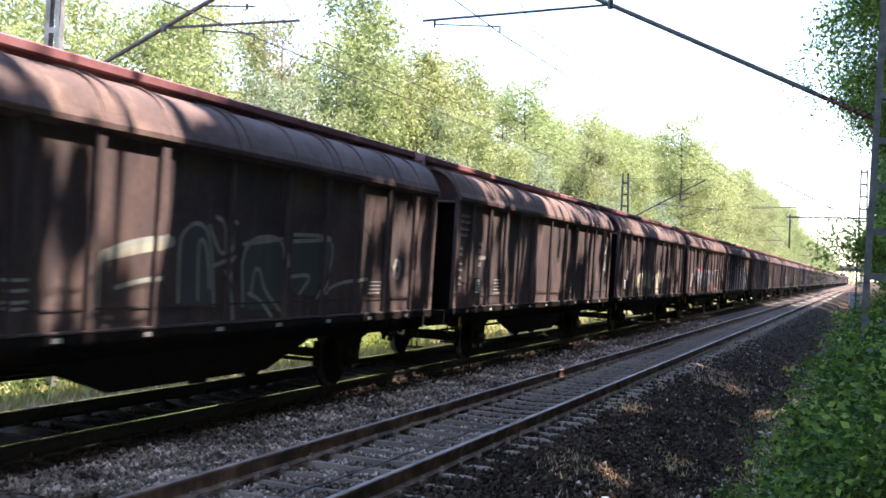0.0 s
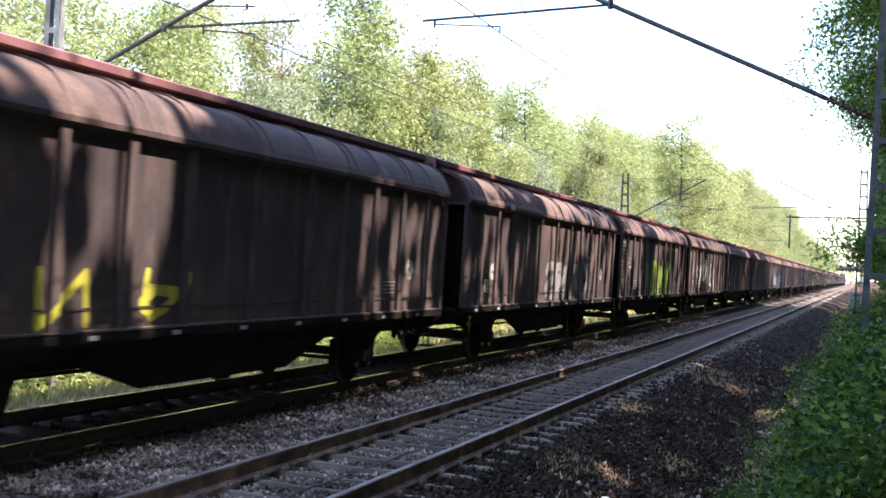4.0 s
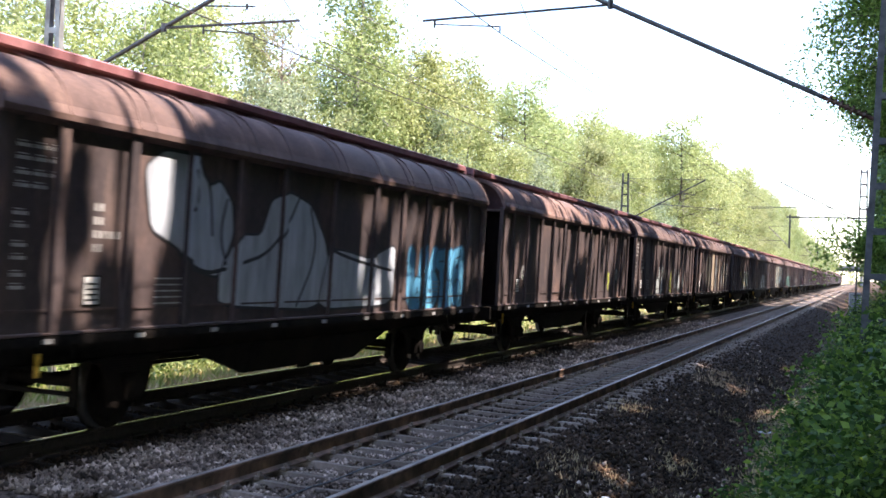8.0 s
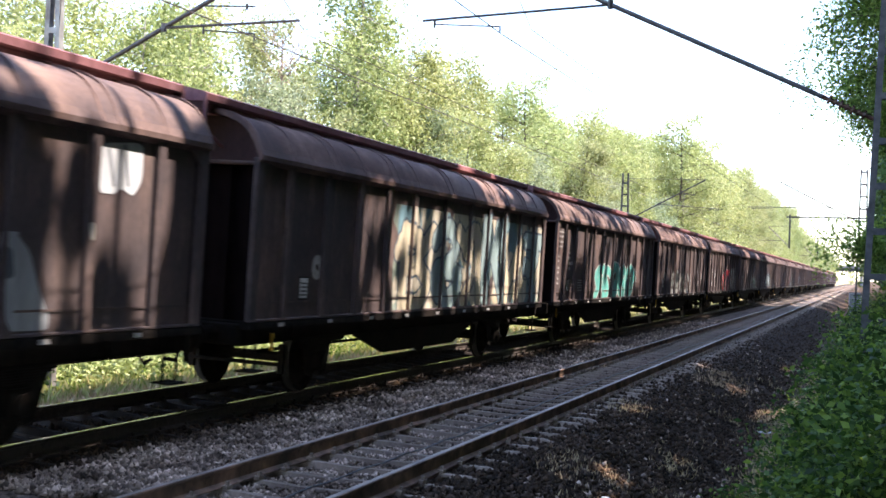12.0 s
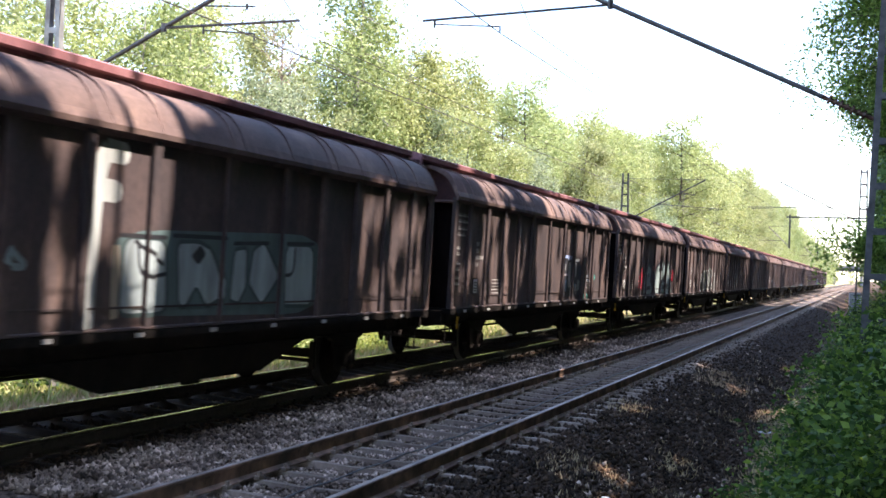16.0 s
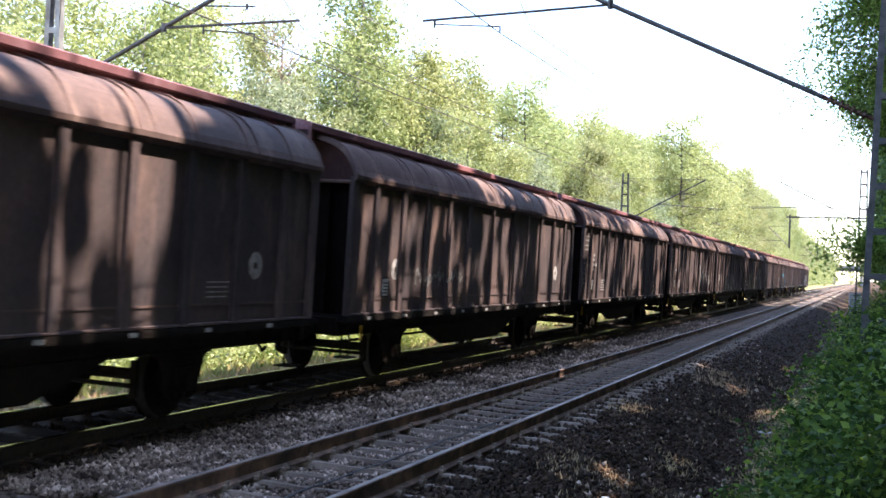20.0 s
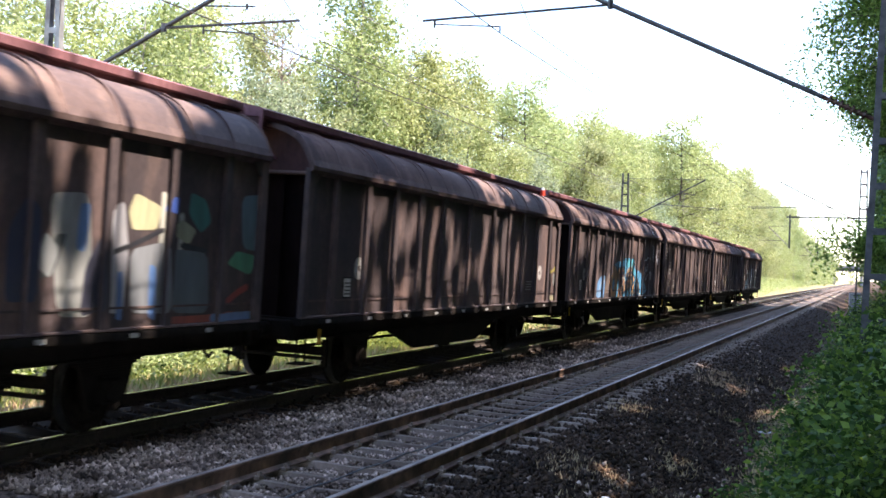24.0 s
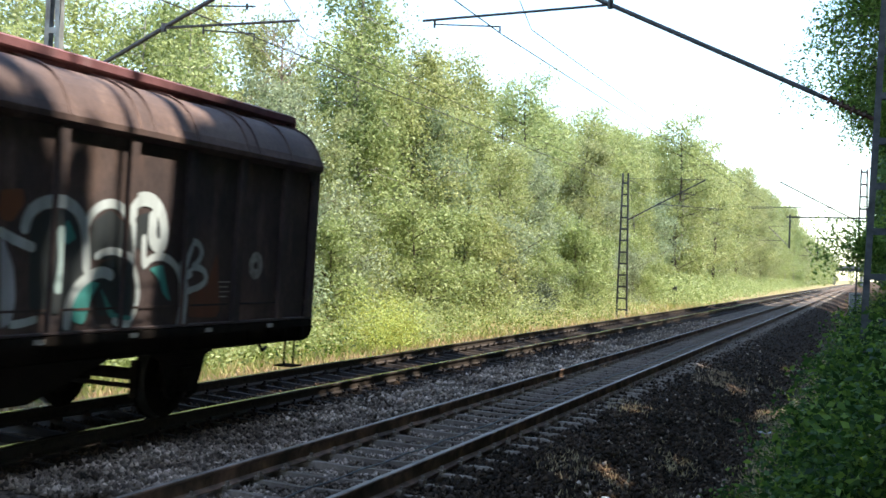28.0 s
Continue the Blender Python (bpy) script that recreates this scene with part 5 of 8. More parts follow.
STRIPS = []
for i, (a, b) in enumerate(zip(PILLARS, PILLARS[1:])):
    lo, hi = (0.09 if i == 0 else 0.035 if i == 6 else 0.08), (0.09 if i == 11 else 0.035 if i == 5 else 0.08)
    STRIPS.append((a + lo, b - hi, 1.3425))
    if i:
        STRIPS.append((a - lo + 0.012, a + lo - 0.012, 1.4005))
AHEAD = 0.4                     # the pictures' own zero lies this far inside the wagon's end
PAINTED = {}


def sprayed(k, layers, name="graffiti", label=""):
    """Lay flat painted shapes on a wagon's side, over panels and pillars. layers: (colour, pieces), the lowest first."""
    vs, fs, mats, ids = [], [], [], []
    n = PAINTED.setdefault(k, 0)
    for colour, pieces in layers:
        m = spray(colour)
        if m not in mats:
            mats.append(m)
        for p in pieces:
            n += 1
            p = clip([(a + AHEAD, b) for a, b in p], 1, 1.205, 3.22)
            for lo, hi, x in STRIPS:
                c = clip(p, 0, lo, hi) if p else []
                if c:
                    fs.append(tuple(range(len(vs), len(vs) + len(c))))
                    vs += [(x + 4e-6 * n, a, b) for a, b in c]
                    ids.append(mats.index(m))
    PAINTED[k] = n
    if not fs:
        return
    me = bpy.data.meshes.new(name)
    me.from_pydata(vs, [], fs)
    for m in mats:
        me.materials.append(m)
    me.polygons.foreach_set("material_index", ids)
    ob = new(name, me)
    ob.parent = wagons[k]
    if label:
        ob["label"] = label


def lettering(k, y0, y1, z0, z1, n, fill, line, seed, fat=0.3, edge=0.07, slant=0.0, halo=None, rise=0.0, label="", shine=None):
    """A row of sprayed letters, each a part: an outline below, a fill above. rise: how far the row climbs."""
    r = random.Random(seed)
    w = (y1 - y0) / n
    if halo:
        blobs = []
        for i in range(n * 2):
            c, rad = (y0 + (i + r.random()) * w / 2, z0 + (z1 - z0) * r.uniform(0.3, 0.85)), w * r.uniform(0.4, 0.75)
            blobs.append([(c[0] + rad * (1 + 0.2 * math.sin(3 * a)) * math.cos(a), c[1] + 0.7 * rad * math.sin(a)) for a in (0.4 * j for j in range(16))])
        for b in blobs:
            sprayed(k, [(halo, [b])], "graffiti_ground", label)
    for i in range(n):
        h = (z1 - z0) * r.uniform(0.86, 1.08)
        a = y0 + i * w
        zb = z0 + rise * i / n + (z1 - z0) * r.uniform(-0.03, 0.05)
        wd = w * r.uniform(0.86, 1.08)
        wd *= 1.16
        flip, turn, bend = r.random() < 0.5, r.random() < 0.4, r.uniform(-0.14, 0.14)
        strokes = []
        if fat < 0.12:                            # a quick scrawl
            pts, u = [], 0.0
            while u < 1.0:
                pts.append((a + u * wd, zb + h * r.random()))
                u += r.uniform(-0.06, 0.26)
            strokes.append(rounded(pts + [(a + wd, zb + h * r.random())]))
        for s in [] if fat < 0.12 else letter_strokes(r.randrange(10)) + ([arc(r.uniform(0.2, 0.8), r.uniform(0.2, 0.8), 0.3, 0.22, r.uniform(0, 180), r.uniform(240, 420))] if r.random() < 0.6 else []):
            s = [(1 - u, v) if flip else (u, v) for u, v in s]
            s = [(1 - u, 1 - v) if turn else (u, v) for u, v in s]
            s = [(u + bend * math.sin(3.2 * v + i) + r.uniform(-0.05, 0.05), v + r.uniform(-0.05, 0.05)) for u, v in s]
            strokes.append(rounded([(a + u * wd + slant * v * h, zb + v * h) for u, v in s]))
        thick = fat * min(wd, h)
        low = [q for s in strokes for q in ribbon(s, thick + 2 * edge)]
        top = [q for s in strokes for q in ribbon(s, thick)]
        lay = [(line, low)] if line else []
        lay.append((fill if isinstance(fill, tuple) and not isinstance(fill[0], tuple) else fill[i % len(fill)], top))
        if line and fat >= 0.36:
            lay.append((line, [q for s in strokes for q in ribbon([(p[0] + thick * 0.1, p[1] - thick * 0.08) for p in s[:max(3, len(s) // 2)]], 0.035)]))
        if shine:
            lay.append((shine, [q for s in strokes for q in ribbon([(p[0] - thick * 0.28, p[1] + thick * 0.1) for p in s], thick * 0.14)]))
        sprayed(k, lay, "graffiti_letter", label)


def patches(k, y0, y1, z0, z1, n, colours, seed, label, tall=2.2):
    """A whole painted field of overlapping worn patches."""
    r = random.Random(seed)
    for c in range(len(colours)):
        pcs = []
        for i in range(n):
            y, z, s = r.uniform(y0, y1), r.uniform(z0, z1), r.uniform(0.12, 0.4)
            pcs.append([(y + s * r.uniform(0.6, 1.1) * math.cos(a), z + tall * s * r.uniform(0.6, 1.1) * math.sin(a)) for a in (0.7 * j for j in range(9))])
        sprayed(k, [(colours[c], [p for p in ([(a, min(max(b, z0), z1)) for a, b in q] for q in pcs)])], "graffiti", label)



def loop(pts, times=2):
    """A closed outline with its corners cut."""
    for _ in range(times):
        cut = []
        for i, (a, b) in enumerate(pts):
            c, d = pts[(i + 1) % len(pts)]
            cut += [(0.88 * a + 0.12 * c, 0.88 * b + 0.12 * d), (0.12 * a + 0.88 * c, 0.12 * b + 0.88 * d)]
        pts = cut
    return pts


def blob(k, fill, edge, pts, label, ew=0.05):
    """One rounded field of spray paint with a drawn edge."""
    o = loop(pts)
    sprayed(k, [(fill, [o])] + ([(edge, ribbon(o + o[:1], ew))] if edge else []), "graffiti_shape", label)


def stroke(k, colour, wide, pts, label):
    """One brushed or sprayed stroke."""
    sprayed(k, [(colour, ribbon(rounded(pts, 2), wide))], "graffiti_stroke", label)


BLACK, WHITE, SILVER = (0.02, 0.02, 0.025), (0.52, 0.53, 0.54), (0.42, 0.46, 0.50)
BROWN, CREAM, TEAL = (0.06, 0.045, 0.04), (0.52, 0.47, 0.34), (0.08, 0.30, 0.30)
BLUE, RED, LILAC = (0.12, 0.42, 0.66), (0.55, 0.03, 0.05), (0.30, 0.27, 0.50)
GREEN, YELLOW, ORANGE = (0.22, 0.32, 0.05), (0.55, 0.50, 0.06), (0.55, 0.16, 0.05)
SAGE, NAVY, TAN = (0.25, 0.31, 0.30), (0.03, 0.05, 0.13), (0.50, 0.27, 0.13)

lettering(4, 9.4, 12.2, 1.35, 2.3, 3, SAGE, (0.12, 0.15, 0.14), 9, 0.5, 0.04, label="grey-green block letters")
lettering(4, 3.6, 7.0, 1.3, 1.9, 4, (TAN, BROWN), None, 10, 0.22, 0, label="tan scraps of paint")
lettering(5, 2.6, 6.0, 1.25, 1.8, 4, (YELLOW, BROWN), None, 11, 0.2, 0, label="yellow scrawl")
lettering(6, 6.0, 11.0, 1.3, 2.1, 5, (0.28, 0.27, 0.26), BROWN, 12, 0.3, 0.04, label="grey worn letters")
lettering(7, 4.4, 9.8, 1.24, 2.2, 5, GREEN, (0.12, 0.13, 0.04), 13, 0.46, 0.05, label="faded yellow-green letters")
lettering(11, 10.1, 12.9, 1.3, 2.2, 4, BLUE, (0.05, 0.12, 0.2), 18, 0.42, 0.04, label="light blue word")
sprayed(16, [((0.40, 0.43, 0.42), [[(4.6, 1.2), (9.8, 1.2), (9.0, 2.15), (5.4, 2.2)]])], "graffiti_ground", "pale trapezium of silver paint")
lettering(16, 5.2, 9.2, 1.28, 2.05, 6, (0.50, 0.53, 0.52), (0.24, 0.26, 0.26), 25, 0.34, 0.03, label="silver letters")
patches(17, 4.6, 14.1, 1.2, 3.0, 44, ((0.24, 0.29, 0.24), (0.51, 0.43, 0.30), (0.15, 0.26, 0.30), (0.60, 0.54, 0.42)), 27, "crowded field of olive, tan and teal paint")
lettering(17, 4.8, 13.8, 1.3, 2.8, 6, ((0.57, 0.49, 0.35), (0.27, 0.36, 0.36)), (0.08, 0.11, 0.14), 28, 0.26, 0.05, label="large tan and teal letters")
lettering(18, 4.4, 10.4, 1.22, 2.1, 5, (0.10, 0.40, 0.34), (0.40, 0.45, 0.42), 29, 0.30, 0.05, label="sea-green letters edged white")
lettering(19, 3.0, 9.0, 1.25, 2.0, 5, (0.3, 0.3, 0.28), BROWN, 30, 0.3, 0.04, label="grey worn letters")
lettering(20, 6.0, 9.4, 1.26, 2.2, 4, (RED, BROWN), (0.50, 0.45, 0.42), 31, 0.26, 0.05, label="red letters edged white")
lettering(20, 9.7, 12.1, 1.4, 2.35, 3, (0.50, 0.51, 0.50), BROWN, 32, 0.45, 0.04, label="white block letters")
sprayed(20, [(WHITE, [[(2.0, 2.0), (2.25, 1.7), (2.5, 2.0), (2.25, 2.35)]])], "graffiti", "white diamond")
lettering(28, 2.6, 5.0, 1.6, 2.0, 4, (0.26, 0.26, 0.25), None, 44, 0.1, 0, label="faint tag")
lettering(30, 8.6, 13.2, 1.4, 2.4, 5, (0.36, 0.37, 0.36), None, 46, 0.07, 0, label="thin white scrawl")
lettering(31, 4.0, 9.0, 1.3, 2.1, 5, (0.25, 0.25, 0.23), BROWN, 47, 0.25, 0.03, label="grey worn letters")
lettering(34, 12.7, 14.1, 2.1, 3.2, 2, (0.40, 0.42, 0.48), None, 53, 0.07, 0, label="white scrawled tag")
sprayed(37, [((0.16, 0.42, 0.62), [[(2.0, 1.2), (4.3, 1.2), (3.4, 2.0), (2.6, 1.75)]])], "graffiti_ground", "blue painted cloud")
lettering(37, 3.1, 7.3, 1.20, 2.35, 6, (0.46, 0.50, 0.54), BLACK, 55, 0.52, 0.045, label="white bubble letters with black edges")
blob(3, (0.29, 0.25, 0.40), (0.50, 0.50, 0.50), [(4.56, 1.32), (4.56, 2.32), (4.93, 2.55), (5.68, 2.51), (5.8, 2.0), (5.52, 1.26)], "lilac arched letter with a white edge", 0.07)
blob(3, (0.40, 0.37, 0.44), (0.50, 0.50, 0.50), [(5.95, 1.29), (5.82, 2.44), (6.29, 2.58), (6.64, 2.25), (6.49, 1.28)], "lilac arched letter with a white edge", 0.07)
blob(3, (0.29, 0.25, 0.40), (0.50, 0.50, 0.50), [(6.59, 1.28), (6.63, 2.4), (7.17, 2.54), (7.49, 2.27), (7.38, 1.22)], "lilac arched letter with a white edge", 0.07)
blob(3, (0.40, 0.37, 0.44), (0.50, 0.50, 0.50), [(7.69, 1.26), (7.8, 2.45), (8.23, 2.55), (8.5, 1.96), (8.45, 1.24)], "lilac arched letter with a white edge", 0.07)
blob(3, (0.29, 0.25, 0.40), (0.50, 0.50, 0.50), [(8.68, 1.28), (8.69, 2.48), (9.4, 2.55), (9.72, 1.89), (9.53, 1.22)], "lilac arched letter with a white edge", 0.07)
blob(3, (0.40, 0.37, 0.44), (0.50, 0.50, 0.50), [(9.78, 1.22), (9.98, 2.44), (10.45, 2.5), (10.8, 1.81), (10.79, 1.24)], "lilac arched letter with a white edge", 0.07)
stroke(3, (0.06, 0.05, 0.10), 0.09, [(4.86, 1.42), (4.9, 2.26), (5.35, 2.39)], "dark line in the letters")
stroke(3, (0.06, 0.05, 0.10), 0.09, [(5.36, 2.21), (5.29, 1.48)], "dark line in the letters")
stroke(3, (0.06, 0.05, 0.10), 0.09, [(6.15, 1.4), (6.23, 2.31)], "dark line in the letters")
stroke(3, (0.06, 0.05, 0.10), 0.09, [(6.9, 1.47), (6.98, 2.34)], "dark line in the letters")
stroke(3, (0.06, 0.05, 0.10), 0.09, [(8.1, 1.46), (8.11, 2.29)], "dark line in the letters")
stroke(3, (0.06, 0.05, 0.10), 0.09, [(9.07, 1.36), (9.08, 2.32)], "dark line in the letters")
stroke(3, (0.06, 0.05, 0.10), 0.09, [(10.34, 1.44), (10.31, 2.27)], "dark line in the letters")
stroke(3, (0.46, 0.45, 0.46), 0.07, [(5.19, 1.2), (5.19, 1.84)], "white drip")
stroke(3, (0.46, 0.45, 0.46), 0.07, [(5.7, 1.18), (5.68, 1.63)], "white drip")
stroke(3, (0.46, 0.45, 0.46), 0.07, [(7.24, 1.15), (7.26, 1.86)], "white drip")
stroke(3, (0.46, 0.45, 0.46), 0.07, [(7.91, 1.17), (7.91, 1.62)], "white drip")
stroke(3, (0.46, 0.45, 0.46), 0.07, [(8.93, 1.15), (8.94, 1.8)], "white drip")
blob(3, (0.05, 0.08, 0.26), None, [(3.98, 1.23), (3.94, 1.7), (4.45, 1.77), (4.87, 1.2)], "dark blue paint", 0.05)
stroke(3, (0.10, 0.24, 0.23), 0.13, [(2.04, 2.58), (2.32, 2.11), (2.15, 2.89)], "teal scrawl")
stroke(3, (0.10, 0.24, 0.23), 0.13, [(2.66, 2.31), (2.86, 3.01), (3.23, 3.1), (3.23, 2.27), (2.72, 2.25)], "teal scrawl")
stroke(3, (0.10, 0.24, 0.23), 0.13, [(2.82, 2.69), (3.14, 2.58)], "teal scrawl")
blob(3, (0.34, 0.38, 0.36), None, [(4.27, 2.17), (4.42, 2.07), (4.3, 1.96), (4.16, 2.06)], "pale sprayed dot", 0.05)
blob(3, (0.34, 0.38, 0.36), None, [(6.61, 2.9), (6.83, 2.76), (6.61, 2.59), (6.43, 2.74)], "pale sprayed dot", 0.05)
blob(3, (0.42, 0.17, 0.08), None, [(12.14, 3.04), (12.97, 3.1), (12.98, 2.5), (12.18, 2.46)], "faded orange paint", 0.05)
stroke(3, (0.40, 0.42, 0.44), 0.1, [(10.44, 1.73), (10.72, 1.68), (11.0, 1.88), (11.38, 1.91), (11.63, 1.63)], "pale sprayed arc")
stroke(3, (0.40, 0.42, 0.44), 0.1, [(10.87, 1.59), (11.16, 1.63), (11.4, 1.48), (11.38, 1.24)], "pale sprayed arc")
blob(3, (0.05, 0.09, 0.30), None, [(10.86, 1.21), (10.88, 1.49), (11.24, 1.56), (11.45, 1.41), (11.38, 1.19)], "dark blue paint", 0.05)
stroke(9, (0.44, 0.10, 0.035), 0.24, [(10.09, 1.27), (10.11, 1.95), (9.94, 2.28), (10.42, 2.38), (10.79, 2.36)], "orange-red sprayed loop")
stroke(9, (0.44, 0.10, 0.035), 0.24, [(10.89, 2.34), (11.39, 2.39), (11.74, 2.16)], "orange-red sprayed loop")
stroke(9, (0.44, 0.10, 0.035), 0.24, [(10.33, 2.31), (10.21, 1.74), (10.19, 1.27)], "orange-red sprayed loop")
stroke(9, (0.44, 0.10, 0.035), 0.24, [(13.42, 2.09), (13.69, 1.76), (13.79, 1.36)], "orange-red sprayed loop")
stroke(9, (0.44, 0.10, 0.035), 0.24, [(11.05, 1.3), (11.66, 1.37)], "orange-red sprayed loop")
stroke(9, (0.46, 0.48, 0.48), 0.11, [(12.21, 2.39), (12.41, 2.45), (12.75, 2.43), (12.72, 2.13)], "small white tag")
stroke(9, (0.46, 0.48, 0.48), 0.11, [(12.28, 2.23), (12.54, 2.27)], "small white tag")
stroke(9, (0.46, 0.48, 0.48), 0.11, [(12.23, 2.04), (12.83, 2.1), (12.79, 1.82)], "small white tag")
stroke(9, (0.46, 0.48, 0.48), 0.11, [(12.44, 2.0), (12.62, 1.75)], "small white tag")
stroke(9, (0.30, 0.32, 0.30), 0.08, [(11.04, 1.86), (11.37, 1.84), (11.18, 1.68)], "small pale tag")
blob(9, (0.22, 0.25, 0.23), (0.08, 0.08, 0.06), [(8.12, 1.95), (8.43, 2.09), (8.54, 1.43), (8.15, 1.44)], "olive-grey bubble letter", 0.06)
blob(9, (0.24, 0.26, 0.24), (0.08, 0.08, 0.06), [(8.51, 2.0), (8.84, 2.13), (9.03, 1.97), (9.01, 1.64), (8.81, 1.4), (8.54, 1.43)], "olive-grey bubble letter", 0.06)
blob(9, (0.34, 0.33, 0.26), (0.08, 0.08, 0.06), [(9.07, 1.92), (9.36, 2.08), (9.59, 2.06), (9.65, 1.79), (9.48, 1.19), (9.14, 1.2)], "olive-grey bubble letter", 0.06)
blob(9, (0.30, 0.30, 0.25), (0.08, 0.08, 0.06), [(9.61, 1.78), (9.88, 1.94), (9.86, 1.53), (9.72, 1.18), (9.55, 1.34)], "olive-grey bubble letter", 0.06)
blob(13, (0.40, 0.43, 0.42), (0.03, 0.04, 0.04), [(4.53, 1.82), (4.94, 1.85), (4.97, 1.21), (4.56, 1.22)], "grey-green letter with a black edge", 0.08)
blob(13, (0.40, 0.43, 0.42), (0.03, 0.04, 0.04), [(4.98, 2.25), (5.28, 2.29), (5.26, 1.88), (5.53, 1.93), (5.49, 1.19), (4.9, 1.21)], "grey-green letter with a black edge", 0.08)
blob(13, (0.40, 0.43, 0.42), (0.03, 0.04, 0.04), [(5.59, 2.23), (5.95, 2.33), (6.01, 2.05), (5.86, 1.79), (6.05, 1.32), (5.69, 1.21)], "grey-green letter with a black edge", 0.08)
blob(13, (0.40, 0.43, 0.42), (0.03, 0.04, 0.04), [(8.59, 2.19), (9.15, 2.27), (9.05, 1.88), (9.34, 1.5), (9.22, 1.34), (8.47, 1.35)], "grey-green letter with a black edge", 0.08)
blob(13, (0.40, 0.43, 0.42), (0.03, 0.04, 0.04), [(9.36, 2.15), (9.84, 2.16), (9.83, 1.33), (9.42, 1.37)], "grey-green letter with a black edge", 0.08)
blob(13, (0.40, 0.43, 0.42), (0.03, 0.04, 0.04), [(9.93, 1.97), (10.37, 2.01), (10.49, 1.35), (9.98, 1.33)], "grey-green letter with a black edge", 0.08)
blob(13, (0.40, 0.43, 0.42), (0.03, 0.04, 0.04), [(10.82, 2.12), (11.22, 2.21), (11.25, 1.84), (11.66, 2.11), (11.63, 1.33), (10.97, 1.31)], "grey-green letter with a black edge", 0.08)
blob(13, (0.20, 0.21, 0.04), None, [(7.9, 2.11), (8.23, 2.18), (8.09, 1.75), (8.3, 1.21), (7.62, 1.37)], "olive-yellow paint", 0.05)
stroke(13, (0.03, 0.04, 0.04), 0.1, [(5.05, 1.78), (5.23, 1.73), (5.21, 1.44)], "black line in the letters")
stroke(13, (0.03, 0.04, 0.04), 0.1, [(5.73, 1.94), (5.85, 1.99)], "black line in the letters")
stroke(13, (0.03, 0.04, 0.04), 0.1, [(8.68, 1.82), (9.0, 1.63), (8.83, 1.44)], "black line in the letters")
stroke(13, (0.03, 0.04, 0.04), 0.1, [(6.32, 2.0), (6.78, 1.96), (6.47, 1.63)], "black line in the letters")
blob(25, (0.035, 0.04, 0.042), (0.42, 0.46, 0.44), [(4.58, 1.24), (4.79, 1.92), (5.25, 2.1), (5.52, 2.23), (5.49, 1.75), (5.3, 1.28)], "black letter edged silver", 0.08)
blob(25, (0.035, 0.04, 0.042), (0.42, 0.46, 0.44), [(5.49, 1.87), (5.92, 2.24), (6.24, 2.07), (6.23, 1.26), (5.64, 1.27)], "black letter edged silver", 0.08)
blob(25, (0.035, 0.04, 0.042), (0.42, 0.46, 0.44), [(6.42, 2.2), (7.14, 2.29), (7.09, 1.96), (6.7, 1.82), (7.28, 1.36), (6.35, 1.32)], "black letter edged silver", 0.08)
blob(25, (0.035, 0.04, 0.042), (0.42, 0.46, 0.44), [(7.42, 1.29), (7.43, 2.17), (7.93, 2.36), (8.12, 1.91), (8.09, 1.28)], "black letter edged silver", 0.08)
blob(25, (0.035, 0.04, 0.042), (0.42, 0.46, 0.44), [(8.24, 1.35), (8.25, 2.19), (8.89, 2.36), (9.26, 2.07), (8.77, 1.77), (9.5, 1.32)], "black letter edged silver", 0.08)
blob(25, (0.035, 0.04, 0.042), (0.42, 0.46, 0.44), [(9.68, 1.32), (9.62, 2.08), (10.07, 2.33), (10.31, 1.78), (10.55, 1.23)], "black letter edged silver", 0.08)
stroke(25, (0.36, 0.40, 0.38), 0.08, [(4.92, 1.4), (4.97, 1.8), (5.21, 1.89)], "silver line in the letters")
stroke(25, (0.36, 0.40, 0.38), 0.08, [(5.8, 1.39), (5.85, 1.94)], "silver line in the letters")
stroke(25, (0.36, 0.40, 0.38), 0.08, [(5.95, 1.81), (6.1, 1.38)], "silver line in the letters")
stroke(25, (0.36, 0.40, 0.38), 0.08, [(6.68, 2.08), (6.88, 2.02)], "silver line in the letters")
stroke(25, (0.36, 0.40, 0.38), 0.08, [(6.59, 1.5), (6.92, 1.56)], "silver line in the letters")
stroke(25, (0.36, 0.40, 0.38), 0.08, [(7.68, 1.36), (7.73, 2.04)], "silver line in the letters")
stroke(25, (0.36, 0.40, 0.38), 0.08, [(7.92, 1.49), (7.84, 1.9)], "silver line in the letters")
stroke(25, (0.36, 0.40, 0.38), 0.08, [(8.58, 2.13), (8.92, 2.07), (8.6, 1.84)], "silver line in the letters")
stroke(25, (0.36, 0.40, 0.38), 0.08, [(8.8, 1.41), (9.04, 1.55)], "silver line in the letters")
stroke(25, (0.36, 0.40, 0.38), 0.08, [(9.96, 1.39), (9.97, 1.93)], "silver line in the letters")
stroke(25, (0.36, 0.40, 0.38), 0.08, [(4.88, 2.03), (5.31, 2.01)], "silver line in the letters")
stroke(25, (0.36, 0.40, 0.38), 0.08, [(7.85, 2.42), (8.09, 2.29), (8.48, 2.31)], "silver line in the letters")
stroke(25, (0.14, 0.17, 0.16), 0.09, [(12.24, 1.88), (12.38, 2.14), (12.94, 2.16), (13.11, 1.71)], "faint arched line")
stroke(8, (0.45, 0.46, 0.42), 0.17, [(2.51, 2.14), (2.66, 2.44), (3.0, 2.17)], "chalk-white brush strokes in tall letter forms")
stroke(8, (0.45, 0.46, 0.42), 0.17, [(2.56, 1.94), (2.79, 2.0), (2.94, 1.63)], "chalk-white brush strokes in tall letter forms")
stroke(8, (0.45, 0.46, 0.42), 0.17, [(3.13, 2.06), (2.96, 1.32)], "chalk-white brush strokes in tall letter forms")
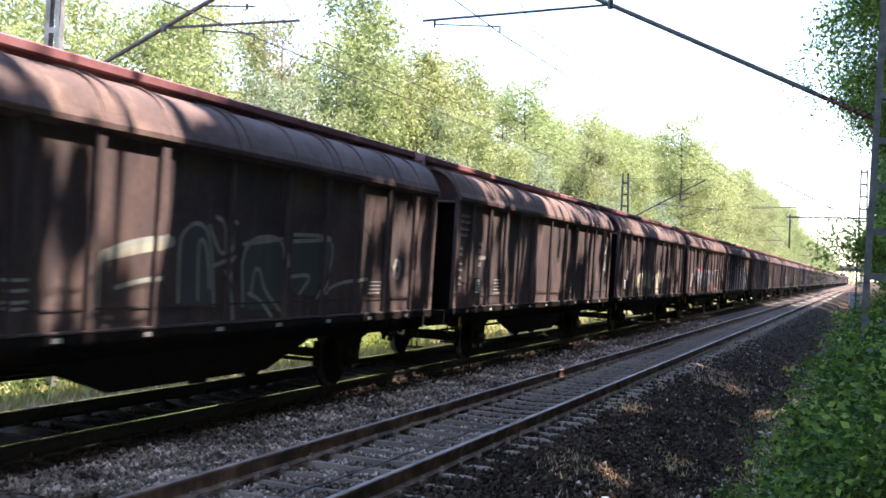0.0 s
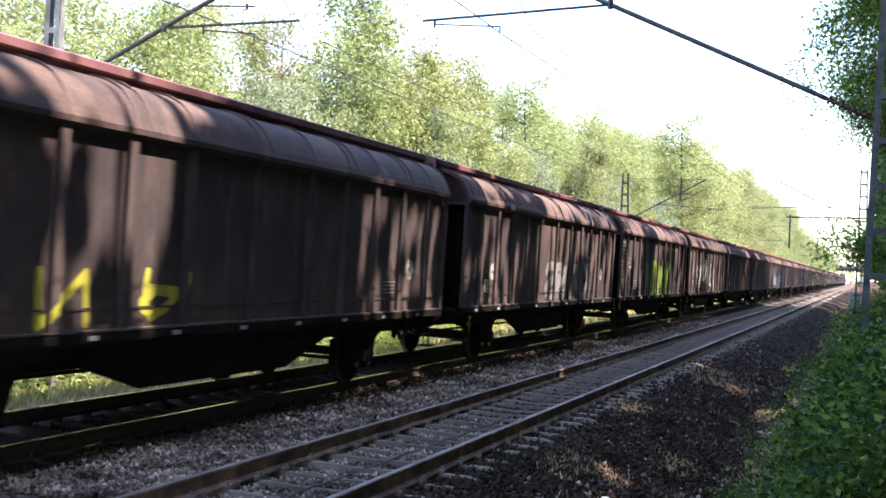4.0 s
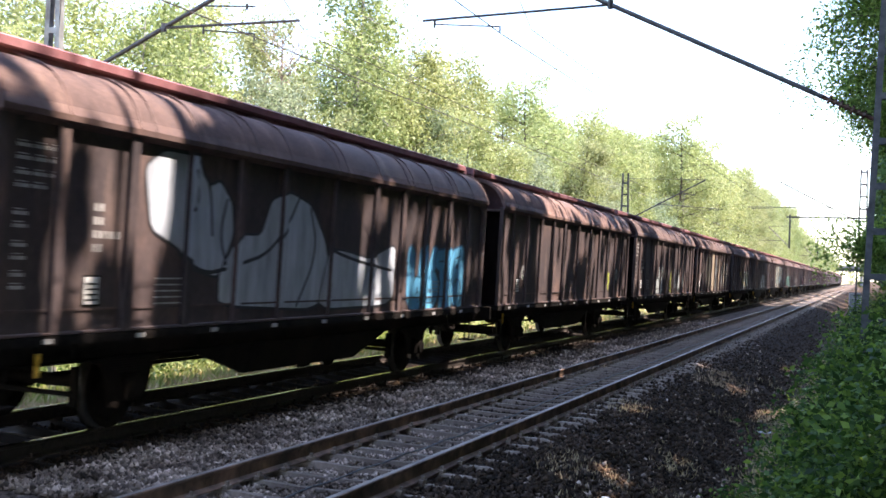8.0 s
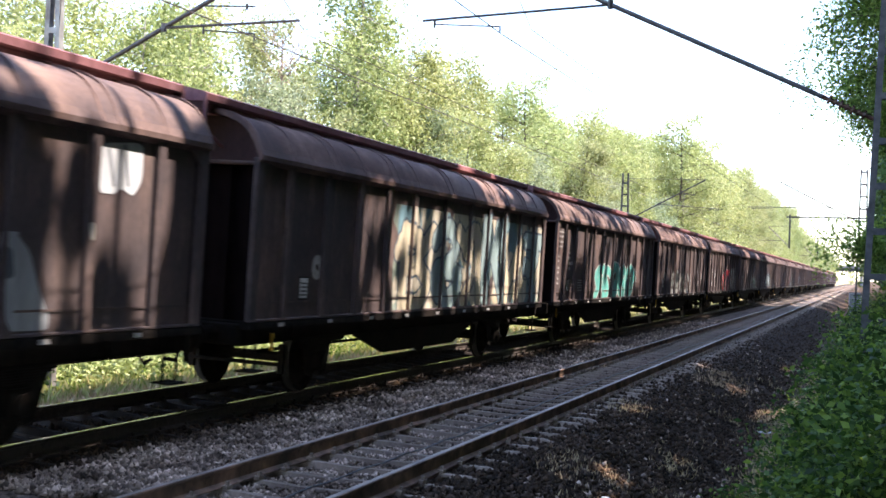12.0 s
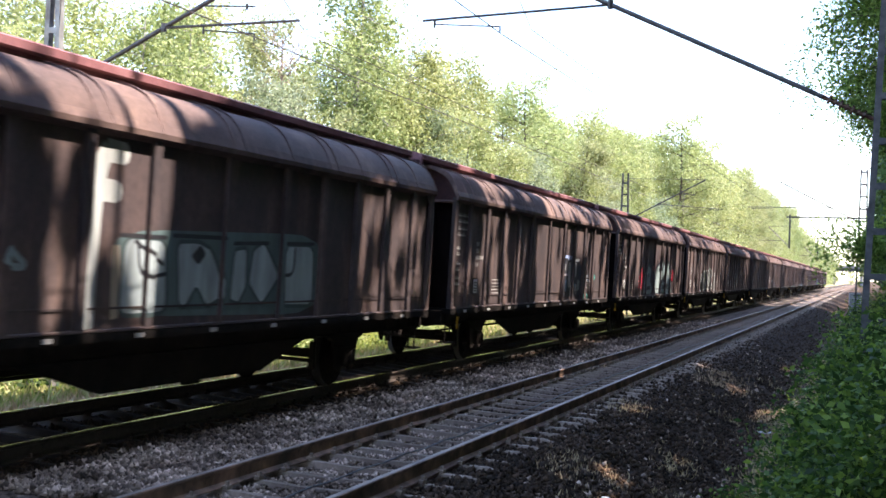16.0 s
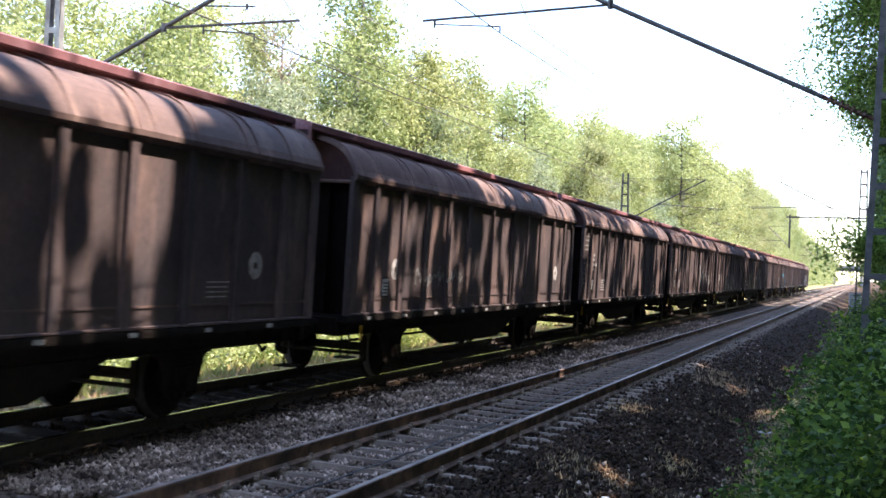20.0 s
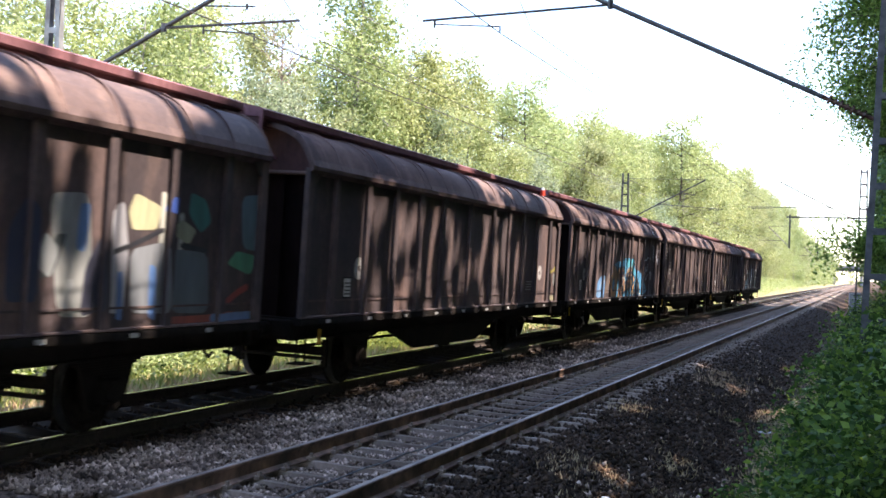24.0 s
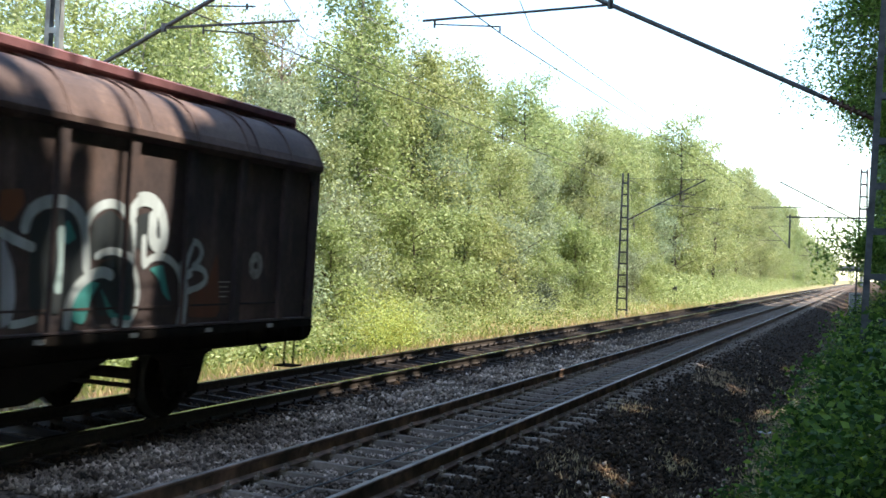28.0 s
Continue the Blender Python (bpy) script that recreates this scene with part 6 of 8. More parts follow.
stroke(8, (0.45, 0.46, 0.42), 0.17, [(3.73, 1.47), (3.79, 2.69), (4.18, 1.46), (4.27, 2.73)], "chalk-white brush strokes in tall letter forms")
stroke(8, (0.45, 0.46, 0.42), 0.17, [(4.86, 1.81), (4.89, 2.77), (5.39, 2.72), (5.27, 1.75), (4.86, 1.81)], "chalk-white brush strokes in tall letter forms")
stroke(8, (0.45, 0.46, 0.42), 0.17, [(5.99, 1.4), (6.1, 2.6), (6.34, 2.02), (6.44, 2.62), (6.63, 1.36)], "chalk-white brush strokes in tall letter forms")
stroke(8, (0.45, 0.46, 0.42), 0.17, [(7.4, 1.56), (7.51, 2.56), (7.94, 2.49)], "chalk-white brush strokes in tall letter forms")
stroke(8, (0.45, 0.46, 0.42), 0.17, [(7.46, 1.59), (8.05, 1.48)], "chalk-white brush strokes in tall letter forms")
stroke(8, (0.45, 0.46, 0.42), 0.17, [(7.91, 2.49), (7.72, 1.98)], "chalk-white brush strokes in tall letter forms")
stroke(8, (0.45, 0.46, 0.42), 0.17, [(8.66, 1.36), (8.79, 2.53)], "chalk-white brush strokes in tall letter forms")
stroke(8, (0.45, 0.46, 0.42), 0.17, [(8.92, 2.01), (9.35, 1.31)], "chalk-white brush strokes in tall letter forms")
stroke(8, (0.45, 0.46, 0.42), 0.17, [(8.85, 2.38), (9.06, 2.16)], "chalk-white brush strokes in tall letter forms")
blob(11, (0.47, 0.50, 0.55), BLACK, [(2.0, 2.96), (2.36, 3.18), (3.09, 3.18), (3.21, 2.98), (3.39, 2.85), (3.61, 2.93), (3.93, 2.68), (4.01, 2.28), (3.69, 1.73), (3.07, 1.84), (2.79, 2.06), (2.18, 2.26)], "large white rounded figure", 0.035)
blob(11, (0.47, 0.50, 0.55), BLACK, [(3.72, 1.39), (3.69, 1.79), (4.14, 2.29), (4.72, 2.31), (4.95, 2.78), (5.44, 2.93), (6.13, 2.79), (6.65, 2.32), (6.86, 1.89), (6.49, 1.28)], "large white rounded figure", 0.035)
blob(11, (0.47, 0.50, 0.55), BLACK, [(6.49, 1.28), (6.83, 2.18), (7.45, 2.16), (8.31, 2.06), (9.44, 2.34), (9.42, 1.3)], "large white rounded figure", 0.035)
stroke(11, BLACK, 0.05, [(2.8, 2.01), (3.35, 1.78), (3.86, 1.85)], "black drawn line")
stroke(11, BLACK, 0.05, [(4.23, 1.92), (4.94, 2.06), (5.47, 2.48), (5.74, 2.83)], "black drawn line")
stroke(11, BLACK, 0.05, [(5.85, 1.36), (6.42, 2.1), (6.14, 2.72)], "black drawn line")
stroke(11, BLACK, 0.05, [(6.75, 2.18), (7.83, 2.01), (9.26, 1.88)], "black drawn line")
stroke(11, BLACK, 0.05, [(2.99, 2.99), (3.18, 2.66), (2.97, 2.53)], "black drawn line")
stroke(11, BLACK, 0.05, [(3.8, 2.7), (3.66, 2.27), (3.86, 1.91)], "black drawn line")
stroke(11, BLACK, 0.05, [(3.21, 2.98), (3.39, 2.85), (3.49, 2.26)], "black drawn line")
blob(15, (0.36, 0.44, 0.40), (0.10, 0.17, 0.20), [(7.34, 2.3), (7.69, 2.35), (7.73, 1.75), (8.02, 1.69), (8.04, 2.27), (8.55, 2.35), (8.59, 1.32), (7.38, 1.33)], "sage block letters with ochre fields", 0.05)
blob(15, (0.36, 0.44, 0.40), (0.10, 0.17, 0.20), [(8.68, 2.29), (9.36, 2.37), (9.78, 2.34), (10.03, 1.97), (10.0, 1.36), (9.23, 1.34), (9.14, 1.63), (9.03, 1.34), (8.67, 1.35)], "sage block letters with ochre fields", 0.05)
blob(15, (0.52, 0.33, 0.10), None, [(7.41, 2.21), (7.65, 2.25), (7.64, 2.04), (7.44, 2.04)], "ochre field in the letters", 0.05)
blob(15, (0.52, 0.33, 0.10), None, [(7.42, 1.57), (7.49, 1.57), (7.5, 1.43), (7.41, 1.43)], "ochre field in the letters", 0.05)
blob(15, (0.52, 0.33, 0.10), None, [(7.79, 1.69), (8.08, 1.69), (8.1, 1.45), (7.83, 1.42)], "ochre field in the letters", 0.05)
blob(15, (0.52, 0.33, 0.10), None, [(8.84, 2.27), (9.23, 2.31), (9.35, 2.12), (8.87, 2.11)], "ochre field in the letters", 0.05)
blob(15, (0.52, 0.33, 0.10), None, [(8.79, 2.01), (9.38, 2.06), (9.26, 1.92), (8.8, 1.88)], "ochre field in the letters", 0.05)
blob(15, (0.52, 0.33, 0.10), None, [(8.71, 1.82), (8.87, 1.82), (8.89, 1.44), (8.72, 1.44)], "ochre field in the letters", 0.05)
stroke(15, YELLOW, 0.1, [(4.96, 2.19), (5.16, 2.3), (5.25, 2.08), (5.4, 2.21), (5.53, 2.04), (5.65, 2.17)], "yellow scrawl")
stroke(15, YELLOW, 0.1, [(5.26, 1.96), (5.42, 1.93), (5.55, 1.74), (5.6, 1.94)], "yellow scrawl")
stroke(15, YELLOW, 0.1, [(5.17, 2.13), (5.1, 2.03)], "yellow scrawl")
stroke(15, YELLOW, 0.14, [(6.58, 1.61), (6.76, 1.8)], "yellow scrawl")
stroke(15, (0.42, 0.50, 0.62), 0.11, [(11.0, 2.6), (10.97, 3.07), (11.22, 3.09), (11.24, 2.84)], "small pale blue tag")
stroke(15, (0.42, 0.50, 0.62), 0.11, [(11.38, 2.59), (11.38, 3.03), (11.55, 3.03), (11.54, 2.74)], "small pale blue tag")
stroke(15, (0.42, 0.50, 0.62), 0.11, [(11.66, 3.05), (11.66, 2.64), (11.87, 2.69)], "small pale blue tag")
stroke(15, (0.36, 0.37, 0.36), 0.05, [(13.35, 1.87), (13.39, 2.2), (13.68, 2.04), (13.52, 1.87)], "thin white tag")
# white and teal letters with black lines, thin arcs above them
blob(21, (0.46, 0.49, 0.47), BLACK, [(8.02, 2.0), (8.29, 2.08), (8.62, 1.97), (8.6, 1.73), (8.39, 1.64), (8.38, 1.21), (8.07, 1.22)], "white and teal letters with black edges", 0.07)
blob(21, (0.16, 0.36, 0.32), BLACK, [(8.71, 1.68), (8.89, 1.86), (9.21, 1.79), (9.16, 1.18), (8.74, 1.22)], "white and teal letters with black edges", 0.07)
blob(21, (0.46, 0.49, 0.47), BLACK, [(9.11, 1.98), (9.52, 2.1), (9.83, 1.95), (9.76, 1.63), (9.92, 1.21), (9.32, 1.2)], "white and teal letters with black edges", 0.07)
blob(21, (0.16, 0.36, 0.32), BLACK, [(9.93, 1.79), (10.29, 1.96), (10.63, 1.97), (10.76, 1.52), (10.48, 1.16), (10.01, 1.2)], "white and teal letters with black edges", 0.07)
blob(21, (0.46, 0.49, 0.47), BLACK, [(10.78, 1.92), (11.36, 1.93), (11.43, 1.75), (11.06, 1.63), (11.52, 1.27), (11.31, 1.13), (10.58, 1.21)], "white and teal letters with black edges", 0.07)
stroke(21, BLACK, 0.08, [(8.16, 1.91), (8.45, 1.78), (8.25, 1.54)], "black line in the letters")
stroke(21, BLACK, 0.08, [(9.32, 1.89), (9.58, 1.74), (9.39, 1.48)], "black line in the letters")
stroke(21, BLACK, 0.08, [(10.09, 1.63), (10.3, 1.69), (10.38, 1.3)], "black line in the letters")
stroke(21, BLACK, 0.08, [(10.89, 1.8), (11.23, 1.51), (10.87, 1.35)], "black line in the letters")
stroke(21, BLACK, 0.08, [(8.44, 1.97), (8.82, 1.78)], "black line in the letters")
blob(21, (0.46, 0.49, 0.47), None, [(11.49, 1.78), (11.65, 1.81), (11.68, 1.39), (12.35, 1.19), (12.36, 1.1), (11.53, 1.15)], "pale teal paint", 0.05)
blob(21, (0.46, 0.49, 0.47), None, [(11.69, 1.75), (11.85, 1.81), (12.0, 1.75), (11.86, 1.67)], "pale dot", 0.05)
blob(21, (0.46, 0.49, 0.47), None, [(12.03, 1.62), (12.16, 1.67), (12.28, 1.62), (12.16, 1.56)], "pale dot", 0.05)
stroke(22, (0.46, 0.48, 0.46), 0.24, [(4.25, 1.25), (4.29, 3.07), (4.72, 3.05)], "tall white letter form")
stroke(22, (0.46, 0.48, 0.46), 0.24, [(4.28, 2.65), (4.62, 2.64)], "tall white letter form")
stroke(22, BLUE, 0.2, [(0.88, 1.46), (1.12, 1.48)], "small blue paint mark")
blob(24, (0.42, 0.02, 0.04), None, [(3.9, 1.45), (4.1, 2.26), (4.86, 1.82), (4.53, 1.37)], "red paint behind the letters", 0.05)
blob(24, (0.42, 0.02, 0.04), None, [(11.21, 2.18), (11.72, 2.19), (11.6, 1.68), (10.77, 1.77)], "red paint behind the letters", 0.05)
blob(24, (0.42, 0.02, 0.04), None, [(6.58, 2.17), (7.13, 2.44), (7.31, 1.76)], "red paint behind the letters", 0.05)
blob(24, (0.42, 0.02, 0.04), None, [(9.75, 1.15), (10.33, 1.38), (10.83, 1.12)], "red paint behind the letters", 0.05)
blob(24, (0.28, 0.35, 0.34), BLACK, [(5.13, 2.06), (5.6, 2.35), (6.47, 2.17), (6.28, 1.75), (6.87, 1.42), (6.55, 1.17), (4.82, 1.21), (4.97, 1.67)], "grey-green letter with a black edge", 0.12)
blob(24, (0.28, 0.35, 0.34), BLACK, [(7.39, 2.19), (8.12, 2.39), (8.9, 2.55), (9.64, 2.25), (9.39, 1.86), (8.44, 1.76), (8.23, 1.18), (7.36, 1.2)], "grey-green letter with a black edge", 0.12)
blob(24, (0.28, 0.35, 0.34), BLACK, [(8.58, 1.67), (9.84, 1.77), (9.92, 2.45), (10.54, 2.47), (10.94, 1.67), (11.65, 1.26), (10.83, 1.12), (8.76, 1.21)], "grey-green letter with a black edge", 0.12)
stroke(24, BLACK, 0.13, [(5.34, 1.84), (5.95, 1.93)], "black line in the letters")
stroke(24, BLACK, 0.13, [(5.28, 1.43), (6.31, 1.47)], "black line in the letters")
stroke(24, BLACK, 0.13, [(8.09, 2.12), (8.8, 2.23)], "black line in the letters")
stroke(24, BLACK, 0.13, [(9.15, 1.49), (10.32, 1.53)], "black line in the letters")
stroke(32, (0.36, 0.40, 0.04), 0.18, [(3.32, 2.16), (3.7, 2.18), (3.95, 2.14)], "lime painted bars")
stroke(32, (0.36, 0.40, 0.04), 0.18, [(3.86, 1.23), (3.88, 2.11)], "lime painted bars")
stroke(32, (0.36, 0.40, 0.04), 0.18, [(4.11, 1.93), (4.24, 2.45)], "lime painted bars")
stroke(32, (0.36, 0.40, 0.04), 0.18, [(4.55, 1.79), (4.6, 2.35)], "lime painted bars")
stroke(32, (0.36, 0.40, 0.04), 0.18, [(4.05, 1.68), (4.85, 1.71), (4.82, 1.48)], "lime painted bars")
stroke(32, (0.36, 0.40, 0.04), 0.18, [(4.12, 1.24), (4.79, 1.25)], "lime painted bars")
stroke(32, (0.36, 0.40, 0.04), 0.18, [(5.93, 1.21), (5.96, 2.34)], "lime painted bars")
stroke(32, (0.36, 0.40, 0.04), 0.18, [(5.64, 1.25), (5.98, 1.25)], "lime painted bars")
stroke(32, (0.36, 0.40, 0.04), 0.18, [(6.28, 1.34), (6.76, 1.36), (6.84, 1.87)], "lime painted bars")
stroke(32, (0.36, 0.40, 0.04), 0.18, [(3.34, 1.91), (3.75, 1.94)], "lime painted bars")
blob(32, (0.42, 0.05, 0.07), None, [(5.14, 1.85), (5.42, 2.25), (5.6, 1.85)], "red diamond", 0.05)
blob(32, (0.30, 0.12, 0.13), None, [(5.14, 1.83), (5.6, 1.84), (5.41, 1.39)], "faded red diamond", 0.05)
stroke(32, (0.46, 0.45, 0.38), 0.1, [(11.83, 1.47), (11.83, 2.66)], "pale tan streak")
stroke(32, (0.46, 0.45, 0.38), 0.1, [(12.23, 1.54), (12.22, 2.44)], "pale tan streak")
stroke(32, (0.46, 0.45, 0.38), 0.1, [(7.87, 1.76), (8.6, 2.03)], "pale tan streak")
stroke(32, (0.42, 0.46, 0.50), 0.09, [(6.5, 2.89), (6.54, 3.1), (6.69, 2.99), (6.82, 3.09), (6.89, 2.89)], "small white tag")
stroke(32, (0.42, 0.46, 0.50), 0.09, [(6.99, 3.08), (7.08, 2.91), (7.16, 3.13)], "small white tag")
blob(34, (0.07, 0.26, 0.42), None, [(6.06, 2.32), (7.02, 2.36), (7.63, 2.47), (8.41, 2.47), (9.1, 2.46), (9.4, 2.1), (10.43, 2.02), (11.27, 1.67), (11.93, 1.34), (10.49, 1.14), (7.08, 1.21), (6.12, 1.25)], "blue sprayed cloud", 0.05)
blob(34, (0.08, 0.38, 0.46), None, [(7.73, 2.14), (7.86, 2.39), (8.41, 2.45), (9.06, 2.41), (9.31, 2.04), (9.71, 1.83), (8.95, 2.03), (8.18, 2.19)], "turquoise rim of the cloud", 0.05)
blob(34, (0.42, 0.24, 0.12), (0.02, 0.04, 0.07), [(6.65, 2.14), (7.44, 2.13), (7.56, 1.95), (7.32, 1.8), (6.61, 1.81)], "orange-brown letter with a dark edge", 0.08)
blob(34, (0.42, 0.24, 0.12), (0.02, 0.04, 0.07), [(6.55, 1.77), (7.53, 1.8), (8.0, 1.37), (7.49, 1.31), (6.57, 1.4)], "orange-brown letter with a dark edge", 0.08)
blob(34, (0.42, 0.24, 0.12), (0.02, 0.04, 0.07), [(7.74, 1.9), (8.11, 2.11), (8.85, 2.19), (8.74, 1.87), (7.82, 1.81)], "orange-brown letter with a dark edge", 0.08)
blob(34, (0.42, 0.24, 0.12), (0.02, 0.04, 0.07), [(7.9, 1.76), (8.7, 1.82), (8.47, 1.46), (8.07, 1.42)], "orange-brown letter with a dark edge", 0.08)
blob(34, (0.42, 0.24, 0.12), (0.02, 0.04, 0.07), [(8.91, 1.98), (9.42, 1.83), (9.36, 1.34), (8.82, 1.19), (8.61, 1.25), (9.15, 1.66)], "orange-brown letter with a dark edge", 0.08)
blob(34, (0.42, 0.24, 0.12), (0.02, 0.04, 0.07), [(9.52, 1.8), (10.19, 1.64), (10.48, 1.31), (9.89, 1.38)], "orange-brown letter with a dark edge", 0.08)
blob(34, (0.11, 0.25, 0.44), None, [(3.35, 1.21), (3.4, 1.68), (3.92, 1.85), (4.39, 1.93), (4.56, 1.68), (4.39, 1.22)], "blue sprayed paint", 0.05)
stroke(34, (0.26, 0.34, 0.44), 0.12, [(3.73, 1.24), (3.81, 1.6), (4.22, 1.76)], "pale blue stroke")
blob(34, (0.16, 0.12, 0.10), None, [(4.47, 1.34), (4.72, 1.68), (4.99, 1.94), (5.42, 1.95), (5.52, 1.33)], "brown sprayed paint", 0.05)
lettering(34, 5.3, 7.3, 1.20, 2.05, 2, ((0.42, 0.24, 0.12), (0.30, 0.16, 0.09)), (0.02, 0.04, 0.07), 52, 0.42, 0.06, halo=(0.07, 0.26, 0.42), label="orange-brown letters on a blue cloud")
stroke(34, (0.02, 0.04, 0.07), 0.09, [(7.17, 1.98), (7.45, 1.92), (7.26, 1.66)], "dark line in the letters")
stroke(34, (0.02, 0.04, 0.07), 0.09, [(7.97, 1.88), (8.35, 2.02), (8.65, 1.95)], "dark line in the letters")
stroke(34, (0.02, 0.04, 0.07), 0.09, [(8.13, 1.66), (8.42, 1.56)], "dark line in the letters")
stroke(34, (0.02, 0.04, 0.07), 0.09, [(8.98, 1.56), (9.29, 1.66)], "dark line in the letters")
stroke(34, (0.02, 0.04, 0.07), 0.09, [(7.48, 1.47), (7.13, 1.62)], "dark line in the letters")
stroke(34, (0.46, 0.44, 0.38), 0.05, [(7.81, 1.95), (8.19, 2.14), (8.8, 2.21)], "pale line in the letters")
stroke(34, (0.46, 0.44, 0.38), 0.05, [(7.08, 1.8), (7.53, 1.84), (7.83, 1.57)], "pale line in the letters")
stroke(34, (0.46, 0.44, 0.38), 0.05, [(8.61, 1.2), (8.92, 1.77), (8.93, 2.35)], "pale line in the letters")
stroke(34, (0.46, 0.44, 0.38), 0.05, [(9.0, 1.21), (9.45, 1.34), (10.6, 1.25)], "pale line in the letters")
stroke(34, (0.42, 0.46, 0.50), 0.05, [(11.58, 1.73), (11.0, 2.15), (11.09, 2.46), (11.59, 2.46), (11.84, 2.6), (12.26, 2.39), (12.14, 2.12), (11.58, 1.73)], "pale sprayed heart")
stroke(34, (0.42, 0.46, 0.50), 0.07, [(11.38, 1.85), (11.33, 2.29), (11.56, 1.98), (11.86, 2.34)], "white tag in the heart")
blob(-1, (0.07, 0.078, 0.08), None, [(7.23, 2.26), (8.28, 2.3), (8.41, 1.33), (7.35, 1.32)], "dark field of a letter", 0.05)
blob(-1, (0.07, 0.078, 0.08), None, [(8.53, 2.3), (9.86, 2.33), (9.44, 1.48), (8.63, 1.53)], "dark field of a letter", 0.05)
blob(-1, (0.07, 0.078, 0.08), None, [(5.83, 1.42), (5.77, 2.14), (6.11, 2.39), (6.46, 2.23), (6.57, 1.37)], "dark field of a letter", 0.05)
stroke(-1, (0.42, 0.40, 0.32), 0.13, [(4.25, 1.42), (4.22, 1.95), (4.53, 2.0), (5.59, 2.15)], "pale painted band")
stroke(-1, (0.34, 0.36, 0.32), 0.07, [(4.48, 2.04), (4.88, 2.13), (5.53, 2.2)], "pale painted band")
stroke(-1, (0.34, 0.36, 0.32), 0.055, [(4.57, 1.63), (4.92, 1.69), (5.41, 1.74)], "faint pale outlined letters")
stroke(-1, (0.34, 0.36, 0.32), 0.055, [(5.79, 1.46), (5.75, 2.14), (5.82, 2.27), (6.11, 2.42), (6.44, 2.27), (6.59, 1.41)], "faint pale outlined letters")
stroke(-1, (0.34, 0.36, 0.32), 0.055, [(6.22, 1.48), (6.15, 2.22), (6.33, 2.16), (6.42, 1.89), (6.46, 1.62)], "faint pale outlined letters")
stroke(-1, (0.34, 0.36, 0.32), 0.055, [(6.39, 2.37), (6.6, 2.1), (6.74, 2.02), (6.91, 2.11), (6.92, 2.46), (7.04, 2.43)], "faint pale outlined letters")
stroke(-1, (0.34, 0.36, 0.32), 0.055, [(6.56, 1.89), (7.02, 2.0)], "faint pale outlined letters")
stroke(-1, (0.34, 0.36, 0.32), 0.055, [(6.83, 1.82), (7.01, 1.54), (7.08, 1.22)], "faint pale outlined letters")
stroke(-1, (0.34, 0.36, 0.32), 0.055, [(6.55, 2.48), (6.76, 2.42), (6.8, 2.1)], "faint pale outlined letters")
stroke(-1, (0.34, 0.36, 0.32), 0.055, [(7.31, 1.39), (7.18, 2.22), (8.27, 2.33), (8.41, 1.91)], "faint pale outlined letters")
stroke(-1, (0.34, 0.36, 0.32), 0.055, [(7.24, 2.17), (8.28, 2.27)], "faint pale outlined letters")
stroke(-1, (0.34, 0.36, 0.32), 0.055, [(7.51, 1.54), (7.55, 1.87), (7.73, 1.85), (7.81, 1.61), (8.33, 1.3)], "faint pale outlined letters")
stroke(-1, (0.34, 0.36, 0.32), 0.055, [(7.44, 1.54), (7.75, 1.46), (8.1, 1.23)], "faint pale outlined letters")
stroke(-1, (0.34, 0.36, 0.32), 0.055, [(8.52, 2.34), (9.89, 2.37), (9.92, 1.93), (9.45, 1.44)], "faint pale outlined letters")
stroke(-1, (0.34, 0.36, 0.32), 0.055, [(8.62, 2.25), (9.8, 2.31)], "faint pale outlined letters")
stroke(-1, (0.34, 0.36, 0.32), 0.055, [(8.6, 1.76), (9.3, 1.8), (8.89, 1.52)], "faint pale outlined letters")
stroke(-1, (0.34, 0.36, 0.32), 0.055, [(8.54, 2.23), (8.59, 1.84)], "faint pale outlined letters")
stroke(-1, (0.34, 0.36, 0.32), 0.055, [(9.63, 1.52), (10.19, 1.68), (11.26, 1.73)], "faint pale outlined letters")
stroke(-1, (0.34, 0.36, 0.32), 0.035, [(2.8, 1.71), (3.16, 1.71)], "small pale bars")
stroke(-1, (0.34, 0.36, 0.32), 0.035, [(2.87, 1.61), (3.17, 1.61)], "small pale bars")
stroke(-1, (0.34, 0.36, 0.32), 0.035, [(2.82, 1.5), (3.18, 1.5)], "small pale bars")
stroke(-1, (0.34, 0.36, 0.32), 0.035, [(2.83, 1.44), (3.16, 1.43)], "small pale bars")
stroke(0, WHITE, 0.11, [(13.42, 2.65), (13.52, 2.85), (13.69, 2.64), (13.48, 2.53)], "small white tag")
stroke(0, (0.32, 0.38, 0.42), 0.08, [(13.32, 2.2), (13.51, 2.07), (13.8, 2.15)], "small grey-blue tag")
stroke(0, (0.32, 0.38, 0.42), 0.08, [(13.35, 1.97), (13.63, 2.08), (13.89, 1.95)], "small grey-blue tag")
stroke(0, (0.32, 0.38, 0.42), 0.08, [(13.61, 2.24), (13.7, 2.01)], "small grey-blue tag")
blob(0, (0.10, 0.10, 0.095), None, [(13.36, 1.88), (13.96, 1.9), (13.97, 1.75), (13.38, 1.74)], "dull grey panel of paint", 0.05)
blob(0, (0.10, 0.10, 0.095), None, [(13.45, 1.59), (13.99, 1.58), (14.01, 1.42), (13.47, 1.39)], "dull grey panel of paint", 0.05)
blob(1, (0.05, 0.09, 0.16), None, [(2.27, 2.09), (2.86, 2.12), (2.87, 2.0), (2.31, 1.97)], "dark blue tag", 0.05)
blob(1, CREAM, (0.10, 0.08, 0.05), [(3.43, 1.27), (3.45, 1.91), (3.78, 2.0), (4.51, 2.06), (4.55, 1.82), (3.86, 1.77), (3.95, 1.26)], "cream sprayed letter", 0.07)
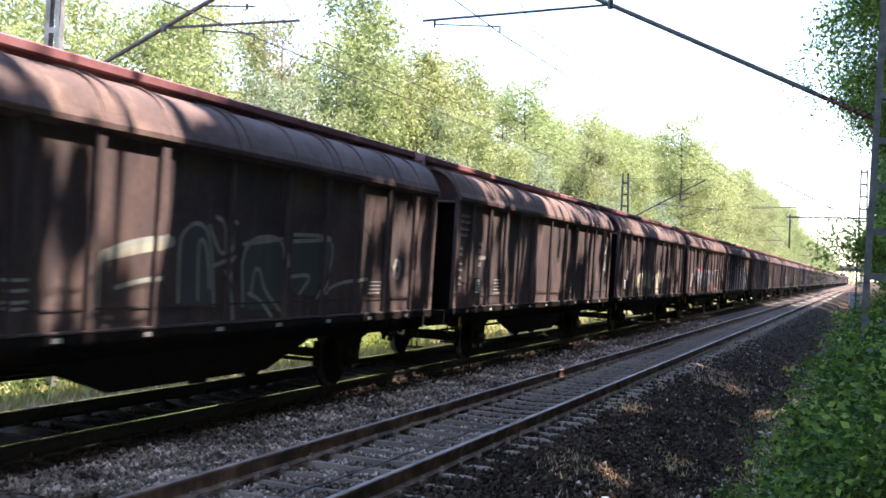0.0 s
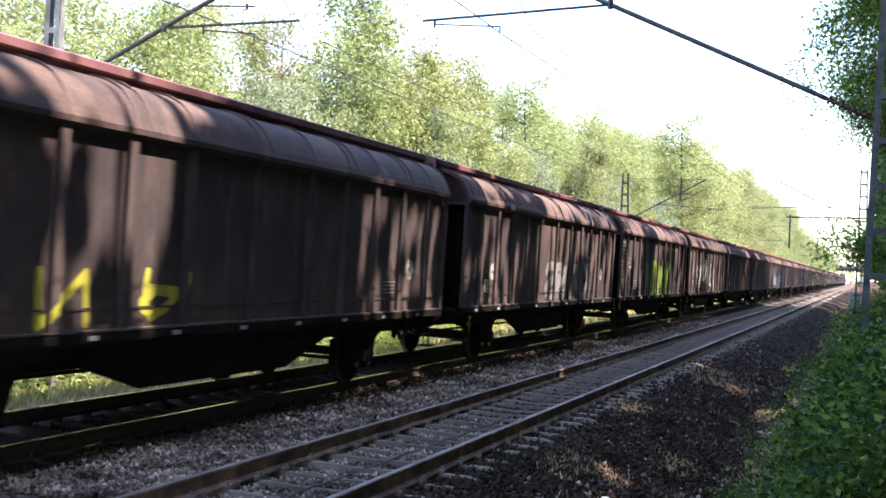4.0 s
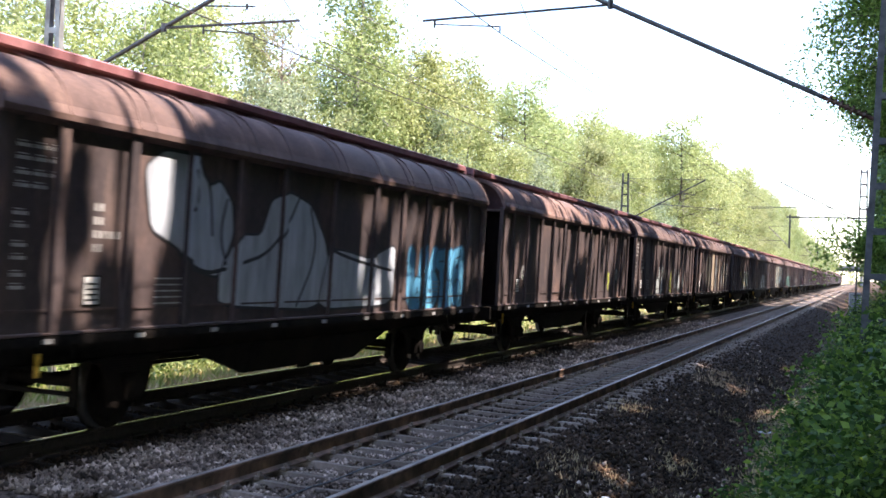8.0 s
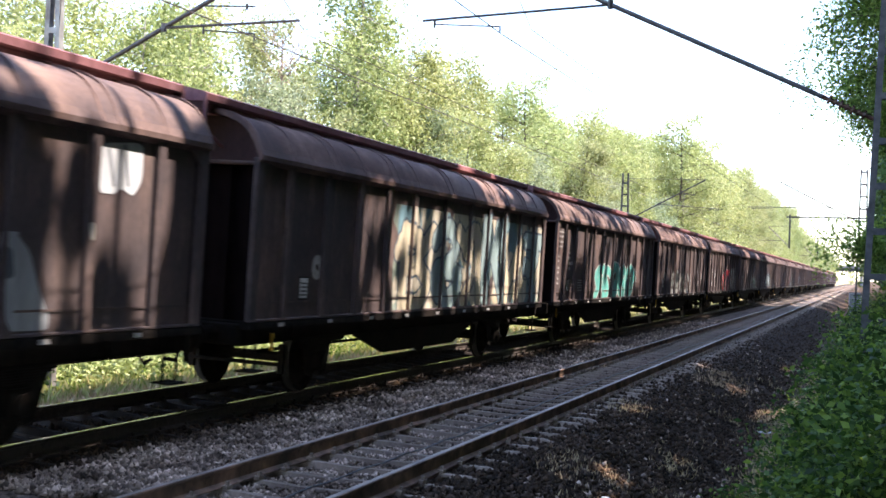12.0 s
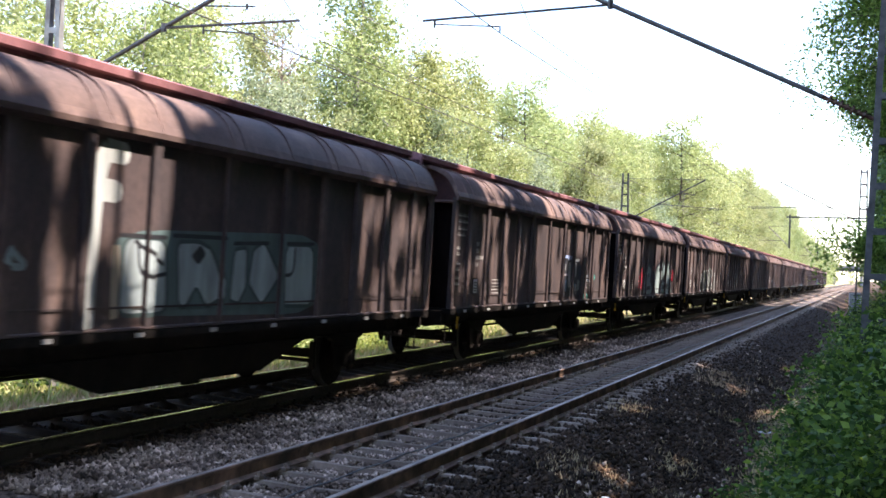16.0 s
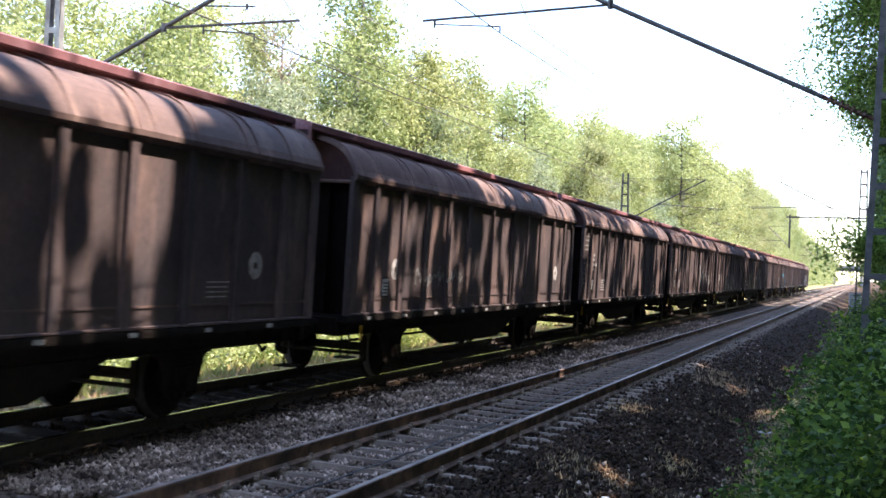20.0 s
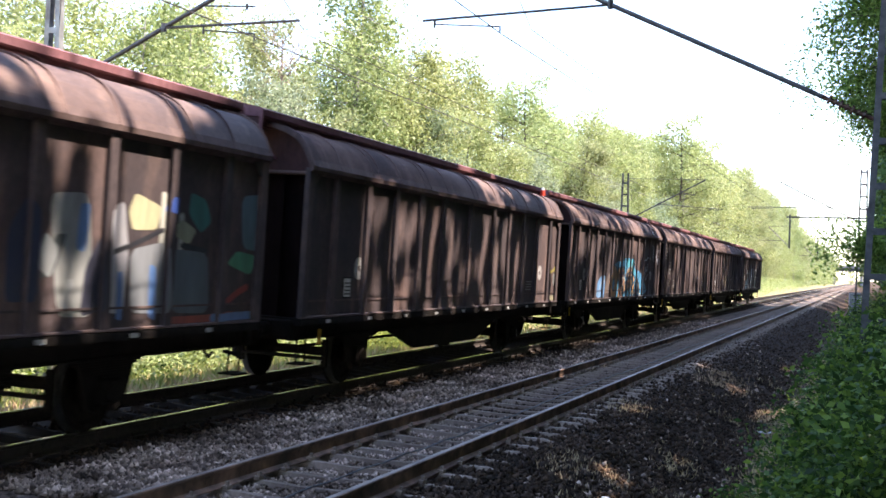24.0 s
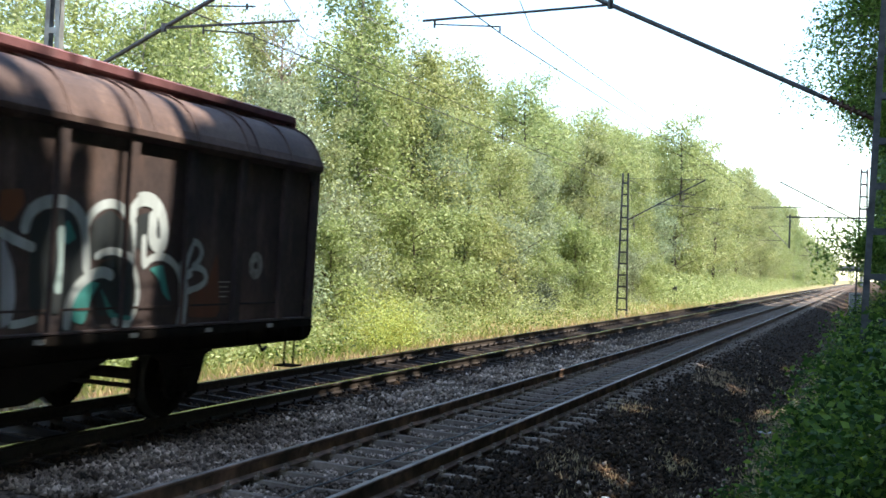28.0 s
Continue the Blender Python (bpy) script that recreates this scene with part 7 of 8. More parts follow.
blob(1, CREAM, (0.10, 0.08, 0.05), [(4.6, 1.49), (4.8, 2.16), (5.45, 1.98), (5.54, 1.48)], "cream sprayed letter", 0.07)
blob(1, CREAM, (0.10, 0.08, 0.05), [(5.68, 1.43), (5.68, 2.23), (6.18, 1.88), (6.27, 1.37)], "cream sprayed letter", 0.07)
blob(1, CREAM, (0.10, 0.08, 0.05), [(6.37, 1.68), (6.54, 1.91), (7.74, 2.01), (7.87, 2.23), (8.05, 1.79)], "cream sprayed letter", 0.07)
blob(1, CREAM, (0.10, 0.08, 0.05), [(7.38, 1.24), (7.43, 1.89), (7.83, 1.9), (7.97, 1.18)], "cream sprayed letter", 0.07)
stroke(1, (0.44, 0.40, 0.32), 0.17, [(8.3, 1.95), (8.43, 1.29)], "cream vertical bars")
stroke(1, (0.44, 0.40, 0.32), 0.17, [(8.66, 1.95), (8.79, 1.29)], "cream vertical bars")
stroke(1, (0.44, 0.40, 0.32), 0.17, [(9.03, 1.95), (9.16, 1.28)], "cream vertical bars")
stroke(1, (0.44, 0.40, 0.32), 0.17, [(9.41, 1.96), (9.55, 1.27)], "cream vertical bars")
stroke(1, (0.44, 0.40, 0.32), 0.17, [(9.84, 1.96), (9.98, 1.27)], "cream vertical bars")
stroke(1, (0.44, 0.40, 0.32), 0.17, [(10.24, 1.97), (10.39, 1.26)], "cream vertical bars")
blob(2, (0.42, 0.03, 0.06), None, [(3.32, 2.18), (3.41, 2.29), (4.03, 2.35), (4.73, 2.35), (5.51, 2.33), (5.2, 2.06), (4.86, 2.18), (4.15, 2.18), (3.43, 2.1)], "red ground behind the letters", 0.05)
blob(2, (0.045, 0.05, 0.085), None, [(2.71, 1.24), (2.62, 2.23), (2.92, 2.27), (3.22, 2.12), (3.37, 1.85), (3.39, 1.25)], "dark letter edged silver", 0.05)
blob(2, (0.16, 0.155, 0.16), None, [(3.52, 1.21), (3.47, 2.19), (3.77, 2.25), (4.01, 2.09), (4.09, 1.69), (3.69, 1.23)], "dark letter edged silver", 0.05)
blob(2, (0.16, 0.155, 0.16), None, [(4.17, 1.54), (4.16, 2.1), (4.33, 2.27), (4.59, 2.24), (4.77, 1.99), (4.87, 1.31), (4.44, 1.27)], "dark letter edged silver", 0.05)
blob(2, (0.16, 0.155, 0.16), None, [(4.89, 1.41), (4.81, 2.12), (4.98, 2.25), (5.13, 2.13), (5.08, 1.94)], "dark letter edged silver", 0.05)
blob(2, (0.045, 0.05, 0.085), None, [(5.23, 1.3), (5.16, 1.87), (5.42, 2.07), (6.0, 2.29), (6.18, 1.31)], "dark letter edged silver", 0.05)
blob(2, (0.09, 0.095, 0.06), None, [(6.3, 1.38), (6.3, 2.16), (6.5, 2.2), (6.53, 1.68), (6.5, 1.37)], "dark letter edged silver", 0.05)
blob(2, (0.09, 0.095, 0.06), None, [(6.99, 1.33), (7.1, 2.11), (7.68, 2.24), (7.94, 1.53), (7.8, 1.35), (7.53, 1.68)], "dark letter edged silver", 0.05)
blob(2, (0.045, 0.05, 0.085), None, [(8.04, 1.34), (8.02, 2.14), (8.85, 2.24), (9.46, 2.09), (9.41, 1.52), (8.97, 1.36)], "dark letter edged silver", 0.05)
blob(2, (0.42, 0.03, 0.06), None, [(3.65, 1.69), (3.67, 1.86), (3.76, 1.86), (3.76, 1.66)], "red paint in the letters", 0.05)
blob(2, (0.42, 0.03, 0.06), None, [(4.31, 1.6), (4.32, 1.92), (4.47, 1.93), (4.48, 1.57)], "red paint in the letters", 0.05)
blob(2, (0.42, 0.03, 0.06), None, [(2.88, 1.84), (2.91, 1.95), (2.99, 1.93), (2.98, 1.82)], "red paint in the letters", 0.05)
blob(2, (0.42, 0.03, 0.06), None, [(9.02, 1.64), (9.49, 1.64), (9.65, 1.22), (9.45, 1.23)], "red paint in the letters", 0.05)
blob(2, (0.42, 0.03, 0.06), None, [(3.06, 1.2), (3.05, 1.34), (3.11, 1.34), (3.13, 1.21)], "red paint in the letters", 0.05)
blob(2, (0.42, 0.03, 0.06), None, [(3.82, 1.33), (3.94, 1.43), (4.09, 1.34)], "red paint in the letters", 0.05)
stroke(2, SILVER, 0.11, [(2.77, 2.27), (3.0, 2.28), (3.22, 2.15), (3.34, 1.96), (3.37, 1.69), (3.35, 1.25)], "silver edge of a letter")
stroke(2, SILVER, 0.11, [(3.46, 2.21), (3.68, 2.26), (3.91, 2.17), (4.05, 1.98), (4.0, 1.74)], "silver edge of a letter")
stroke(2, SILVER, 0.1, [(3.58, 1.69), (3.6, 1.94), (3.69, 1.69)], "silver edge of a letter")
stroke(2, SILVER, 0.12, [(4.19, 1.57), (4.15, 1.98), (4.24, 2.22), (4.43, 2.28), (4.65, 2.17), (4.78, 1.87)], "silver edge of a letter")
stroke(2, SILVER, 0.1, [(4.26, 1.54), (4.26, 1.89), (4.31, 1.98)], "silver edge of a letter")
stroke(2, SILVER, 0.05, [(4.31, 1.55), (4.48, 1.55)], "silver edge of a letter")
stroke(2, SILVER, 0.08, [(4.82, 2.05), (4.91, 2.21), (5.01, 2.25), (5.11, 2.13), (5.08, 1.94)], "silver edge of a letter")
stroke(2, SILVER, 0.05, [(5.59, 1.88), (5.13, 1.68), (5.34, 1.3)], "silver edge of a letter")
stroke(2, SILVER, 0.05, [(5.59, 1.88), (5.64, 2.01), (5.42, 2.13)], "silver edge of a letter")
stroke(2, SILVER, 0.09, [(5.7, 2.27), (5.95, 2.18), (6.08, 1.82), (6.13, 1.41)], "silver edge of a letter")
stroke(2, SILVER, 0.07, [(6.33, 2.23), (6.5, 2.24), (6.45, 1.75), (6.33, 1.44), (6.56, 1.41)], "silver edge of a letter")
stroke(2, SILVER, 0.07, [(6.59, 2.24), (6.8, 2.21), (6.9, 2.04)], "silver edge of a letter")
stroke(2, SILVER, 0.08, [(7.25, 2.12), (7.31, 2.23), (7.61, 2.25), (7.83, 2.1), (7.92, 1.68)], "silver edge of a letter")
stroke(2, SILVER, 0.06, [(7.92, 1.68), (8.25, 1.61), (8.54, 1.33)], "silver edge of a letter")
stroke(2, SILVER, 0.06, [(7.94, 2.14), (8.17, 2.2), (8.59, 2.22)], "silver edge of a letter")
stroke(2, SILVER, 0.06, [(8.59, 2.23), (9.24, 2.09)], "silver edge of a letter")
stroke(2, SILVER, 0.06, [(8.55, 1.92), (8.92, 1.76), (9.08, 1.6)], "silver edge of a letter")
stroke(2, (0.45, 0.45, 0.42), 0.08, [(9.78, 2.02), (9.7, 2.18), (9.89, 2.26), (10.02, 2.06), (9.85, 1.85)], "small pale outlined letters")
stroke(2, (0.45, 0.45, 0.42), 0.08, [(10.14, 1.94), (10.19, 2.28), (10.83, 2.3)], "small pale outlined letters")
stroke(2, (0.45, 0.45, 0.42), 0.08, [(10.95, 2.22), (11.0, 2.35), (11.26, 2.41), (11.33, 2.23), (11.07, 2.17)], "small pale outlined letters")
stroke(2, (0.45, 0.45, 0.42), 0.08, [(10.87, 1.28), (11.15, 1.68), (11.12, 2.13)], "small pale outlined letters")
stroke(2, (0.45, 0.45, 0.42), 0.08, [(10.33, 1.34), (10.88, 1.25)], "small pale outlined letters")
stroke(2, (0.45, 0.45, 0.42), 0.08, [(11.54, 1.4), (11.35, 1.86), (11.52, 2.23)], "small pale outlined letters")
stroke(2, (0.45, 0.45, 0.42), 0.08, [(12.0, 2.24), (12.37, 2.3), (12.3, 1.97)], "small pale outlined letters")
stroke(2, (0.45, 0.45, 0.42), 0.08, [(12.07, 1.87), (12.59, 1.78)], "small pale outlined letters")
stroke(2, (0.45, 0.45, 0.42), 0.08, [(13.18, 1.48), (13.21, 2.08)], "small pale outlined letters")
blob(2, WHITE, None, [(4.44, 2.43), (4.53, 2.46), (4.62, 2.43), (4.54, 2.38)], "white dot", 0.05)
stroke(12, (0.26, 0.28, 0.05), 0.13, [(11.09, 1.89), (11.43, 1.92), (11.2, 1.77), (11.46, 1.7), (11.18, 1.58), (11.34, 1.48)], "olive-yellow tag")
blob(14, (0.13, 0.115, 0.09), None, [(3.59, 1.25), (3.35, 3.02), (4.36, 2.99), (4.61, 1.25)], "worn field of pale paint", 0.05)
blob(14, (0.11, 0.105, 0.085), None, [(4.8, 1.28), (4.56, 2.94), (5.51, 2.92), (5.77, 1.29)], "worn field of pale paint", 0.05)
blob(14, (0.36, 0.28, 0.20), None, [(5.92, 1.22), (5.71, 3.08), (6.68, 3.21), (6.92, 1.26)], "worn field of pale paint", 0.05)
blob(14, (0.11, 0.13, 0.13), None, [(7.24, 1.29), (6.98, 2.86), (7.84, 2.91), (8.12, 1.27)], "worn field of pale paint", 0.05)
blob(14, (0.40, 0.42, 0.42), None, [(7.46, 2.05), (7.65, 2.44), (8.03, 2.32), (7.98, 2.06)], "worn field of pale paint", 0.05)
blob(14, (0.33, 0.26, 0.19), None, [(8.39, 1.26), (8.19, 2.99), (9.14, 3.05), (9.37, 1.24)], "worn field of pale paint", 0.05)
blob(14, (0.16, 0.18, 0.18), None, [(9.88, 1.27), (9.67, 3.01), (10.42, 3.05), (10.65, 1.26)], "worn field of pale paint", 0.05)
blob(14, (0.30, 0.27, 0.22), None, [(10.88, 1.29), (10.66, 2.77), (11.53, 2.81), (11.71, 1.28)], "worn field of pale paint", 0.05)
blob(14, (0.34, 0.33, 0.30), None, [(12.07, 1.35), (11.87, 2.75), (12.83, 2.79), (12.99, 1.34)], "worn field of pale paint", 0.05)
blob(16, (0.52, 0.54, 0.56), None, [(12.12, 2.61), (12.09, 3.12), (12.85, 3.2), (12.86, 2.79), (12.71, 2.61), (12.49, 2.68), (12.37, 2.61)], "bright white painted block", 0.05)
stroke(16, (0.16, 0.17, 0.19), 0.06, [(12.25, 3.06), (12.36, 2.71)], "grey line in the white block")
stroke(16, (0.16, 0.17, 0.19), 0.06, [(12.51, 3.12), (12.62, 2.73)], "grey line in the white block")
blob(16, (0.30, 0.32, 0.34), None, [(10.77, 1.23), (10.68, 2.16), (10.89, 2.16), (11.12, 1.97), (11.26, 1.64), (11.45, 1.35), (11.44, 1.22)], "pale grey painted figure", 0.05)
blob(16, (0.06, 0.07, 0.09), None, [(10.73, 1.71), (10.7, 2.03), (10.8, 1.99), (10.85, 1.75)], "dark eye of the figure", 0.05)
blob(16, (0.36, 0.34, 0.30), None, [(11.89, 2.29), (12.01, 2.3), (12.02, 2.12), (11.94, 2.12)], "small pale patch", 0.05)
blob(20, (0.10, 0.22, 0.05), None, [(13.36, 1.79), (13.38, 2.11), (13.58, 2.22), (13.87, 2.2), (13.84, 1.9), (13.62, 1.84)], "green sprayed paint", 0.05)
blob(20, (0.28, 0.30, 0.12), None, [(13.41, 1.73), (13.44, 1.97), (13.55, 2.01), (13.56, 1.75)], "yellow-green paint", 0.05)
stroke(21, (0.40, 0.40, 0.39), 0.07, [(3.91, 1.37), (3.96, 1.89), (4.14, 2.39), (4.58, 2.95)], "tall thin white scrawl")
stroke(21, (0.40, 0.40, 0.39), 0.07, [(4.58, 2.95), (4.85, 2.25), (5.01, 1.99), (5.21, 2.49), (5.48, 3.16)], "tall thin white scrawl")
stroke(21, (0.40, 0.40, 0.39), 0.07, [(5.53, 2.32), (5.53, 2.8), (6.02, 3.1), (6.3, 2.85), (6.16, 2.22), (5.73, 2.03), (5.52, 2.38)], "tall thin white scrawl")
stroke(21, (0.40, 0.40, 0.39), 0.07, [(6.59, 3.11), (6.44, 2.48), (6.52, 2.01)], "tall thin white scrawl")
stroke(21, (0.40, 0.40, 0.39), 0.07, [(6.59, 3.08), (7.21, 2.96), (7.43, 2.71)], "tall thin white scrawl")
stroke(21, (0.40, 0.40, 0.39), 0.07, [(7.86, 2.33), (8.0, 3.14), (8.25, 2.28)], "tall thin white scrawl")
stroke(21, (0.40, 0.40, 0.39), 0.07, [(8.72, 2.98), (9.35, 2.95), (9.68, 2.31), (8.87, 2.15)], "tall thin white scrawl")
stroke(21, (0.40, 0.40, 0.39), 0.07, [(8.5, 3.11), (8.67, 2.15)], "tall thin white scrawl")
blob(22, (0.10, 0.15, 0.15), None, [(4.72, 1.32), (4.62, 2.25), (9.58, 2.37), (9.56, 1.23)], "dark teal ground", 0.05)
blob(22, (0.42, 0.34, 0.26), None, [(4.65, 1.28), (4.62, 2.08), (4.76, 2.08), (4.8, 1.31)], "pale tan edge", 0.05)
blob(22, (0.37, 0.43, 0.44), (0.05, 0.08, 0.08), [(4.78, 1.32), (4.83, 2.18), (5.63, 2.17), (5.72, 1.33)], "silver-grey block letter", 0.05)
blob(22, (0.37, 0.43, 0.44), (0.05, 0.08, 0.08), [(5.95, 1.41), (5.85, 2.15), (6.31, 2.17), (6.62, 2.09), (7.05, 1.53), (6.58, 1.38), (6.32, 1.63), (6.11, 1.39)], "silver-grey block letter", 0.05)
blob(22, (0.37, 0.43, 0.44), (0.05, 0.08, 0.08), [(7.11, 1.46), (7.17, 2.1), (7.5, 2.13), (7.52, 1.62), (7.35, 1.41)], "silver-grey block letter", 0.05)
blob(22, (0.37, 0.43, 0.44), (0.05, 0.08, 0.08), [(7.56, 1.67), (7.65, 2.11), (7.94, 2.22), (8.43, 1.77), (7.95, 1.37)], "silver-grey block letter", 0.05)
blob(22, (0.37, 0.43, 0.44), (0.05, 0.08, 0.08), [(8.49, 1.36), (8.43, 2.19), (9.42, 2.21), (9.48, 1.34)], "silver-grey block letter", 0.05)
blob(22, BLACK, None, [(6.17, 1.99), (6.36, 2.13), (6.5, 2.02), (6.34, 1.89)], "black diamond", 0.05)
stroke(22, BLACK, 0.05, [(5.08, 2.13), (5.16, 1.72), (5.65, 1.78)], "black line in the letters")
stroke(22, BLACK, 0.05, [(5.04, 2.13), (5.58, 1.89)], "black line in the letters")
stroke(22, BLACK, 0.05, [(8.49, 1.78), (8.83, 1.78), (8.83, 2.14)], "black line in the letters")
stroke(22, BLACK, 0.05, [(4.76, 2.19), (5.62, 2.19)], "black line in the letters")
stroke(22, BLACK, 0.05, [(5.78, 2.22), (6.87, 2.23)], "black line in the letters")
stroke(22, BLACK, 0.05, [(7.16, 2.17), (8.05, 2.2)], "black line in the letters")
stroke(22, BLACK, 0.05, [(8.48, 2.21), (9.42, 2.23)], "black line in the letters")
stroke(22, (0.26, 0.34, 0.36), 0.07, [(2.95, 1.89), (3.01, 2.03), (3.15, 1.93), (3.29, 1.84), (3.13, 1.82), (2.97, 1.89)], "thin pale loops")
stroke(26, (0.20, 0.23, 0.22), 0.09, [(4.8, 1.92), (4.88, 2.13), (5.17, 2.09), (5.08, 1.92)], "faint grey scrawl")
stroke(26, (0.20, 0.23, 0.22), 0.09, [(4.81, 1.84), (5.01, 1.88), (5.27, 1.84)], "faint grey scrawl")
stroke(26, (0.20, 0.23, 0.22), 0.09, [(4.83, 1.68), (5.12, 1.55), (5.57, 1.53), (5.35, 1.47), (4.98, 1.51), (4.83, 1.64)], "faint grey scrawl")
stroke(26, (0.20, 0.23, 0.22), 0.09, [(4.87, 1.31), (5.22, 1.26), (5.67, 1.33)], "faint grey scrawl")
stroke(26, (0.20, 0.23, 0.22), 0.09, [(5.98, 2.03), (6.05, 2.14), (6.23, 2.03), (6.12, 1.92), (5.98, 2.03)], "faint grey scrawl")
stroke(26, (0.20, 0.23, 0.22), 0.09, [(5.74, 1.35), (6.1, 1.68), (6.41, 1.9), (6.76, 2.0)], "faint grey scrawl")
stroke(26, (0.20, 0.23, 0.22), 0.09, [(6.25, 1.85), (6.49, 1.67), (6.76, 1.56)], "faint grey scrawl")
stroke(26, (0.20, 0.23, 0.22), 0.09, [(7.07, 1.65), (7.47, 1.97)], "faint grey scrawl")
stroke(26, (0.30, 0.31, 0.30), 0.07, [(7.41, 2.06), (7.65, 2.48), (7.85, 2.12)], "small worn white tag")
stroke(26, (0.30, 0.31, 0.30), 0.07, [(7.44, 2.16), (7.99, 2.28)], "small worn white tag")
stroke(26, (0.30, 0.31, 0.30), 0.07, [(8.18, 2.0), (8.36, 2.34)], "small worn white tag")
stroke(26, (0.30, 0.31, 0.30), 0.07, [(8.45, 2.08), (8.58, 2.32), (8.73, 2.09)], "small worn white tag")
stroke(26, (0.30, 0.31, 0.30), 0.07, [(8.9, 2.1), (8.98, 2.34), (9.2, 2.1)], "small worn white tag")
stroke(26, (0.30, 0.31, 0.30), 0.07, [(9.38, 2.11), (9.4, 2.43)], "small worn white tag")
stroke(26, (0.30, 0.31, 0.30), 0.07, [(9.69, 2.17), (9.74, 2.42)], "small worn white tag")
stroke(26, (0.30, 0.31, 0.30), 0.07, [(10.09, 2.09), (10.15, 2.35)], "small worn white tag")
stroke(26, (0.30, 0.31, 0.30), 0.07, [(10.35, 2.19), (10.4, 2.45)], "small worn white tag")
blob(32, (0.30, 0.30, 0.28), None, [(9.85, 2.56), (10.49, 2.6), (10.66, 1.33), (10.08, 1.34)], "crowded blue, cream and grey paint", 0.05)
blob(32, (0.42, 0.41, 0.42), None, [(10.88, 1.36), (10.8, 2.43), (11.09, 2.56), (11.21, 2.04), (11.18, 1.35)], "crowded blue, cream and grey paint", 0.05)
blob(32, (0.20, 0.21, 0.22), None, [(11.28, 1.35), (11.24, 2.04), (11.93, 2.15), (12.06, 1.33)], "crowded blue, cream and grey paint", 0.05)
blob(32, (0.45, 0.42, 0.25), None, [(11.17, 2.45), (11.28, 2.66), (11.81, 2.53), (11.72, 2.27), (11.26, 2.25)], "crowded blue, cream and grey paint", 0.05)
blob(32, (0.12, 0.22, 0.42), None, [(10.31, 2.02), (10.35, 2.48), (10.51, 2.49), (10.46, 1.99)], "crowded blue, cream and grey paint", 0.05)
blob(32, (0.10, 0.20, 0.42), None, [(11.05, 1.3), (11.03, 1.8), (11.13, 1.8), (11.16, 1.27)], "crowded blue, cream and grey paint", 0.05)
blob(32, (0.10, 0.20, 0.42), None, [(11.65, 1.3), (11.62, 1.89), (11.77, 1.85), (11.8, 1.25)], "crowded blue, cream and grey paint", 0.05)
blob(32, (0.12, 0.15, 0.17), None, [(12.1, 1.33), (12.05, 2.07), (12.84, 2.04), (12.93, 1.31)], "crowded blue, cream and grey paint", 0.05)
blob(32, (0.06, 0.13, 0.45), None, [(11.85, 2.49), (11.95, 2.66), (12.06, 2.65), (12.09, 2.46)], "crowded blue, cream and grey paint", 0.05)
blob(32, (0.05, 0.18, 0.16), None, [(12.36, 2.49), (12.38, 2.74), (12.72, 2.67), (12.88, 2.41), (12.64, 2.26)], "crowded blue, cream and grey paint", 0.05)
blob(32, (0.30, 0.31, 0.20), None, [(12.03, 2.24), (12.21, 2.42), (12.55, 2.3), (12.41, 2.12)], "crowded blue, cream and grey paint", 0.05)
blob(32, (0.10, 0.34, 0.20), None, [(13.3, 1.91), (13.52, 2.08), (14.06, 2.02), (13.9, 1.77)], "crowded blue, cream and grey paint", 0.05)
blob(32, (0.14, 0.22, 0.26), None, [(13.57, 2.77), (14.27, 2.85), (14.32, 2.07), (13.66, 2.11)], "crowded blue, cream and grey paint", 0.05)
blob(32, (0.03, 0.035, 0.07), None, [(9.31, 1.5), (9.3, 2.17), (9.53, 2.5), (9.7, 2.37), (9.7, 1.5)], "crowded blue, cream and grey paint", 0.05)
blob(32, (0.05, 0.06, 0.06), None, [(9.76, 1.72), (10.0, 2.16), (10.17, 2.17), (9.98, 1.75)], "crowded blue, cream and grey paint", 0.05)
blob(32, (0.04, 0.04, 0.06), None, [(10.44, 1.33), (10.48, 1.83), (10.73, 2.19), (10.84, 1.4)], "crowded blue, cream and grey paint", 0.05)
blob(32, (0.34, 0.35, 0.34), None, [(9.7, 1.86), (9.83, 2.19), (10.07, 2.01), (9.93, 1.72)], "crowded blue, cream and grey paint", 0.05)
blob(32, (0.40, 0.40, 0.38), None, [(10.14, 1.38), (10.19, 1.72), (10.31, 1.72), (10.32, 1.36)], "crowded blue, cream and grey paint", 0.05)
stroke(32, (0.35, 0.08, 0.05), 0.1, [(12.15, 1.24), (12.85, 1.24), (13.48, 1.27)], "painted line")
stroke(32, (0.12, 0.20, 0.35), 0.1, [(13.02, 1.25), (14.37, 1.27)], "painted line")
stroke(32, (0.35, 0.06, 0.04), 0.09, [(13.36, 1.44), (13.58, 1.55), (13.82, 1.62)], "painted line")
stroke(32, BLACK, 0.06, [(10.94, 2.0), (11.27, 2.09), (11.84, 2.27)], "painted line")
stroke(32, BLACK, 0.06, [(12.25, 2.11), (12.79, 2.06)], "painted line")
blob(33, (0.34, 0.28, 0.06), None, [(13.39, 1.89), (13.41, 1.97), (13.79, 1.99), (14.21, 2.25), (14.29, 2.06), (13.85, 1.94), (13.58, 1.9)], "mustard yellow paint", 0.05)
blob(33, (0.22, 0.22, 0.21), None, [(13.82, 1.64), (13.8, 1.84), (13.97, 1.92), (14.16, 1.85), (14.21, 1.64), (14.01, 1.57)], "grey sprayed disc", 0.05)
blob(33, (0.28, 0.25, 0.16), None, [(13.59, 1.23), (13.6, 1.35), (14.33, 1.33), (14.37, 1.19)], "pale band of paint", 0.05)
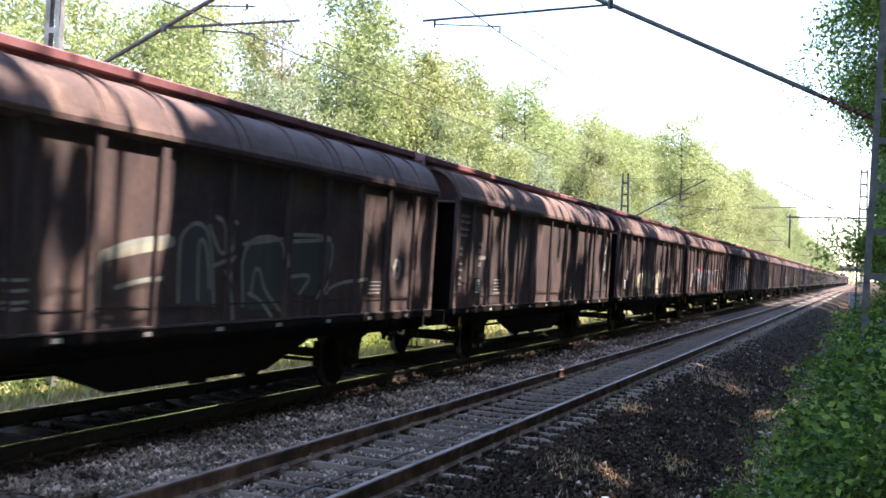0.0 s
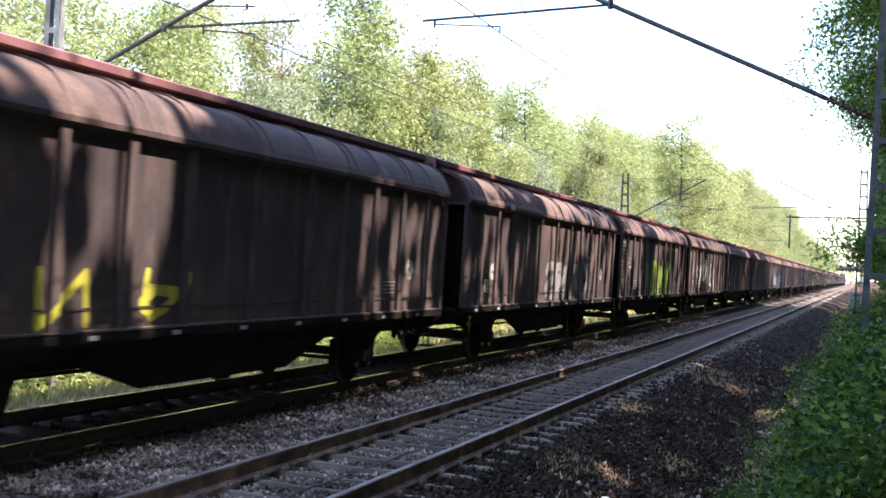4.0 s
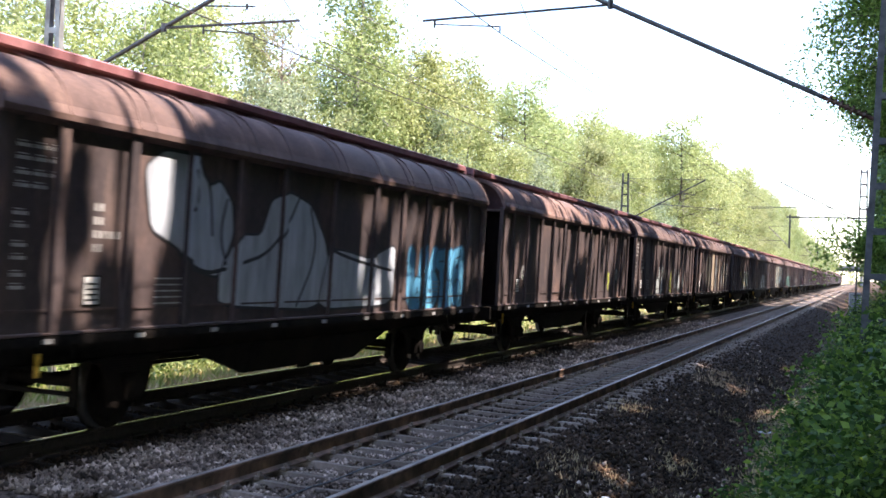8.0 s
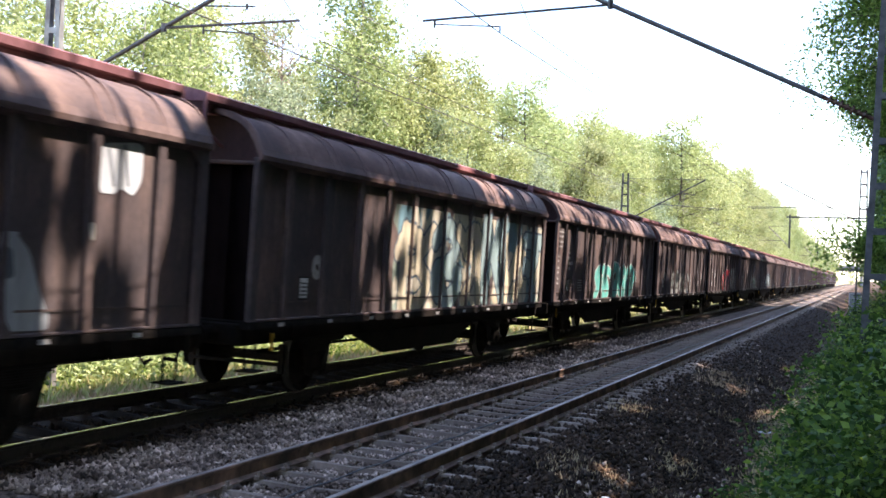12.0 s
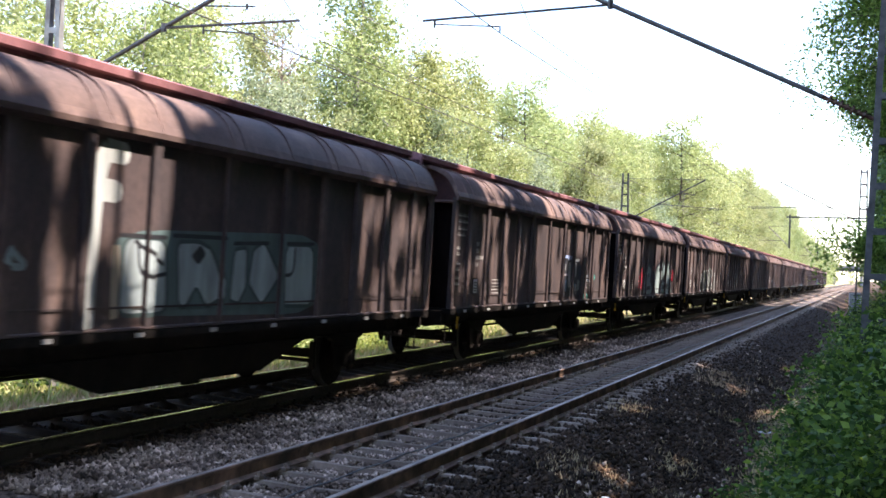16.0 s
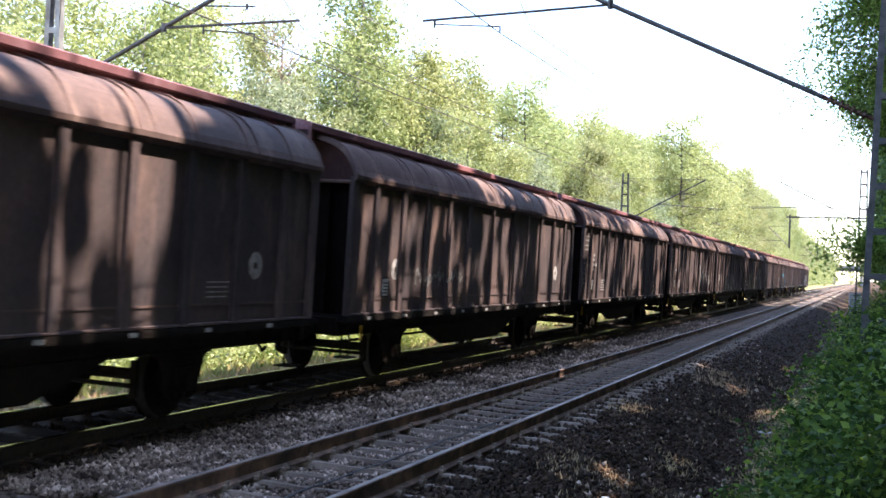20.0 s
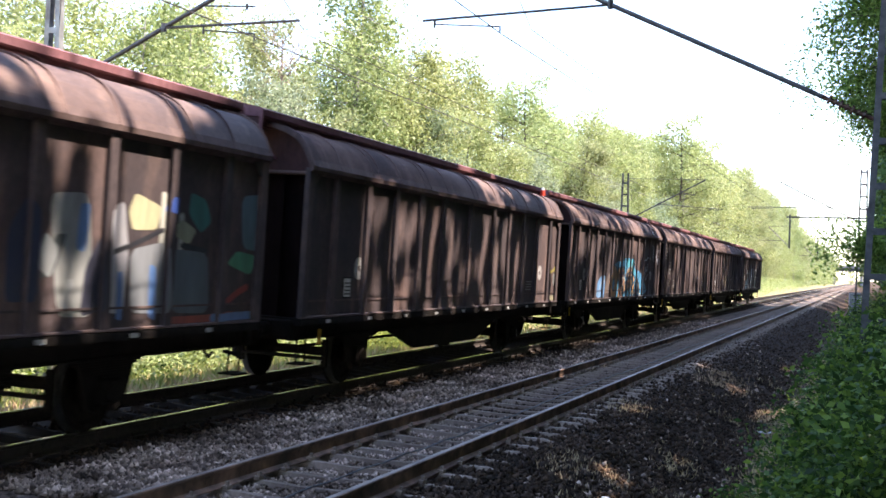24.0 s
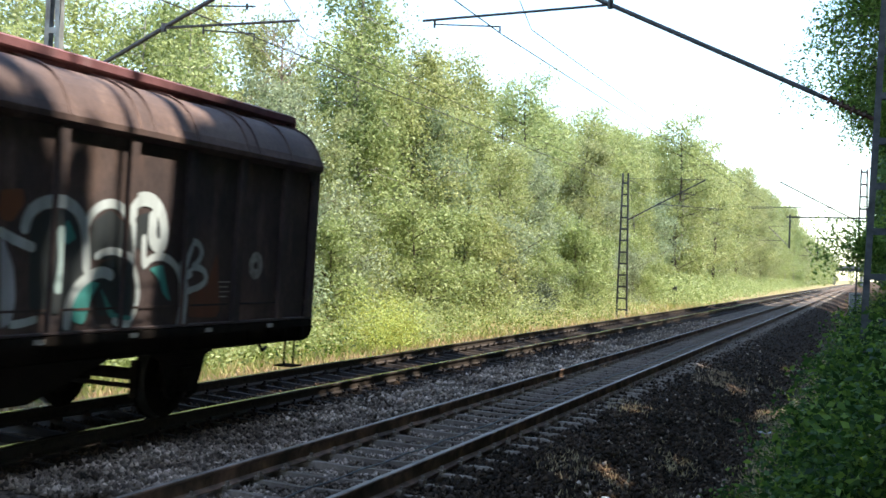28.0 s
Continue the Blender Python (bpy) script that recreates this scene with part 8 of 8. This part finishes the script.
stroke(33, (0.34, 0.28, 0.06), 0.1, [(14.35, 2.08), (14.41, 1.76)], "mustard yellow paint")
blob(36, (0.20, 0.13, 0.07), None, [(5.22, 1.42), (5.17, 1.97), (5.58, 1.97), (5.52, 1.72), (5.25, 1.42)], "rust-brown patch", 0.05)
blob(36, (0.28, 0.22, 0.14), None, [(5.96, 1.34), (5.95, 2.03), (6.25, 2.04), (6.4, 1.33)], "tan worn patch", 0.05)
blob(36, (0.30, 0.15, 0.06), None, [(7.65, 1.94), (7.95, 1.86), (7.67, 1.76)], "small orange patch", 0.05)
stroke(36, (0.14, 0.14, 0.13), 0.09, [(9.68, 1.88), (9.93, 2.01), (10.4, 1.94), (10.37, 1.72), (9.99, 1.62)], "faint grey ring")
stroke(36, (0.28, 0.26, 0.22), 0.05, [(4.8, 1.73), (5.16, 1.73)], "small pale bars")
stroke(36, (0.28, 0.26, 0.22), 0.05, [(4.81, 1.66), (5.14, 1.66)], "small pale bars")
stroke(36, (0.28, 0.26, 0.22), 0.05, [(4.88, 1.53), (5.18, 1.54)], "small pale bars")
blob(37, (0.48, 0.50, 0.56), None, [(7.74, 1.24), (7.66, 2.15), (7.77, 1.99), (7.87, 1.82), (7.92, 1.54), (7.89, 1.33)], "pale lilac painted shape", 0.05)
blob(37, (0.03, 0.036, 0.04), None, [(8.12, 1.39), (8.06, 2.25), (8.27, 2.39), (8.61, 2.41), (8.84, 2.21), (8.96, 1.64), (8.54, 1.38)], "dark field of a letter", 0.05)
blob(37, (0.03, 0.036, 0.04), None, [(9.0, 1.91), (8.99, 2.3), (9.29, 2.45), (9.57, 2.32), (9.68, 1.96)], "dark field of a letter", 0.05)
blob(37, (0.03, 0.036, 0.04), None, [(9.74, 2.05), (9.72, 2.39), (10.05, 2.47), (10.29, 2.36), (10.28, 2.06)], "dark field of a letter", 0.05)
blob(37, (0.03, 0.036, 0.04), None, [(9.15, 1.33), (9.16, 1.87), (9.48, 1.96), (9.76, 1.84), (9.85, 1.35)], "dark field of a letter", 0.05)
blob(37, (0.06, 0.30, 0.28), None, [(8.75, 1.3), (8.76, 1.53), (9.02, 1.7), (9.19, 1.68), (9.07, 1.52), (8.97, 1.25)], "teal paint in the letters", 0.05)
blob(37, (0.06, 0.30, 0.28), None, [(9.21, 1.64), (9.32, 1.52), (9.47, 1.36), (9.79, 1.31), (9.69, 1.24), (9.38, 1.32)], "teal paint in the letters", 0.05)
blob(37, (0.06, 0.30, 0.28), None, [(10.08, 1.84), (10.34, 1.89), (10.45, 1.63), (10.54, 1.46), (10.38, 1.55), (10.28, 1.72)], "teal paint in the letters", 0.05)
blob(37, (0.06, 0.30, 0.28), None, [(8.54, 2.2), (8.62, 2.32), (8.76, 2.13), (8.62, 2.05)], "teal paint in the letters", 0.05)
blob(37, (0.16, 0.055, 0.03), None, [(10.84, 1.28), (10.85, 1.56), (11.31, 1.63), (11.51, 2.09), (11.66, 1.25)], "rust-red paint", 0.05)
blob(37, (0.20, 0.07, 0.03), None, [(7.65, 2.27), (7.62, 2.53), (7.93, 2.57), (7.97, 2.43), (7.8, 2.24)], "rust-red paint", 0.05)
stroke(37, (0.50, 0.55, 0.56), 0.13, [(7.99, 2.2), (8.03, 2.34), (8.18, 2.44), (8.43, 2.49), (8.67, 2.46), (8.83, 2.35), (8.91, 2.16), (8.96, 1.83)], "white outline of a letter")
stroke(37, (0.50, 0.55, 0.56), 0.1, [(8.91, 2.27), (8.98, 2.39), (9.13, 2.48), (9.32, 2.52), (9.52, 2.48), (9.64, 2.33), (9.69, 2.17), (9.72, 1.92)], "white outline of a letter")
stroke(37, (0.50, 0.55, 0.56), 0.16, [(9.6, 2.41), (9.69, 2.53), (9.89, 2.61), (10.11, 2.58), (10.28, 2.44), (10.35, 2.19), (10.28, 2.06), (10.09, 2.14), (10.09, 2.41)], "white outline of a letter")
stroke(37, (0.50, 0.55, 0.56), 0.08, [(9.12, 1.95), (9.24, 2.01), (9.47, 2.02), (9.68, 1.94), (9.84, 1.76), (9.9, 1.51), (9.79, 1.27), (9.62, 1.23), (9.48, 1.28)], "white outline of a letter")
stroke(37, (0.50, 0.55, 0.56), 0.12, [(8.7, 1.26), (8.7, 1.49), (8.84, 1.66), (9.04, 1.76), (9.23, 1.8), (9.38, 1.76)], "white outline of a letter")
stroke(37, (0.50, 0.55, 0.56), 0.09, [(9.94, 2.17), (9.96, 1.84), (10.04, 1.93), (10.22, 1.98), (10.45, 1.96), (10.7, 1.81), (10.77, 1.54), (10.73, 1.21)], "white outline of a letter")
stroke(37, (0.50, 0.55, 0.56), 0.08, [(10.7, 1.81), (10.83, 2.12), (10.99, 2.18), (11.17, 2.08), (11.1, 1.92), (10.78, 1.79)], "white outline of a letter")
stroke(37, (0.50, 0.55, 0.56), 0.08, [(10.79, 1.76), (10.98, 1.88), (11.24, 1.83), (11.3, 1.7), (11.09, 1.61), (10.81, 1.59)], "white outline of a letter")
stroke(37, (0.50, 0.55, 0.56), 0.1, [(7.66, 2.15), (7.87, 2.08), (8.11, 2.02)], "white outline of a letter")
stroke(37, (0.50, 0.55, 0.56), 0.08, [(7.89, 1.29), (8.05, 1.3), (8.21, 1.33)], "white outline of a letter")
stroke(37, (0.33, 0.43, 0.43), 0.14, [(8.46, 2.18), (8.52, 1.9), (8.46, 1.64)], "pale teal stroke")
blob(23, (0.03, 0.03, 0.04), None, [(8.51, 1.29), (8.48, 2.21), (9.53, 2.37), (10.61, 2.17), (10.71, 1.3)], "black ground of the letters", 0.05)
blob(23, (0.15, 0.40, 0.62), None, [(8.56, 1.89), (8.56, 2.21), (8.62, 2.35), (8.73, 2.29), (8.74, 1.97), (8.62, 1.86)], "crowded blue, grey and black paint", 0.05)
blob(23, (0.32, 0.40, 0.62), None, [(8.63, 2.28), (8.72, 2.4), (9.11, 2.38), (9.5, 2.38), (9.48, 2.29), (9.07, 2.25), (8.79, 2.24)], "crowded blue, grey and black paint", 0.05)
blob(23, (0.32, 0.31, 0.31), None, [(9.17, 1.53), (9.13, 2.2), (9.42, 2.21), (9.46, 1.53)], "crowded blue, grey and black paint", 0.05)
blob(23, (0.46, 0.45, 0.45), None, [(9.87, 1.81), (9.85, 2.19), (10.09, 2.2), (10.12, 1.82)], "crowded blue, grey and black paint", 0.05)
blob(23, (0.12, 0.30, 0.55), None, [(8.9, 1.39), (8.9, 1.72), (9.03, 1.75), (9.04, 1.42)], "crowded blue, grey and black paint", 0.05)
blob(23, (0.10, 0.35, 0.55), None, [(9.78, 1.4), (9.79, 1.68), (10.02, 1.64), (10.0, 1.48)], "crowded blue, grey and black paint", 0.05)
blob(23, (0.48, 0.45, 0.40), None, [(9.91, 1.44), (10.05, 1.64), (10.19, 1.6), (10.18, 1.32)], "crowded blue, grey and black paint", 0.05)
blob(23, (0.28, 0.31, 0.28), None, [(10.21, 1.4), (10.24, 1.74), (10.52, 1.74), (10.51, 1.47)], "crowded blue, grey and black paint", 0.05)
blob(23, (0.44, 0.37, 0.40), None, [(8.67, 1.89), (8.94, 1.9), (9.16, 1.88), (9.14, 1.85), (8.78, 1.84)], "crowded blue, grey and black paint", 0.05)
blob(23, (0.06, 0.28, 0.24), None, [(10.9, 1.23), (10.93, 1.34), (11.19, 1.33), (11.21, 1.21)], "crowded blue, grey and black paint", 0.05)
blob(23, (0.05, 0.22, 0.18), None, [(11.45, 1.21), (11.47, 1.37), (11.72, 1.32), (11.73, 1.2)], "crowded blue, grey and black paint", 0.05)
blob(23, (0.06, 0.38, 0.32), None, [(12.1, 1.7), (12.1, 1.88), (12.44, 1.89), (12.53, 1.77)], "crowded blue, grey and black paint", 0.05)
blob(23, (0.30, 0.30, 0.30), None, [(8.79, 2.0), (8.8, 2.17), (8.88, 2.15), (8.89, 1.97)], "crowded blue, grey and black paint", 0.05)
stroke(23, WHITE, 0.07, [(9.7, 2.24), (10.12, 2.28), (10.35, 2.28)], "painted line in the letters")
stroke(23, BLACK, 0.1, [(8.64, 2.18), (8.76, 2.27), (9.01, 2.25)], "painted line in the letters")
stroke(23, BLACK, 0.12, [(9.56, 2.37), (9.64, 1.87), (9.64, 1.37)], "painted line in the letters")
stroke(23, SILVER, 0.05, [(11.33, 1.83), (11.45, 1.87), (11.54, 1.81)], "painted line in the letters")
stroke(23, SILVER, 0.05, [(11.42, 1.74), (11.72, 1.7)], "painted line in the letters")
stroke(3, (0.03, 0.20, 0.20), 0.12, [(10.88, 3.07), (11.22, 2.86), (10.99, 2.62), (11.34, 2.53)], "dark teal scribble")
stroke(3, (0.03, 0.20, 0.20), 0.12, [(11.11, 3.15), (11.55, 3.12), (11.31, 2.81), (11.82, 2.8)], "dark teal scribble")
stroke(3, (0.03, 0.20, 0.20), 0.12, [(11.46, 3.16), (11.8, 3.03), (11.6, 2.66), (11.23, 2.75)], "dark teal scribble")
stroke(3, (0.03, 0.20, 0.20), 0.12, [(10.96, 2.5), (11.18, 2.41), (11.15, 2.27)], "dark teal scribble")
stroke(3, (0.03, 0.20, 0.20), 0.12, [(13.3, 3.05), (13.52, 3.21), (13.44, 2.87), (13.64, 2.75)], "dark teal scribble")
stroke(3, (0.03, 0.20, 0.20), 0.12, [(13.39, 2.8), (13.31, 2.6)], "dark teal scribble")
stroke(3, (0.42, 0.44, 0.42), 0.1, [(11.97, 2.34), (12.04, 2.1), (12.17, 2.32)], "worn white tag")
stroke(3, (0.42, 0.44, 0.42), 0.1, [(12.17, 2.32), (12.27, 2.08), (12.43, 2.3)], "worn white tag")
stroke(3, (0.42, 0.44, 0.42), 0.1, [(12.43, 2.3), (12.51, 2.05), (12.75, 2.31)], "worn white tag")
stroke(3, (0.42, 0.44, 0.42), 0.1, [(12.04, 2.16), (12.71, 2.22)], "worn white tag")


# ---- motion ----
def motions():
    """The train runs by; its wheels turn while they are near."""
    rows = [0.5 * i for i in range(57)]
    for k, w in wagons.items():
        y0 = Y0 + k * PITCH
        walk(w, [(t, pose(FAR, y0 - travelled(t), FAR_Z, 0, CANT, 0)) for t in rows])
        for ws in [c for c in w.children if c.name.startswith("wheelset")]:
            axle = ws.matrix_basis.translation.y
            near = [f for f in range(841) if 6 < y0 + axle - travelled(f / 30) < 42]
            spin, turn, last = [(0.0, pose(0, axle, WHEEL_R))], 0.0, None
            for f in near:
                if f == 0:
                    last = 0
                    continue
                if last is not None:
                    turn += 0.9 * math.degrees((travelled(f / 30) - travelled(last / 30)) / WHEEL_R)
                spin.append((f / 30, pose(0, axle, WHEEL_R, turn % 360)))
                last = f
            if spin[-1][0] < 27.99:
                spin.append((28.0, spin[-1][1]))
            walk(ws, spin)


motions()
